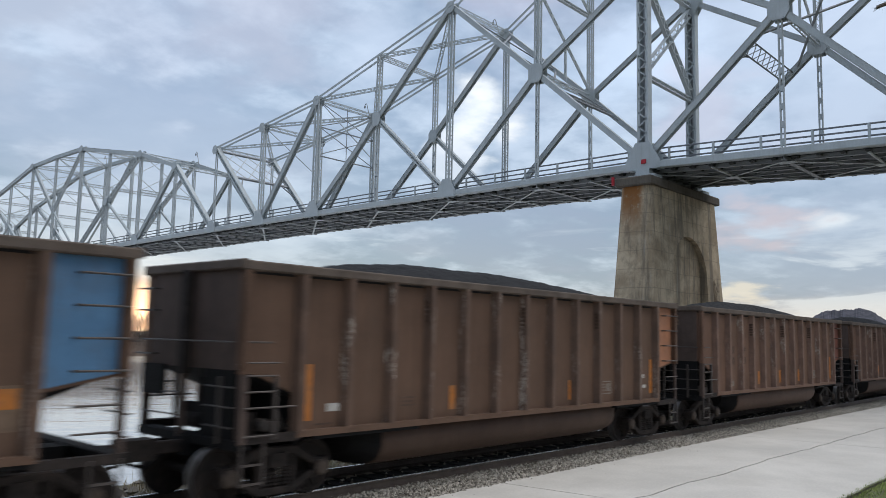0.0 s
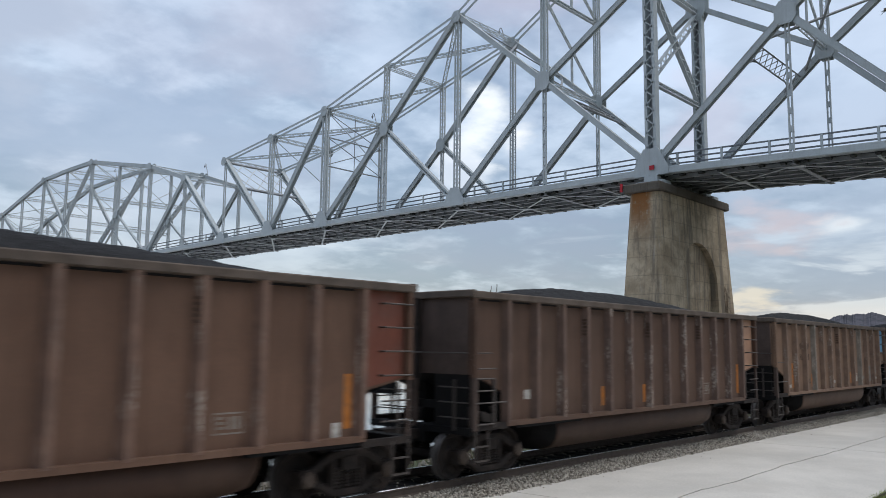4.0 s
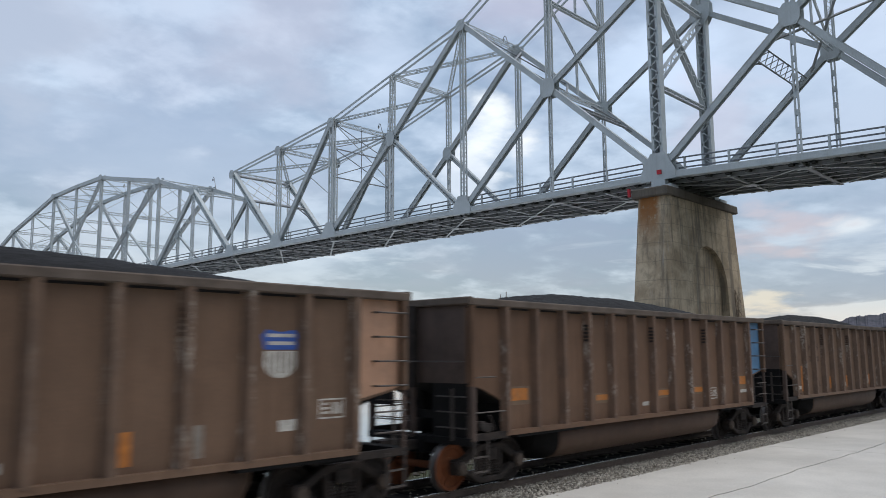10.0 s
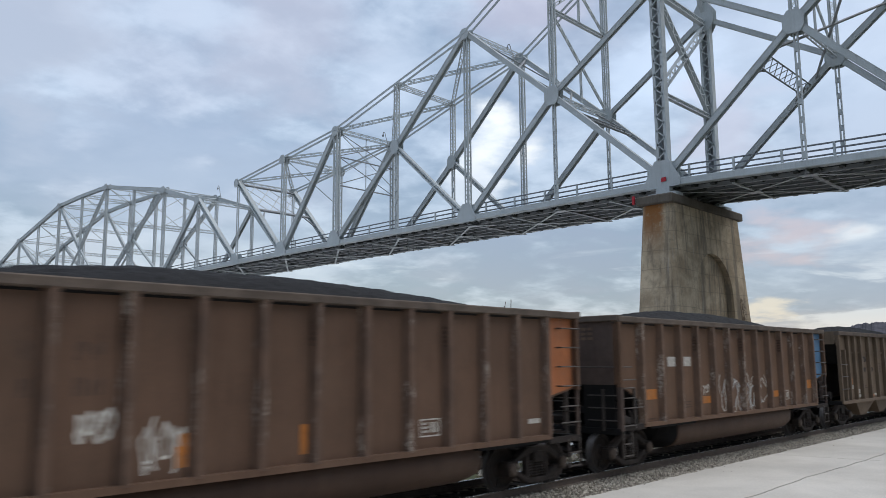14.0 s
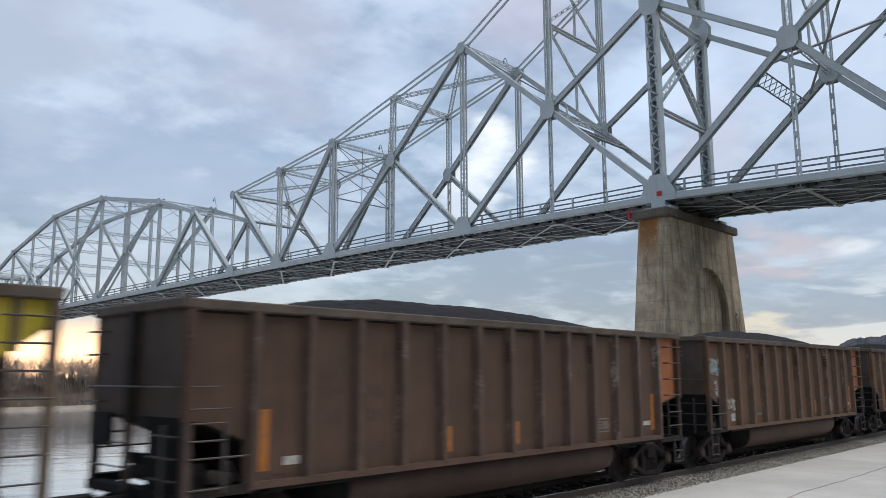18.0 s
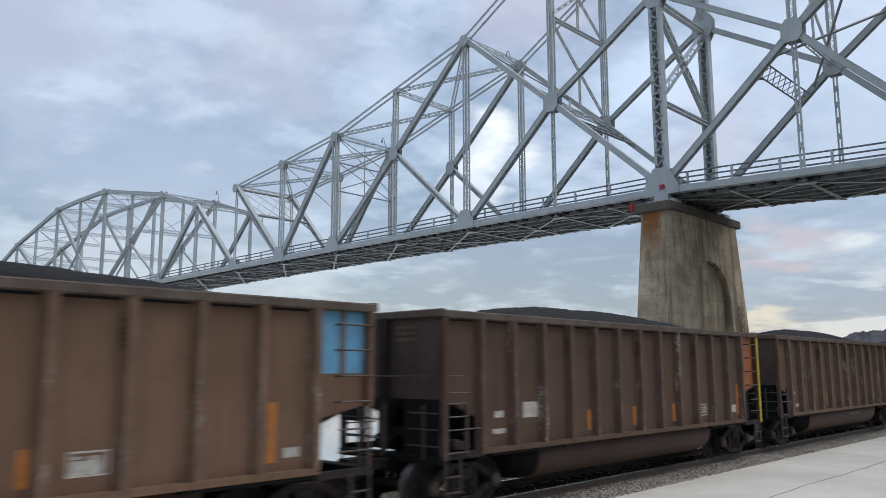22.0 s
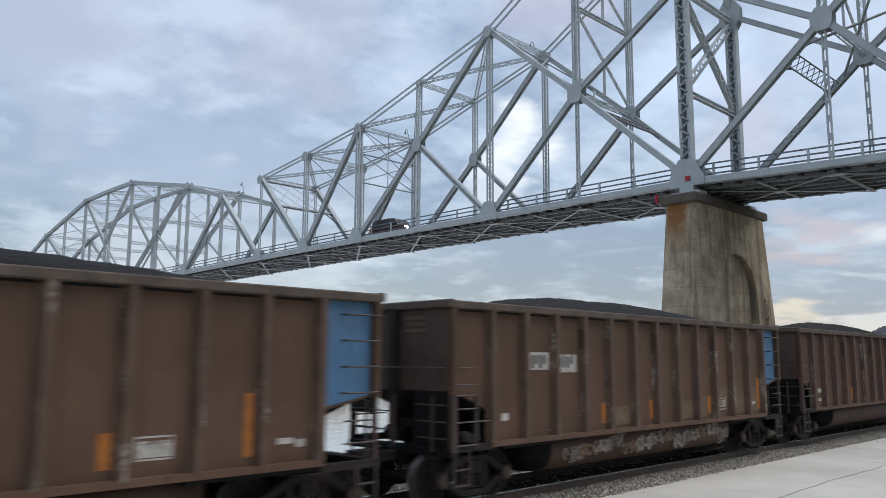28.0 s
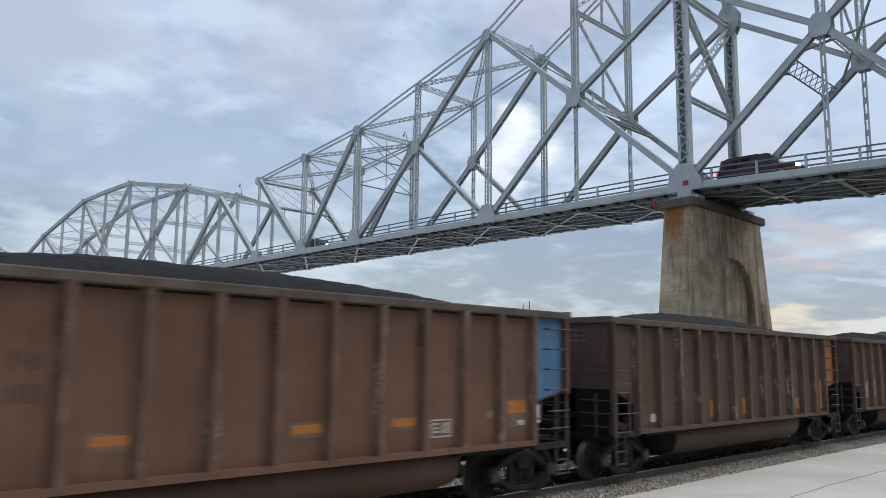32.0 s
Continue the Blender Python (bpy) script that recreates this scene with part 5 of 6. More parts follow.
def hopper():
    """The one tan open hopper with slanted ends and discharge bays."""
    c = thing("coal_hopper", (0, TRACK_Y, 0), "dusty tan-grey open hopper car heaped with coal, yellow end panel", "freight car", "coal train cars")
    L, W = CAR_L, CAR_W
    tan = (0.129, 0.091, 0.060, 1)
    side = [(0.0, TOP), (0.0, 3.35), (1.15, 2.55), (1.15, SILL - 0.1), (13.36, SILL - 0.1), (13.36, 2.5), (L, 3.35), (L, TOP)]
    ribs = [1.95] + [1.67 + i * 1.106 for i in range(1, 11)]
    for s in (-1, 1):
        part("side_wall", Geo().slab(side, s * (WALL - 0.05), s * WALL), BODY, c)
        part("top_chord", Geo().beam((-0.03, s * (W - 0.08), TOP - 0.07), (L + 0.03, s * (W - 0.08), TOP - 0.07), 0.19, 0.16, (0, 0, 1), 0.02), TOPRAIL, c, "dusty grey top chord")
        part("side_sill", Geo().box(0.1, L - 0.1, s * (W - 0.17), s * W, SILL - 0.12, SILL), BODY, c)
        part("belt_rail", Geo().box(1.2, 13.3, s * WALL, s * (WALL + 0.04), 2.92, 2.97), BODY, c)
        for x in ribs:
            part("side_rib", Geo().loops([[(x + u, s * (W - 0.05 + v), z) for u, v in ((-0.07, -0.09), (-0.06, 0.045), (0.06, 0.045), (0.07, -0.09))] for z in (SILL - 0.05, TOP - 0.13)]), BODY, c)
        for x in (0.05, 1.15, 13.36, L - 0.05):
            if s > 0 and x == 0.05:
                continue
            part("corner_post", Geo().beam((x, s * (W - 0.06), SILL - 0.1), (x, s * (W - 0.06), TOP - 0.1), 0.12, 0.12, (1, 0, 0), 0.01), BODY, c)
        p = part("end_side_panel", Geo().slab([(13.66, TOP - 0.14), (13.66, 2.72), (14.45, 3.30), (14.45, TOP - 0.14)], s * (WALL - 0.002), s * (WALL + 0.02)), YELLOW, c, "yellow end panel")
        part("end_side_panel", Geo().box(14.02, 14.11, s * (W - 0.13), s * (W - 0.06), 2.98, TOP - 0.14), BODY, c)
        for i in range(8):
            g = Geo()
            z = 1.1 + i * 0.33
            g.rod((L - 0.72, s * (W + 0.03), z), (L - 0.05, s * (W + 0.03), z), 0.014, 6)
            part("ladder_rung", g, IRON, c)
        for z in (1.52, 2.0, 2.48):
            if s < 0:
                part("grab_iron", Geo().rod((-0.12, s * (W + 0.03), z), (0.72, s * (W + 0.03), z), 0.016, 6), IRON, c)
        part("ladder_post", Geo().beam((0.61, s * (W - 0.06), SILL - 0.1), (0.61, s * (W - 0.06), 3.05), 0.15, 0.10, (1, 0, 0), 0.01), BODY, c)
    for e, x in ((1, 0.0), (-1, L)):
        X = lambda d: x + e * d
        g = Geo()
        a, d = (0.03, 3.32), (1.2, 2.5)
        g.loops([[(X(a[0]), y, a[1]), (X(d[0]), y, d[1]), (X(d[0]), y, d[1] + 0.06), (X(a[0]), y, a[1] + 0.06)] for y in (-WALL + 0.055, WALL - 0.055)])
        part("slope_sheet", g, SOOT_SHADE, c)
        part("end_wall", Geo().box(min(X(0.0), X(0.05)), max(X(0.0), X(0.05)), -WALL + 0.055, WALL - 0.055, TOP - 0.5, TOP), BODY, c)
        part("end_sill", Geo().box(min(X(-0.06), X(0.2)), max(X(-0.06), X(0.2)), -W + 0.05, W - 0.05, 0.92, 1.06), SOOT_SHADE, c)
        part("draft_sill", Geo().box(min(X(-0.1), X(7.2)), max(X(-0.1), X(7.2)), -0.22, 0.22, 0.72, 1.04), SOOT_SHADE, c)
        part("coupler", Geo().beam((X(-0.1), 0, 0.86), (X(-0.62), 0, 0.86), 0.16, 0.2, (0, 0, 1), 0.02).box(min(X(-0.58), X(-0.88)), max(X(-0.58), X(-0.88)), -0.17, 0.13, 0.70, 1.02), GREASE, c)
        part("brake_rigging", Geo().box(min(X(0.25), X(0.7)), max(X(0.25), X(0.7)), 0.2, 0.9, 1.06, 1.5).rod((X(0.5), -0.9, 1.25), (X(0.5), -0.1, 1.25), 0.16, 12), GREASE, c)
        for y in (-0.6, 0.6):
            part("end_post", Geo().beam((X(0.35), y, 1.0), (X(0.35), y, 3.2), 0.14, 0.12, (1, 0, 0), 0.02), END_DARK, c)
    for i in range(4):
        x = 3.3 + i * 2.65
        g = Geo().loops([[(x - 1.25, y, SILL - 0.1), (x + 1.25, y, SILL - 0.1), (x + 0.35, y * 0.9, 0.38), (x - 0.35, y * 0.9, 0.38)] for y in (-W + 0.15, W - 0.15)])
        part("discharge_bay", g, BODY, c, "sloped discharge bay")
    part("coal_load", heap(L, 1.6, 13.6, 0.46, 8, WALL - 0.055), COAL, c, "black heaped coal")
    truck(c, 1.0)
    truck(c, CAR_L - 1.1)
    for o in c.children_recursive:
        o.color = tan
    return c



MARK_M = {"o": ORANGE, "w": WHITE, "y": YELLOW, "k": STENCIL, "b": BLUEMARK, "t": TEAL, "s": SILVER, "c": material("pale_teal_spray", (0.24, 0.36, 0.36), 0.6, 0, 0.3, 9, 40, 0.05, DUST, 0.4), "g": material("pale_patched_paint", (0.22, 0.19, 0.16), 0.7, 0, 0.3, 5, 30, 0.05, (0.13, 0.09, 0.065), 0.8), "p": material("dusty_tan_patch", (0.160, 0.108, 0.072), 0.75, 0, 0.2, 4, 30, 0.05, (0.115, 0.072, 0.047), 0.9)}
WORN = material("worn_stencil_paint", (0.056, 0.040, 0.032), 0.75, 0, 0.35, 8, 40, 0.05)
FAINT = material("faint_stencil_paint", (0.086, 0.054, 0.039), 0.75, 0, 0.3, 8, 40, 0.05)
MARK_N = {"o": "reflective_stripe", "w": "white_label", "y": "yellow_mark", "k": "stencilled_mark", "b": "blue_mark", "t": "teal_label", "s": "sprayed_mark", "c": "sprayed_mark", "g": "pale_patch", "p": "pale_patch"}


def mark(c, kind, x, z, w, h, y=None):
    """A painted or glued mark on the wall nearest the street."""
    y = -WALL if y is None else y
    deep = 0.002 if kind in "gp" else 0.0055 if kind == "t" else 0.004
    return part(MARK_N[kind], Geo().box(x, x + w, y - deep, y, z, z + h), MARK_M[kind], c)


def data_panel(c, x, z=1.34, w=0.52, h=0.32, kind="w"):
    y = -WALL
    g = Geo()
    rows = [(0, w, 0, 0.025), (0, w, h - 0.025, h), (0, 0.022, 0, h), (w - 0.022, w, 0, h)]
    rows += [(w * a, w * b, h * d, h * e) for a, b, d, e in ((0.12, 0.40, 0.24, 0.36), (0.12, 0.40, 0.46, 0.58), (0.12, 0.34, 0.68, 0.80), (0.52, 0.66, 0.22, 0.80), (0.74, 0.86, 0.22, 0.80))]
    for i, (a, b, d, e) in enumerate(rows):
        g.box(x + a, x + b, y - 0.003 - 0.0005 * i, y + 0.01, z + d, z + e)
    part("data_panel", g, MARK_M[kind], c, "white stencilled data panel" if kind == "w" else "faded stencilled data panel")


def glyphs(c, x, z, w, h, n, seed, mat, y=None):
    """Blocks of strokes the size of stencilled characters, which spell nothing."""
    rnd = random.Random(seed)
    y = -WALL if y is None else y
    g = Geo()
    step = w / n
    for i in range(n):
        a, b = x + i * step, x + (i + 0.78) * step
        top = z + h * (1.0 if rnd.random() < 0.6 else 0.86)
        s = (b - a) * 0.36
        g.box(a, a + s, y - 0.004, y + 0.01, z, top)
        part("stencilled_mark", g, mat, c)
        g = Geo().box(b - s, b, y - 0.004, y + 0.01, z + h * rnd.choice((0.0, 0.0, 0.3)), z + h)
        if g.f:
            part("stencilled_mark", g, mat, c)
        g = Geo()


def small_rows(c, x, z, w, n, mat, step=0.07):
    """Rows of lettering too small to read."""
    for i in range(n):
        part("stencilled_line", Geo().box(x, x + w * (1.0, 0.8, 0.92)[i % 3], -WALL - 0.003, -WALL, z + i * step, z + i * step + step * 0.42), mat, c)


def lettering(c, text, x, z, size, mat):
    cu = bpy.data.curves.new("lettering", "FONT")
    cu.body, cu.size, cu.extrude = text, size, 0.002
    tmp = bpy.data.objects.new("lettering", cu)
    scene.collection.objects.link(tmp)
    deps = bpy.context.evaluated_depsgraph_get()
    me = bpy.data.meshes.new_from_object(tmp.evaluated_get(deps))
    bpy.data.objects.remove(tmp)
    me.materials.clear()
    me.materials.append(mat)
    ob = new("lettering", me)
    ob.parent = c
    ob.matrix_basis = pose(x, -(WALL + 0.003), z, 90, 0, 0)


def scrawl(c, x, z, w, h, seed, kind="w", strokes=6, thick=0.045, y=None):
    """Looping spray-paint strokes that spell nothing."""
    rnd = random.Random(seed)
    y = -WALL if y is None else y
    for i in range(strokes):
        g = Geo()
        cx, r = x + w * (i + 0.5) / strokes, w / strokes * 0.62
        a0, turn, ph = rnd.random() * 6, rnd.uniform(3.5, 7.5), rnd.random() * 6
        line = []
        for k in range(16):
            a = a0 + turn * k / 15
            line.append(Vector((cx + r * math.cos(a) * (0.7 + 0.4 * math.sin(2 * a + ph)), 0, z + h / 2 + h / 2 * math.sin(a) * (0.75 + 0.3 * math.cos(a * 1.5 + ph)))))
        rings = []
        for k, p in enumerate(line):
            way = (line[min(k + 1, 15)] - line[max(k - 1, 0)]).normalized()
            o = Vector((-way.z, 0, way.x)) * thick / 2
            deep = y - 0.002 - 0.0002 * k
            rings.append([(p.x - o.x, y, p.z - o.z), (p.x + o.x, y, p.z + o.z), (p.x + o.x, deep, p.z + o.z), (p.x - o.x, deep, p.z - o.z)])
        g.loops(rings)
        part("sprayed_stroke", g, MARK_M[kind], c)


BROWN, WARM, GREY_BROWN, DARK = (0.107, 0.060, 0.0375), (0.120, 0.066, 0.039), (0.130, 0.077, 0.048), (0.094, 0.053, 0.0355)
PEACH = (0.41, 0.235, 0.15)
SALMON, FLAME, RED, BLUE, PALE_BLUE = (0.37, 0.165, 0.088), (0.37, 0.13, 0.052), (0.17, 0.058, 0.037), (0.088, 0.185, 0.305), (0.14, 0.35, 0.53)


def low(*xs):
    return [("o", x, 1.27, 0.17, 0.46) for x in xs]


def tall(*xs):
    return [("o", x, 1.27, 0.17, 0.91) for x in xs]


# body colour, end panel colour, its name, marks: kind, x, z, width, height
SQUARES = [("o", 4.58, 1.57, 0.50, 0.13), ("o", 7.60, 1.56, 0.54, 0.14), ("o", 9.64, 1.57, 0.53, 0.14), ("o", 12.66, 1.69, 0.56, 0.25), ("o", 1.37, 1.71, 0.55, 0.25),
           ("p", 4.48, 1.50, 0.64, 0.24), ("p", 7.54, 1.50, 0.68, 0.24), ("p", 9.57, 1.52, 0.64, 0.23), ("p", 12.58, 1.42, 0.68, 0.56), ("p", 1.29, 1.62, 0.72, 0.38)]
CARS = {
    -2: (BROWN, SALMON, "orange", tall(1.28, 13.1) + low(4.86)), -1: (BROWN, BLUE, "blue", SQUARES),
    0: (BROWN, SALMON, "faded orange", tall(1.26, 13.1) + low(4.84, 9.08) + [("w", 12.62, 1.43, 0.28, 0.08), ("w", 12.66, 1.69, 0.16, 0.09), ("w", 1.75, 1.40, 0.30, 0.13)]),
    1: ((0.138, 0.074, 0.047), RED, "rust-red", tall(13.08) + low(4.84, 6.96, 9.02) + [("g", 2.28, 1.28, 0.42, 0.17), ("w", 12.7, 1.3, 0.1, 0.22)]),
    2: ((0.134, 0.073, 0.047), RED, "rust-red", tall(13.06) + low(4.84, 6.96) + [("o", 1.30, 1.27, 0.16, 0.60), ("o", 3.28, 1.23, 0.14, 0.36), ("w", 2.27, 1.10, 0.16, 0.34), ("w", 2.46, 1.34, 0.38, 0.13), ("w", 12.82, 1.12, 0.18, 0.26)]),
    3: (DARK, PEACH, "faded salmon", low(4.93, 7.0) + tall(13.1) + [("w", 1.80, 1.55, 0.26, 0.20)]),
    4: ((0.195, 0.118, 0.076), PALE_BLUE, "pale blue", tall(1.88, 12.56) + low(4.0, 9.03) + [("w", 1.60, 1.29, 0.20, 0.11), ("w", 2.26, 1.28, 0.13, 0.14), ("w", 3.35, 1.22, 0.14, 0.14), ("w", 6.62, 1.32, 0.34, 0.13), ("w", 9.60, 1.37, 0.44, 0.17), ("g", 11.46, 1.26, 0.80, 0.72), ("g", 12.80, 1.58, 0.32, 0.42), ("w", 12.90, 1.36, 0.27, 0.11), ("g", 10.62, 1.41, 0.54, 0.13)]),
    5: (GREY_BROWN, BLUE, "blue", SQUARES + [("w", 6.68, 1.33, 0.30, 0.11), ("g", 6.85, 1.73, 0.24, 0.15), ("w", 12.98, 1.42, 0.26, 0.13), ("w", 1.62, 1.41, 0.26, 0.13)]),
    6: (GREY_BROWN, PEACH, "faded salmon", [("o", 1.88, 1.39, 0.14, 0.73), ("o", 4.32, 1.29, 0.12, 0.44), ("o", 9.44, 1.23, 0.16, 0.45), ("g", 10.5, 1.24, 0.16, 0.46), ("w", 1.72, 1.26, 0.28, 0.16), ("w", 0.76, 1.83, 0.28, 0.20), ("w", 7.68, 1.30, 0.34, 0.13), ("w", 11.93, 1.51, 0.31, 0.17), ("p", 12.52, 1.50, 0.10, 0.66)]),
    7: (WARM, BLUE, "blue", SQUARES + [("w", 6.75, 1.34, 0.29, 0.10), ("w", 12.80, 1.44, 0.46, 0.09)]),
    8: (GREY_BROWN, PALE_BLUE, "pale blue", tall(1.88, 12.54) + low(4.93, 6.97, 10.06) + [("w", 1.62, 1.35, 0.22, 0.12), ("w", 6.54, 1.32, 0.34, 0.13), ("w", 9.54, 1.36, 0.38, 0.19), ("w", 12.72, 1.42, 0.44, 0.09)]),
    9: (BROWN, FLAME, "orange", low(4.93, 7.0) + [("w", 1.47, 1.60, 0.20, 0.15), ("w", 1.52, 1.38, 0.30, 0.10), ("w", 12.82, 1.39, 0.38, 0.10)]),
    10: (WARM, BLUE, "blue", [("o", 1.40, 1.69, 0.56, 0.26), ("o", 4.58, 1.47, 0.50, 0.20), ("o", 9.62, 1.47, 0.52, 0.20), ("o", 12.72, 1.66, 0.54, 0.30), ("w", 2.62, 2.52, 0.42, 0.26), ("w", 3.54, 2.52, 0.40, 0.26)]),
    11: None,
    12: (DARK, FLAME, "orange", tall(1.28, 13.1) + low(5.36, 7.42) + [("w", 1.73, 1.33, 0.36, 0.13), ("w", 12.7, 1.40, 0.36, 0.11)]),
    13: (WARM, FLAME, "orange", low(5.36, 7.42, 9.02) + tall(13.1) + [("w", 12.74, 1.44, 0.34, 0.10), ("w", 1.70, 1.28, 0.26, 0.22), ("g", 3.66, 1.40, 0.40, 0.05)]),
    14: ((0.152, 0.086, 0.053), PALE_BLUE, "pale blue", tall(1.9, 12.54) + low(4.0, 9.05) + [("w", 9.68, 1.37, 0.38, 0.17), ("w", 6.72, 1.33, 0.34, 0.12), ("w", 12.85, 1.33, 0.29, 0.15), ("g", 1.5, 1.3, 0.2, 0.14)]),
    15: (DARK, FLAME, "faded orange", low(4.93, 6.97, 9.02) + tall(13.1) + [("w", 2.52, 1.66, 0.52, 0.32), ("w", 1.60, 1.70, 0.28, 0.13), ("w", 1.54, 1.38, 0.38, 0.10), ("w", 12.7, 1.35, 0.34, 0.22)]),
    16: (BROWN, SALMON, "salmon", tall(1.28, 13.1) + low(4.93, 9.15) + [("w", 1.50, 1.75, 0.22, 0.10), ("w", 1.72, 1.32, 0.28, 0.11), ("w", 12.75, 1.42, 0.34, 0.09)]),
    17: (DARK, SALMON, "faded orange", tall(1.24, 13.1) + low(4.93, 6.97) + [("w", 1.75, 1.63, 0.25, 0.14), ("w", 1.66, 1.36, 0.25, 0.13)]),
    18: (BROWN, BLUE, "blue", tall(12.1, 1.28) + low(4.93, 10.02) + [("w", 10.54, 1.38, 0.46, 0.17), ("w", 12.66, 1.41, 0.30, 0.09), ("w", 13.0, 1.35, 0.16, 0.12), ("g", 2.50, 2.50, 0.48, 0.30), ("g", 3.46, 2.50, 0.48, 0.30)]),
    19: (BROWN, BLUE, "blue", low(4.93, 7.0, 9.98) + tall(13.1) + [("w", 2.34, 2.48, 0.66, 0.36), ("w", 3.30, 2.42, 0.68, 0.38), ("w", 12.66, 1.42, 0.32, 0.08), ("w", 1.48, 1.50, 0.20, 0.14), ("p", 5.36, 1.20, 0.74, 0.42), ("p", 8.40, 1.20, 0.76, 0.44), ("p", 9.42, 1.20, 0.5, 0.50), ("p", 10.44, 1.68, 0.78, 0.30), ("p", 11.46, 1.20, 0.78, 0.60), ("p", 12.48, 1.20, 0.76, 0.70)]),
    20: ((0.096, 0.051, 0.035), SALMON, "orange", tall(1.26, 13.1) + low(4.93) + [("w", 1.67, 1.62, 0.30, 0.13), ("w", 1.70, 1.33, 0.24, 0.09), ("w", 10.57, 1.60, 0.54, 0.08), ("w", 12.75, 1.38, 0.34, 0.10)]),
    21: ((0.136, 0.069, 0.043), BLUE, "blue", SQUARES + [("g", 12.08, 1.62, 0.18, 0.14), ("w", 12.98, 1.45, 0.2, 0.1)]),
    22: (DARK, FLAME, "orange", low(4.93, 6.97) + tall(13.08) + [("o", 10.98, 1.30, 0.2, 0.36), ("w", 1.80, 1.28, 0.34, 0.20)]),
    23: (BROWN, SALMON, "faded orange", [("g", 1.5, 1.5, 0.3, 0.5), ("g", 2.6, 1.6, 0.3, 0.6)]), 24: (WARM, BLUE, "blue", SQUARES), 25: (BROWN, SALMON, "orange", tall(1.28)),
}
PALE_RIBS = {4: (3, 9), 14: (6,)}
# stencilled initials and numbers on two panels: upper and lower row
NUMBERED = {1: (FAINT, 2.40, 3.38, 2.34, 1.98), 5: (FAINT, 2.68, 3.45, 2.55, 2.10), 9: (FAINT, 2.85, 3.50, 2.74, 2.29), 2: (FAINT, 2.37, 3.38, 2.37, 1.96), 4: (FAINT, 2.80, 3.46, 2.69, 2.28), 8: (FAINT, 2.82, 3.46, 2.74, 2.31), 14: (WORN, 2.82, 3.46, 2.74, 2.31), 12: (FAINT, 2.5, 3.36, 2.30, 1.90), 16: (FAINT, 2.5, 3.36, 2.44, 2.02), 17: (FAINT, 2.5, 3.36, 2.44, 2.02), 20: (FAINT, 2.5, 3.36, 2.44, 2.02), 21: (FAINT, 2.55, 3.56, 2.53, 2.14)}


def hopper_marks(c):
    for k, x, z, w, h in (("o", 1.29, 1.67, 0.46, 0.23), ("w", 1.47, 1.48, 0.33, 0.16), ("w", 1.24, 1.24, 0.28, 0.12), ("w", 2.31, 1.29, 0.32, 0.16), ("w", 2.42, 1.13, 0.32, 0.12), ("o", 4.10, 1.10, 0.46, 0.10), ("w", 4.56, 1.13, 0.36, 0.10), ("g", 7.44, 1.60, 0.80, 0.23), ("w", 7.68, 1.37, 0.36, 0.13), ("o", 7.42, 1.24, 0.48, 0.10), ("w", 7.44, 1.13, 0.32, 0.09),
                          ("w", 10.04, 1.57, 0.20, 0.10), ("w", 9.70, 1.13, 0.32, 0.12), ("o", 10.04, 1.10, 0.36, 0.12), ("w", 10.86, 1.33, 0.66, 0.50), ("t", 10.88, 1.35, 0.62, 0.46), ("w", 11.90, 1.16, 0.32, 0.11), ("o", 12.84, 1.67, 0.42, 0.18), ("w", 13.08, 1.27, 0.18, 0.11), ("g", 12.84, 1.40, 0.36, 0.24)):
        mark(c, k, x, z, w, h)
    y = -WALL
    for i in range(6):
        part("label_line", Geo().box(10.90, 11.48, y - 0.007, y - 0.004, 1.375 + i * 0.072, 1.400 + i * 0.072), WHITE, c)
    # white shield with a blue head
    part("emblem", Geo().slab([(9.80, 2.62), (10.38, 2.62), (10.38, 2.36), (10.24, 2.28), (9.94, 2.28), (9.80, 2.36)], y - .004, y), WHITE, c, "white shield emblem")
    part("emblem_head", Geo().box(9.88, 10.30, y - .004, y, 2.64, 2.76), MARK_M["g"], c)
    part("emblem_band", Geo().box(9.88, 10.30, y - .007, y - .004, 2.66, 2.68).box(9.88, 10.30, y - .007, y - .004, 2.70, 2.73), BLUEMARK, c)
    glyphs(c, 3.02, 2.57, 0.74, 0.23, 3, 1, STENCIL)
    glyphs(c, 3.10, 2.13, 0.60, 0.21, 3, 2, STENCIL)
    glyphs(c, 4.06, 2.12, 0.60, 0.21, 3, 3, STENCIL)
    for x, z, w, n in ((2.22, 1.56, 0.40, 3), (5.52, 2.12, 0.26, 6), (3.36, 1.48, 0.34, 2), (4.06, 1.45, 0.42, 3), (5.28, 1.13, 0.56, 2), (6.5, 1.38, 0.40, 2), (6.5, 1.14, 0.56, 2), (8.62, 1.92, 0.66, 2), (10.86, 2.50, 0.78, 3), (11.92, 1.46, 0.46, 4), (10.95, 3.58, 0.62, 2), (9.9, 1.34, 0.4, 2)):
        small_rows(c, x, z, w, n, FAINT)
    mark(c, "k", 8.70, 1.66, 0.54, 0.15)
    data_panel(c, 8.70, 1.37, 0.54, 0.29)


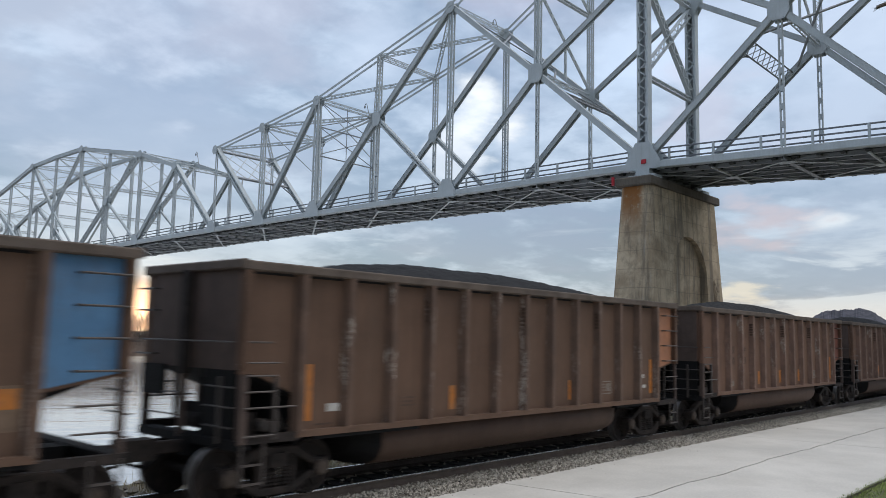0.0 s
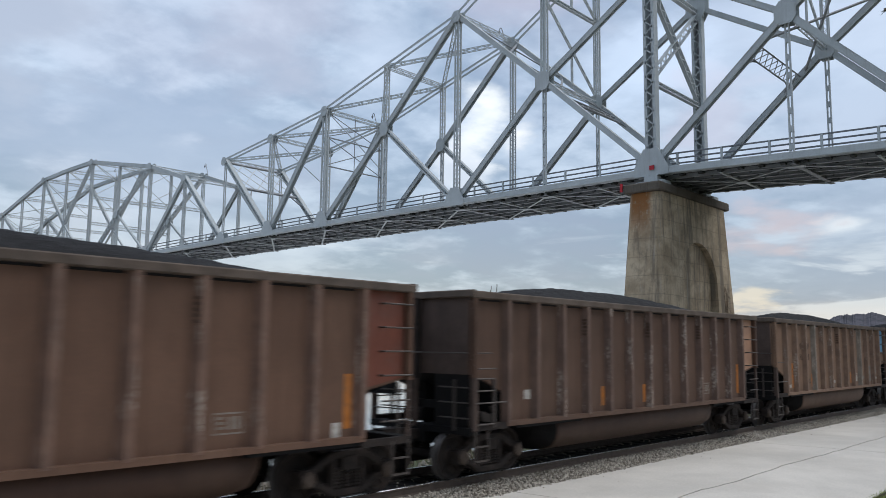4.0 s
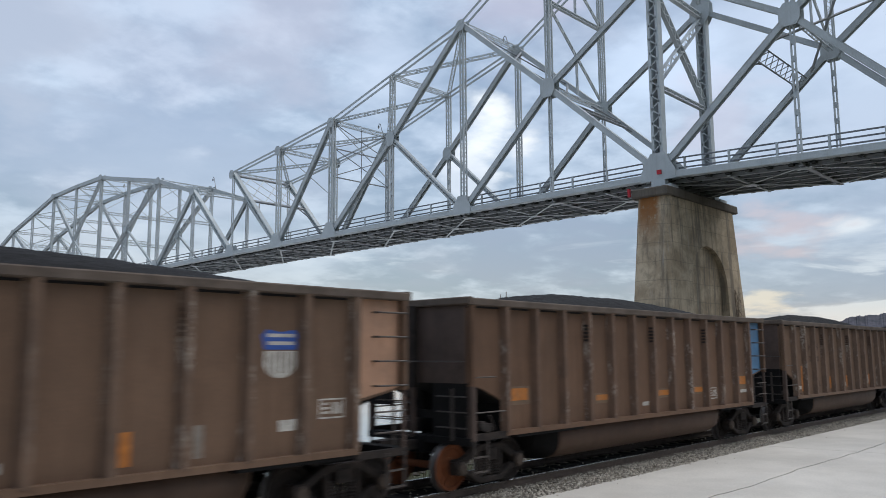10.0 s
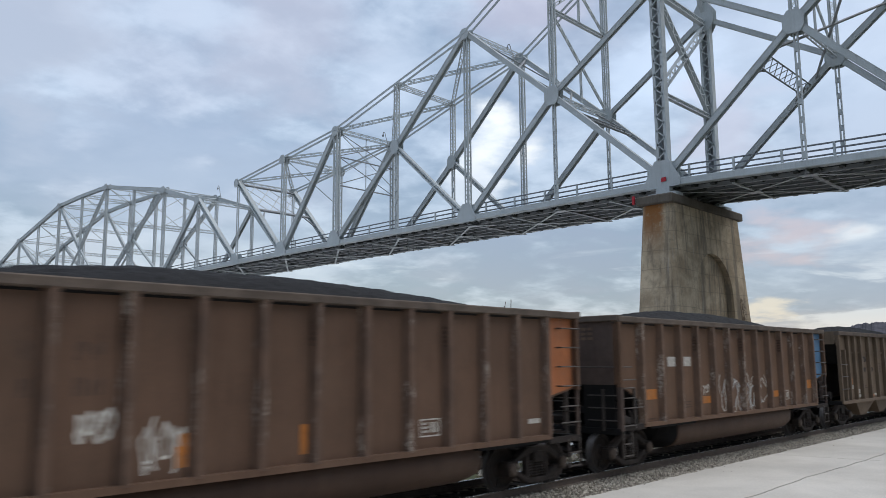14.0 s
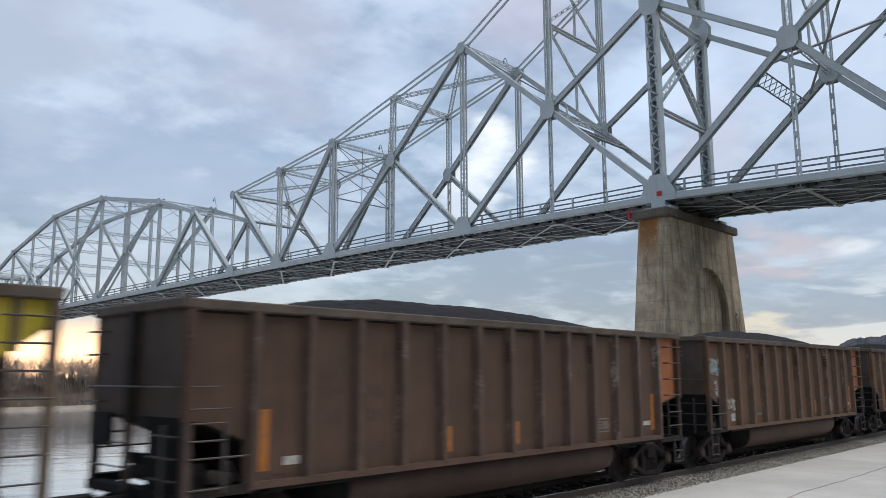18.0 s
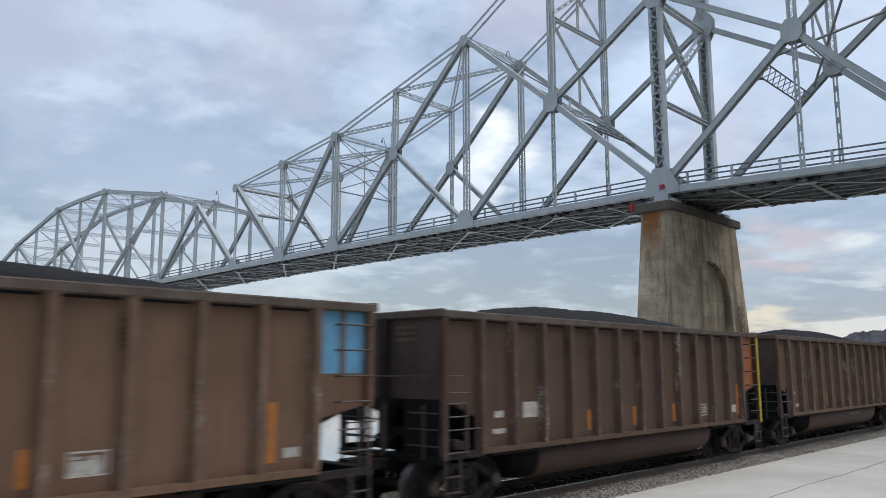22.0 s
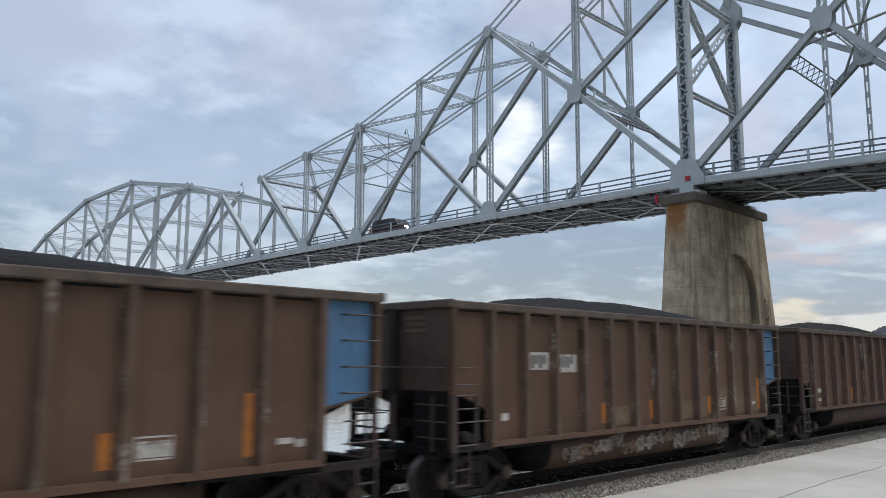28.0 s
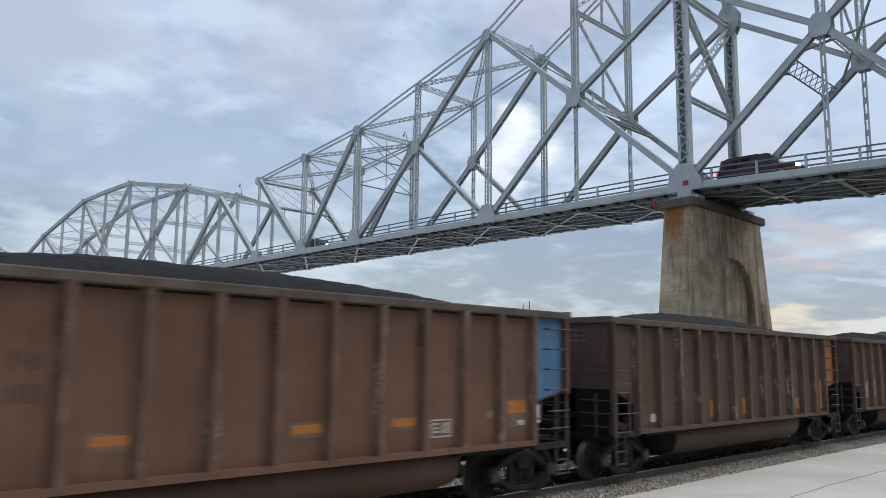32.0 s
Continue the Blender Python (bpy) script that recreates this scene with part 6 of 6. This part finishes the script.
def train():
    made = {}
    proto = gondola()
    for j, spec in CARS.items():
        if spec is None:
            made[j] = hopper()
            continue
        c = proto if not made else copy_thing(proto, pose(0, TRACK_Y, 0))
        made[j] = c
    rnd = random.Random(12)
    y = -WALL
    for j, spec in CARS.items():
        c = made[j]
        if spec is None:
            hopper_marks(c)
            continue
        body, panel, word, marks = spec
        f = rnd.uniform(0.95, 1.05)
        body = tuple(v * f for v in body)
        tagged(c, f"rust-brown steel coal gondola heaped with coal, {word} end panel")
        k = 0
        for o in c.children_recursive:
            n = o.name.split(".")[0]
            if n == "end_side_panel":
                o.color = (*panel, 1)
                tagged(o, f"{word} painted end panel")
            else:
                o.color = (*body, 1)
                # tub paint darkened for dirt and for the shade below the sill
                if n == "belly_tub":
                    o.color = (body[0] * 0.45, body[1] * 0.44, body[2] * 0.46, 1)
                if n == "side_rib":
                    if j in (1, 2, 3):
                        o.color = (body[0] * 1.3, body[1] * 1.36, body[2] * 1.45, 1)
                    if k in PALE_RIBS.get(j, ()):
                        o.color = (0.215, 0.178, 0.138, 1)
                        tagged(o, "pale grey replaced rib")
                    k += 1
        for m in marks:
            mark(c, *m)
        if j != 20:
            data_panel(c, {4: 9.56, 8: 9.50, 14: 9.64, 18: 10.50, 1: 10.62, 2: 10.60, 6: 12.70, 9: 9.62, 7: 10.58, 21: 10.55}.get(j, 10.54), 1.65 if j == 6 else 1.34, kind="w" if j in (4, 6, 7, 8, 9, 10, 14, 15, 18, 19, 21) else "g")
        # slotted vents on the flanks of three ribs
        for i in (3, 6, 9):
            if i in PALE_RIBS.get(j, ()):
                continue
            g = Geo()
            x = RIBS[i]
            for s in range(5):
                z = 2.95 + s * 0.085
                g.box(x - 0.108, x - 0.084, -CAR_W - 0.002, -WALL, z, z + 0.05)
            part("vent_louvre", g, VENT if j in (5, 7, 24) else FAINT, c, "dark slotted vent")
        if j in (1, 5, 9, 10, 13, 15, 18, 19, 20, 22):
            if j == 5:
                part("number_board", Geo().box(-0.008, 0.004, -0.82, -0.12, 3.12, 3.58), WHITE, c, "pale board with numbers")
            for i in range(3):
                for k in range(3):
                    part("board_mark", Geo().box(-0.012, 0.003, -0.74 + k * 0.2, -0.60 + k * 0.2, 3.44 - i * 0.12, 3.51 - i * 0.12), FAINT if j == 5 else MARK_M["p"], c)
        if j in NUMBERED:
            mat, xa, xb, za, zb = NUMBERED[j]
            for n, (x, z) in enumerate(((xa, za), (xb, za), (xa, zb), (xb, zb))):
                glyphs(c, x, z, 0.42, 0.23, 2, j * 7 + n, mat)
        if j % 2 == 0:
            small_rows(c, 1.5, 1.12, 0.46, 2, FAINT)
            small_rows(c, 3.5, 1.4, 0.40, 3, FAINT)
        if j in (4, 8, 14):
            # the coloured field is only the upper part of the panel
            px = RIBS[-1] + 0.09
            yy = -(WALL + 0.014)
            lower = part("lower_panel", Geo().slab([(px, 2.60), (px, 1.88), (CAR_L - 0.12, 2.07), (CAR_L - 0.12, 2.60)], yy - 0.004, yy), BODY, c)
            bar = part("panel_bar", Geo().box(px + 0.44, px + 0.54, yy - 0.01, yy, 2.60, TOP - 0.14), BODY, c)
            lower.color = bar.color = (*body, 1)
    # one wheelset has been standing and is bright with rust
    for o in made[7].children:
        if o.name.startswith("truck") and o.location.x < 5:
            for w in o.children:
                if w.name.startswith("wheelset") and w.location.x < 0:
                    w.data = w.data.copy()
                    w.data.materials[0] = RUST
                    tagged(w, "orange rusted wheelset")
    # cars without the low side ladder at the leading end
    for j in (4, 5, 6, 7, 8, 9, 14):
        for o in list(made[j].children):
            n = o.name.split(".")[0]
            if n in ("step_rung", "ladder_stile", "grab_iron"):
                p = o.data.vertices[0].co
                if p.x < 1 and (n == "ladder_stile" or min(abs(p.z - 1.54), abs(p.z - 2.22)) > 0.1):
                    bpy.data.objects.remove(o)
    c = made[6]
    # stencilled initials as plain strokes, and the car's number
    glyphs(c, 2.42, 2.65, 0.74, 0.36, 2, 15, STENCIL)
    lettering(c, "28", 2.42, 2.06, 0.50, STENCIL)
    lettering(c, "264", 3.30, 2.06, 0.50, STENCIL)
    bowl = [(11.64, 2.74), (12.23, 2.74)] + [(11.935 + 0.305 * math.cos(a * math.pi / 10), 2.56 - 0.24 * math.sin(a * math.pi / 10)) for a in range(11)]
    part("emblem", Geo().slab(bowl, y - .004, y), WHITE, c, "white shield emblem with a blue head")
    part("emblem_head", Geo().slab([(11.58, 2.98), (11.68, 3.07), (11.93, 3.03), (12.19, 3.07), (12.29, 2.98), (12.23, 2.76), (11.64, 2.76)], y - .004, y), BLUEMARK, c, "blue head of the emblem")
    for z in (2.95, 2.83):
        part("emblem_band", Geo().box(11.69, 12.18, y - .007, y - .004, z, z + 0.055), WHITE, c)
    for k in range(5):
        part("emblem_stripe", Geo().box(11.70 + k * 0.11, 11.735 + k * 0.11, y - .006, y - .004, 2.40, 2.72), MARK_M["g"], c)
    for j, args in ((9, (3.55, 1.70, 0.50, 0.42, 5, "w", 4)), (9, (4.42, 1.22, 0.66, 0.74, 6, "w", 5, 0.04)), (10, (5.65, 1.10, 3.5, 1.2, 7, "w", 8, 0.04)), (10, (5.9, 1.2, 3.0, 0.9, 77, "s", 9, 0.035)), (10, (4.58, 1.72, 0.46, 0.26, 78, "w", 3)),
                    (13, (0.24, 2.62, 0.78, 0.50, 8, "c", 5)), (13, (0.24, 2.66, 0.80, 0.48, 18, "s", 6)), (13, (1.34, 1.58, 0.74, 0.42, 9, "w", 6)), (13, (0.66, 1.98, 0.16, 0.64, 10, "s", 1, 0.06)),
                    (23, (1.4, 1.5, 0.9, 0.8, 21, "w", 4))):
        scrawl(made[j], *args)
    for k in range(13):
        x = 3.5 + 0.58 * k
        scrawl(made[19], x, 0.50 + 0.07 * ((k * 5) % 4), 0.62, 0.34, 31 + k * 5, ("g", "p", "g")[k % 3], 4, 0.035 + 0.012 * (k % 3), -1.365)
    for x, z, w in ((3.0, 1.22, 0.26), (5.9, 1.22, 0.18), (3.05, 1.42, 0.16)):
        mark(made[19], "g", x, z, w, 0.03)
    scrawl(made[16], 7.7, 0.80, 1.2, 0.12, 41, "g", 2, 0.03, -1.365)
    for x in (2.34, 3.30):
        glyphs(made[19], x + 0.08, 2.52, 0.52, 0.26, 2, 90 + int(x), STENCIL, y - 0.004)
    part("yellow_mark", Geo().box(14.44, 14.545, -CAR_W - 0.04, -CAR_W - 0.006, 1.0, 3.62), YELLOW, made[15], "yellow painted corner")
    return made


TRAIN = train()


# ---------------------------------------------------------------- cars on the bridge
def road_car(name, label, paint, length, width, height, wagon):
    c = thing(name, (0, 0, 0), label, "car", "cars on the bridge")
    L, W, H = length / 2, width / 2, height
    body = material(name + "_paint", paint, 0.3, 0.2, 0.06, 1.5, 60, 0.01)
    belt = H * 0.56
    lower = [(-L, 0.42), (-L + 0.05, 0.30), (L - 0.1, 0.28), (L, 0.45), (L - 0.03, belt * 0.84), (L - 0.22, belt * 0.93), (L * 0.42 + (L * 0.16 if wagon else 0.0), belt), (-L + 0.06, belt), (-L, belt * 0.9)]
    rings = []
    for y, f in ((-W, 0.97), (-W * 0.93, 1.0), (W * 0.93, 1.0), (W, 0.97)):
        rings.append([(x * f, y, z if abs(y) < W else 0.42 + (z - 0.42) * 0.95) for x, z in lower])
    smooth_body = part("body", Geo().loops(rings), body, c)
    back = -L + (0.12 if wagon else 0.95)
    fore = L * 0.16 if wagon else 0.0
    cab = [(back, belt - 0.02), (back + (0.14 if wagon else 0.6), H - 0.04), (back + 0.5 + (0 if wagon else .4), H), (L * 0.06 + fore, H), (L * 0.16 + fore, H - 0.05), (L * 0.44 + fore, belt - 0.02)]
    part("cabin", Geo().loops([[(x, y * f, z) for x, z in cab for f in ((1.0 - 0.16 * (z - belt) / (H - belt)),)] for y in (-W * 0.95, W * 0.95)]), body, c)
    win0, win1 = back + (0.22 if wagon else 0.75), L * 0.33 + fore
    n = 3 if wagon else 2
    for s in (-1, 1):
        for i in range(n):
            a, b = win0 + (win1 - win0) * i / n + 0.05, win0 + (win1 - win0) * (i + 1) / n - 0.05
            zt = H - 0.13
            if i == n - 1:
                pts = [(a, belt + 0.05), (b, belt + 0.05), (b - 0.32, zt), (a, zt)]
            else:
                pts = [(a, belt + 0.05), (b, belt + 0.05), (b, zt), (a + (0.1 if i == 0 else 0), zt)]
            g = Geo().loops([[(x, s * (W * 0.95 * (1 - 0.16 * (z - belt) / (H - belt)) + d), z) for x, z in pts] for d in (-0.02, 0.012)])
            part("side_window", g, GLASS, c)
        part("door_seam", Geo().box(L * 0.02, L * 0.02 + 0.02, s * W - 0.01, s * W + 0.004, 0.45, belt - 0.03).box(-L * 0.4, -L * 0.4 + 0.02, s * W - 0.01, s * W + 0.004, 0.45, belt - 0.03), TYRE, c)
        part("door_mirror", Geo().box(L * 0.28, L * 0.28 + 0.12, min(s * W, s * (W + 0.2)), max(s * W, s * (W + 0.2)), belt - 0.02, belt + 0.14), body, c)
        part("headlight", Geo().box(L - 0.28, L + 0.02, min(s * W * 0.60, s * W * 0.985), max(s * W * 0.60, s * W * 0.985), belt * 0.62, belt * 0.84), LAMP, c, "lit headlight")
        part("tail_light", Geo().box(-L - 0.01, -L + 0.10, min(s * W * 0.78, s * W * 0.99), max(s * W * 0.78, s * W * 0.99), belt * 0.72, belt * 1.05), TAIL, c, "lit red tail light")
        if wagon:
            part("roof_rack", Geo().beam((back + 0.5, s * W * 0.68, H + 0.05), (L * 0.02, s * W * 0.68, H + 0.05), 0.05, 0.05, (0, 0, 1)).box(back + 0.5, back + 0.58, s * W * 0.68 - 0.03, s * W * 0.68 + 0.03, H - 0.03, H + 0.05).box(-0.1, -0.02, s * W * 0.68 - 0.03, s * W * 0.68 + 0.03, H - 0.03, H + 0.05), TYRE, c)
        for x in (-L * 0.60, L * 0.62):
            w = part("wheel", Geo().lathe([(s * -0.11, 0.2), (s * -0.12, 0.33), (s * -0.08, 0.37), (s * 0.08, 0.37), (s * 0.12, 0.33), (s * 0.12, 0.25), (s * 0.06, 0.22)], "y", 20), TYRE, c, "", (x, s * (W - 0.10), 0.37))
            g = Geo().lathe([(s * 0.05, 0.24), (s * 0.10, 0.22), (s * 0.10, 0.05)], "y", 16)
            for i in range(5):
                a = i * math.tau / 5
                g.beam((0, s * 0.105, 0), (0.22 * math.cos(a), s * 0.105, 0.22 * math.sin(a)), 0.06, 0.02, (0, 1, 0))
            part("rim", g, CHROME, w)
            part("wheel_arch", Geo().loops([[(x + r * math.cos(i * math.pi / 10), yy, 0.37 + r * math.sin(i * math.pi / 10)) for i in range(11)] for r, yy in ((0.46, s * (W + 0.008)), (0.40, s * (W + 0.008)), (0.40, s * (W - 0.2)), (0.46, s * (W - 0.2)))], False), TYRE, c)
    part("windscreen", Geo().loops([[(x + d, y, z + d) for x, z, y in ((L * 0.42 + fore, belt + 0.02, -W * 0.84), (L * 0.42 + fore, belt + 0.02, W * 0.84), (L * 0.17 + fore, H - 0.08, W * 0.74), (L * 0.17 + fore, H - 0.08, -W * 0.74))] for d in (-0.02, 0.012)]), GLASS, c)
    part("bumper", Geo().box(-L - 0.03, -L + 0.2, -W * 0.95, W * 0.95, 0.36, 0.55), body, c)
    part("grille", Geo().box(L - 0.04, L + 0.012, -W * 0.5, W * 0.5, 0.52, 0.78), TYRE, c)
    return c


LAMP, TAIL = glowing("headlight_glow", (1.0, 0.86, 0.7), 14.0), glowing("tail_light_glow", (1.0, 0.06, 0.04), 1.2)
SUV = road_car("family_suv", "dark maroon full-size suv with lit headlights driving over the bridge", (0.085, 0.030, 0.034), 5.35, 2.0, 1.88, True)
SEDAN = road_car("compact_car", "dark grey car with lit headlights on the bridge deck", (0.06, 0.062, 0.068), 4.6, 1.8, 1.5, False)


# ---------------------------------------------------------------- far bank and small growth
def bare_tree(seed, height, label):
    rnd = random.Random(seed)
    t = thing("bare_tree", (0, 0, 0), label, "tree", "bare trees on the far bank")
    trunk, twigs = Geo(), Geo()

    def limb(p, way, length, r, depth):
        q = p + way * length
        n = 5 if depth < 2 else 3
        u = way.orthogonal().normalized()
        v = way.cross(u)
        ring = lambda c, rr: [c + (u * math.cos(i * math.tau / n) + v * math.sin(i * math.tau / n)) * rr for i in range(n)]
        (trunk if depth < 2 else twigs).loops([ring(p, r), ring(q, r * 0.55)], False)
        if depth == 4:
            return
        for i in range((5, 4, 4, 4)[depth]):
            f = rnd.uniform(0.35, 1.0)
            a, s = rnd.random() * 6.28, rnd.uniform(0.35, 0.85)
            w = (way * math.cos(s) + (u * math.cos(a) + v * math.sin(a)) * math.sin(s) + Vector((0, 0, 0.15))).normalized()
            limb(p.lerp(q, f), w, length * rnd.uniform(0.42, 0.66), r * 0.45, depth + 1)

    for s in range(3):
        lean = Vector((rnd.uniform(-0.25, 0.25), rnd.uniform(-0.25, 0.25), 1)).normalized()
        limb(Vector((rnd.uniform(-.6, .6), rnd.uniform(-.6, .6), -0.3)), lean, height * rnd.uniform(0.45, 0.62), height * 0.014, 0)
    part("trunk", trunk, BARK, t)
    part("crown", twigs, TWIG, t, "leafless twigs")
    return t


def far_bank():
    rnd = random.Random(17)
    protos = [bare_tree(40 + i, h, "leafless brown tree on the far river bank") for i, h in enumerate((11.0, 9.2, 11.8, 8.2))]
    spots = []
    for i in range(150):
        x = 14 + 136 * (i / 150) + rnd.uniform(-1, 1)
        y = 188 + rnd.random() ** 1.5 * 16
        spots.append((x, y, ground_height(x, y)))
    for i, (x, y, z) in enumerate(spots):
        if i < 4:
            protos[i].matrix_basis = pose(x, y, z, 0, 0, rnd.uniform(0, 360))
        else:
            copy_thing(protos[i % 4], pose(x, y, z, 0, 0, rnd.uniform(0, 360)))
    g = Geo()
    for i in range(46000):
        x, y = rnd.uniform(-10, 175), 186.5 + rnd.random() ** 1.4 * 24
        z = ground_height(x, y) - 0.1
        h, l = rnd.uniform(0.8, 3.2) + 5.2 * rnd.random() * min(1, (y - 186.5) / 6) * (0.75 + 0.5 * noise.noise((x * 0.12, 3, 1))), rnd.uniform(-1.7, 1.7)
        g.add([(x, y, z), (x + 0.36, y, z), (x + l, y + rnd.uniform(-.4, .4), z + h)], [(0, 1, 2)])
    tagged(new("brush", g.mesh("brush", BRUSH)), "low brown winter brush along the far bank", "brush", kind="stuff")


far_bank()


def far_beach():
    """A pale strip of sand along the far waterline."""
    g = Geo()
    xs = [-40 + 2.5 * i for i in range(110)]
    for x in xs:
        for y in (181.5, 184.5, 188.0 + 1.2 * noise.noise((x * 0.07, 5, 2))):
            g.v.append((x, y, ground_height(x, y) + 0.06))
    g.f = [(3 * i + j, 3 * i + 3 + j, 3 * i + 4 + j, 3 * i + 1 + j) for i in range(len(xs) - 1) for j in range(2)]
    tagged(new("beach", g.mesh("beach", SAND)), "pale sand strip along the far river bank", "beach", kind="structure")


SAND = material("damp_river_sand", (0.36, 0.31, 0.25), 0.9, 0, 0.2, 0.4, 8, 0.1)
far_beach()


def sapling(x, y, height, seed):
    """Thin leafless stems that stand on the bank behind the track."""
    rnd = random.Random(seed)
    t = thing("sapling", (x, y, ground_height(x, y)), "thin leafless sapling on the river bank behind the track", "sapling", "bank saplings")
    for i in range(3):
        g = Geo()
        p = Vector((rnd.uniform(-.3, .3), rnd.uniform(-.3, .3), -0.1))
        h = height * rnd.uniform(0.9, 1.0)
        way = Vector((rnd.uniform(-.08, .08), rnd.uniform(-.05, .05), 1))
        g.rod(p, p + way * h * 0.6, 0.022, 5).rod(p + way * h * 0.6, p + way * h + Vector((rnd.uniform(-.2, .2), 0, 0)), 0.012, 4)
        for k in range(4):
            q = p + way * h * rnd.uniform(0.6, 0.97)
            g.rod(q, q + Vector((rnd.uniform(-.35, .35), rnd.uniform(-.2, .2), rnd.uniform(.2, .5))), 0.008, 4)
        part("stem", g, BARK, t)


def on_ray(az, el, y):
    """The point over the line y that lies that way from the street corner."""
    d = y / math.sin(radians(az))
    return d * math.cos(radians(az)), y, EYE[2] + d * math.tan(radians(el))


for az, el, seed in ((39.8, 5.05, 2), (40.7, 4.35, 5)):
    x, y, z = on_ray(az, el, 15.2)
    sapling(x, y, z - ground_height(x, y), seed)


def vine():
    """A dead creeper that clings to the pier's downstream edge."""
    rnd = random.Random(8)
    v = thing("dead_vine", (NEAR_X + TRUSS_W / 2 + 4.1, TOWER_Y - 1.2, 4.0), "tangled leafless brown vine clinging to the concrete pier", "vine")
    g = Geo()
    for i in range(24):
        p = Vector((rnd.uniform(-0.2, 0.36), rnd.uniform(-0.45, -0.1), rnd.uniform(-2.0, 1.6)))
        for k in range(7):
            q = p + Vector((rnd.uniform(-0.13, 0.15), rnd.uniform(-0.12, 0.1), rnd.uniform(0.15, 0.75)))
            if q.z > 3.2:
                break
            q.x = max(-0.5, q.x) - 0.085 * (q.z - p.z)
            q.y = min(-0.05, q.y)
            g.rod(p, q, 0.017 - 0.0015 * k, 4)
            if rnd.random() < 0.6:
                g.rod(q, q + Vector((rnd.uniform(-0.3, 0.4), rnd.uniform(-0.35, 0.0), rnd.uniform(-0.5, 0.3))), 0.011, 3)
            p = q
    tagged(part("tangle", g, VINE, v), kind="stuff")


vine()


def conifer(x, y, height, tip):
    """A street-side evergreen; the end of one limb hangs over the street."""
    rnd = random.Random(23)
    base = ground_height(x, y)
    t = thing("conifer", (x, y, base), "dark green conifer beside the street", "tree")
    part("trunk", Geo().loops([[(r * math.cos(i * math.tau / 9), r * math.sin(i * math.tau / 9), z) for i in range(9)] for z, r in ((-0.1, 0.19), (1.0, 0.15), (height * 0.6, 0.09), (height, 0.02))]), BARK, t)
    wood, leaf = Geo(), Geo()
    ends = [Vector(tip) - Vector((x, y, base))]
    for i in range(46):
        z = 1.6 + (height - 2.0) * i / 46
        a = radians(rnd.uniform(-165, -20))
        r = (height - z) * rnd.uniform(0.26, 0.34) + 0.25
        ends.append(Vector((r * math.cos(a), r * math.sin(a), z - 0.18 * r)))
    for e in ends:
        root = Vector((0, 0, e.z + 0.2 * Vector((e.x, e.y)).length))
        wood.rod(root, e, 0.018, 5)
        way = (e - root).normalized()
        n = int((e - root).length * 190)
        for k in range(n):
            p = root.lerp(e, 0.2 + 0.8 * rnd.random())
            out = Vector((rnd.uniform(-1, 1), rnd.uniform(-1, 1), rnd.uniform(-0.8, 0.7))).normalized()
            q = p + (out * 0.8 + way * 0.6).normalized() * rnd.uniform(0.03, 0.10)
            s = way.cross(out).normalized() * 0.006
            leaf.add([p - s, p + s, q], [(0, 1, 2)])
    tagged(part("limbs", wood, BARK, t), kind="stuff")
    tagged(part("needles", leaf, NEEDLES, t), kind="stuff")


conifer(8.1, -1.1, 9.0, (7.80, 1.70, 5.79))


# ---------------------------------------------------------------- everything that moves
RUN = [(0.0, 0.0), (6.0, 65.66), (9.0, 98.46), (13.0, 142.09), (19.0, 207.81), (21.0, 229.70), (23.0, 251.50), (25.0, 273.17), (28.0, 306.19), (29.0, 316.82), (30.0, 327.79), (31.0, 338.62), (32.0, 349.69)]


def motions():
    for j, c in TRAIN.items():
        walk(c, [(t, pose(6.83 + PITCH * j - s, TRACK_Y, 0)) for t, s in RUN])
    # wheels roll on the rails; all turn alike, so wheels at the same place of a car share their keys
    keyed = {}
    frames = [i / FPS for i in range(int(32 * FPS) + 1)]
    gone = np.interp(frames, [t for t, s in RUN], [s for t, s in RUN])
    for c in TRAIN.values():
        for o in c.children_recursive:
            if o.name.split(".")[0] != "wheelset":
                continue
            spot = round(o.location.x, 2)
            if spot not in keyed:
                turn = np.degrees(gone / 0.457)
                walk(o, [(t, pose(*o.location, 0, -a, 0)) for t, a in zip(frames, turn)])
                keyed[spot] = o.animation_data
            else:
                o.rotation_mode = "QUATERNION"
                o.animation_data_create()
                o.animation_data.action = keyed[spot].action
                o.animation_data.action_slot = keyed[spot].action_slot
    lane = NEAR_X + 2.25

    def drive(car, rows):
        walk(car, [(t, pose(lane, y, CHORD_Z + 0.06 + chord_z(y - TOWER_Y), 0, 0, -90)) for t, y in rows])
        for o in car.children:
            if o.name.split(".")[0] == "wheel":
                times = [t for t, y in rows]
                ys = [y for t, y in rows]
                steps = [i / FPS for i in range(int(32 * FPS) + 1)]
                run = ys[0] - np.interp(steps, times, ys)
                walk(o, [(t, pose(*o.location, 0, math.degrees(r / 0.37), 0)) for t, r in zip(steps, run)])

    drive(SUV, [(0, 268), (10, 214), (20, 141), (22.5, 117.5), (25.4, 86.5), (27.6, 62.2), (28.5, 52.5), (29.5, 42.8), (30.3, 35.4), (31.0, 29.6), (31.5, 25.1), (32.0, 20.9)])
    drive(SEDAN, [(0, 274), (24, 186), (29.9, 102), (31.0, 85.5), (31.5, 77.7), (32.0, 69.8)])


motions()
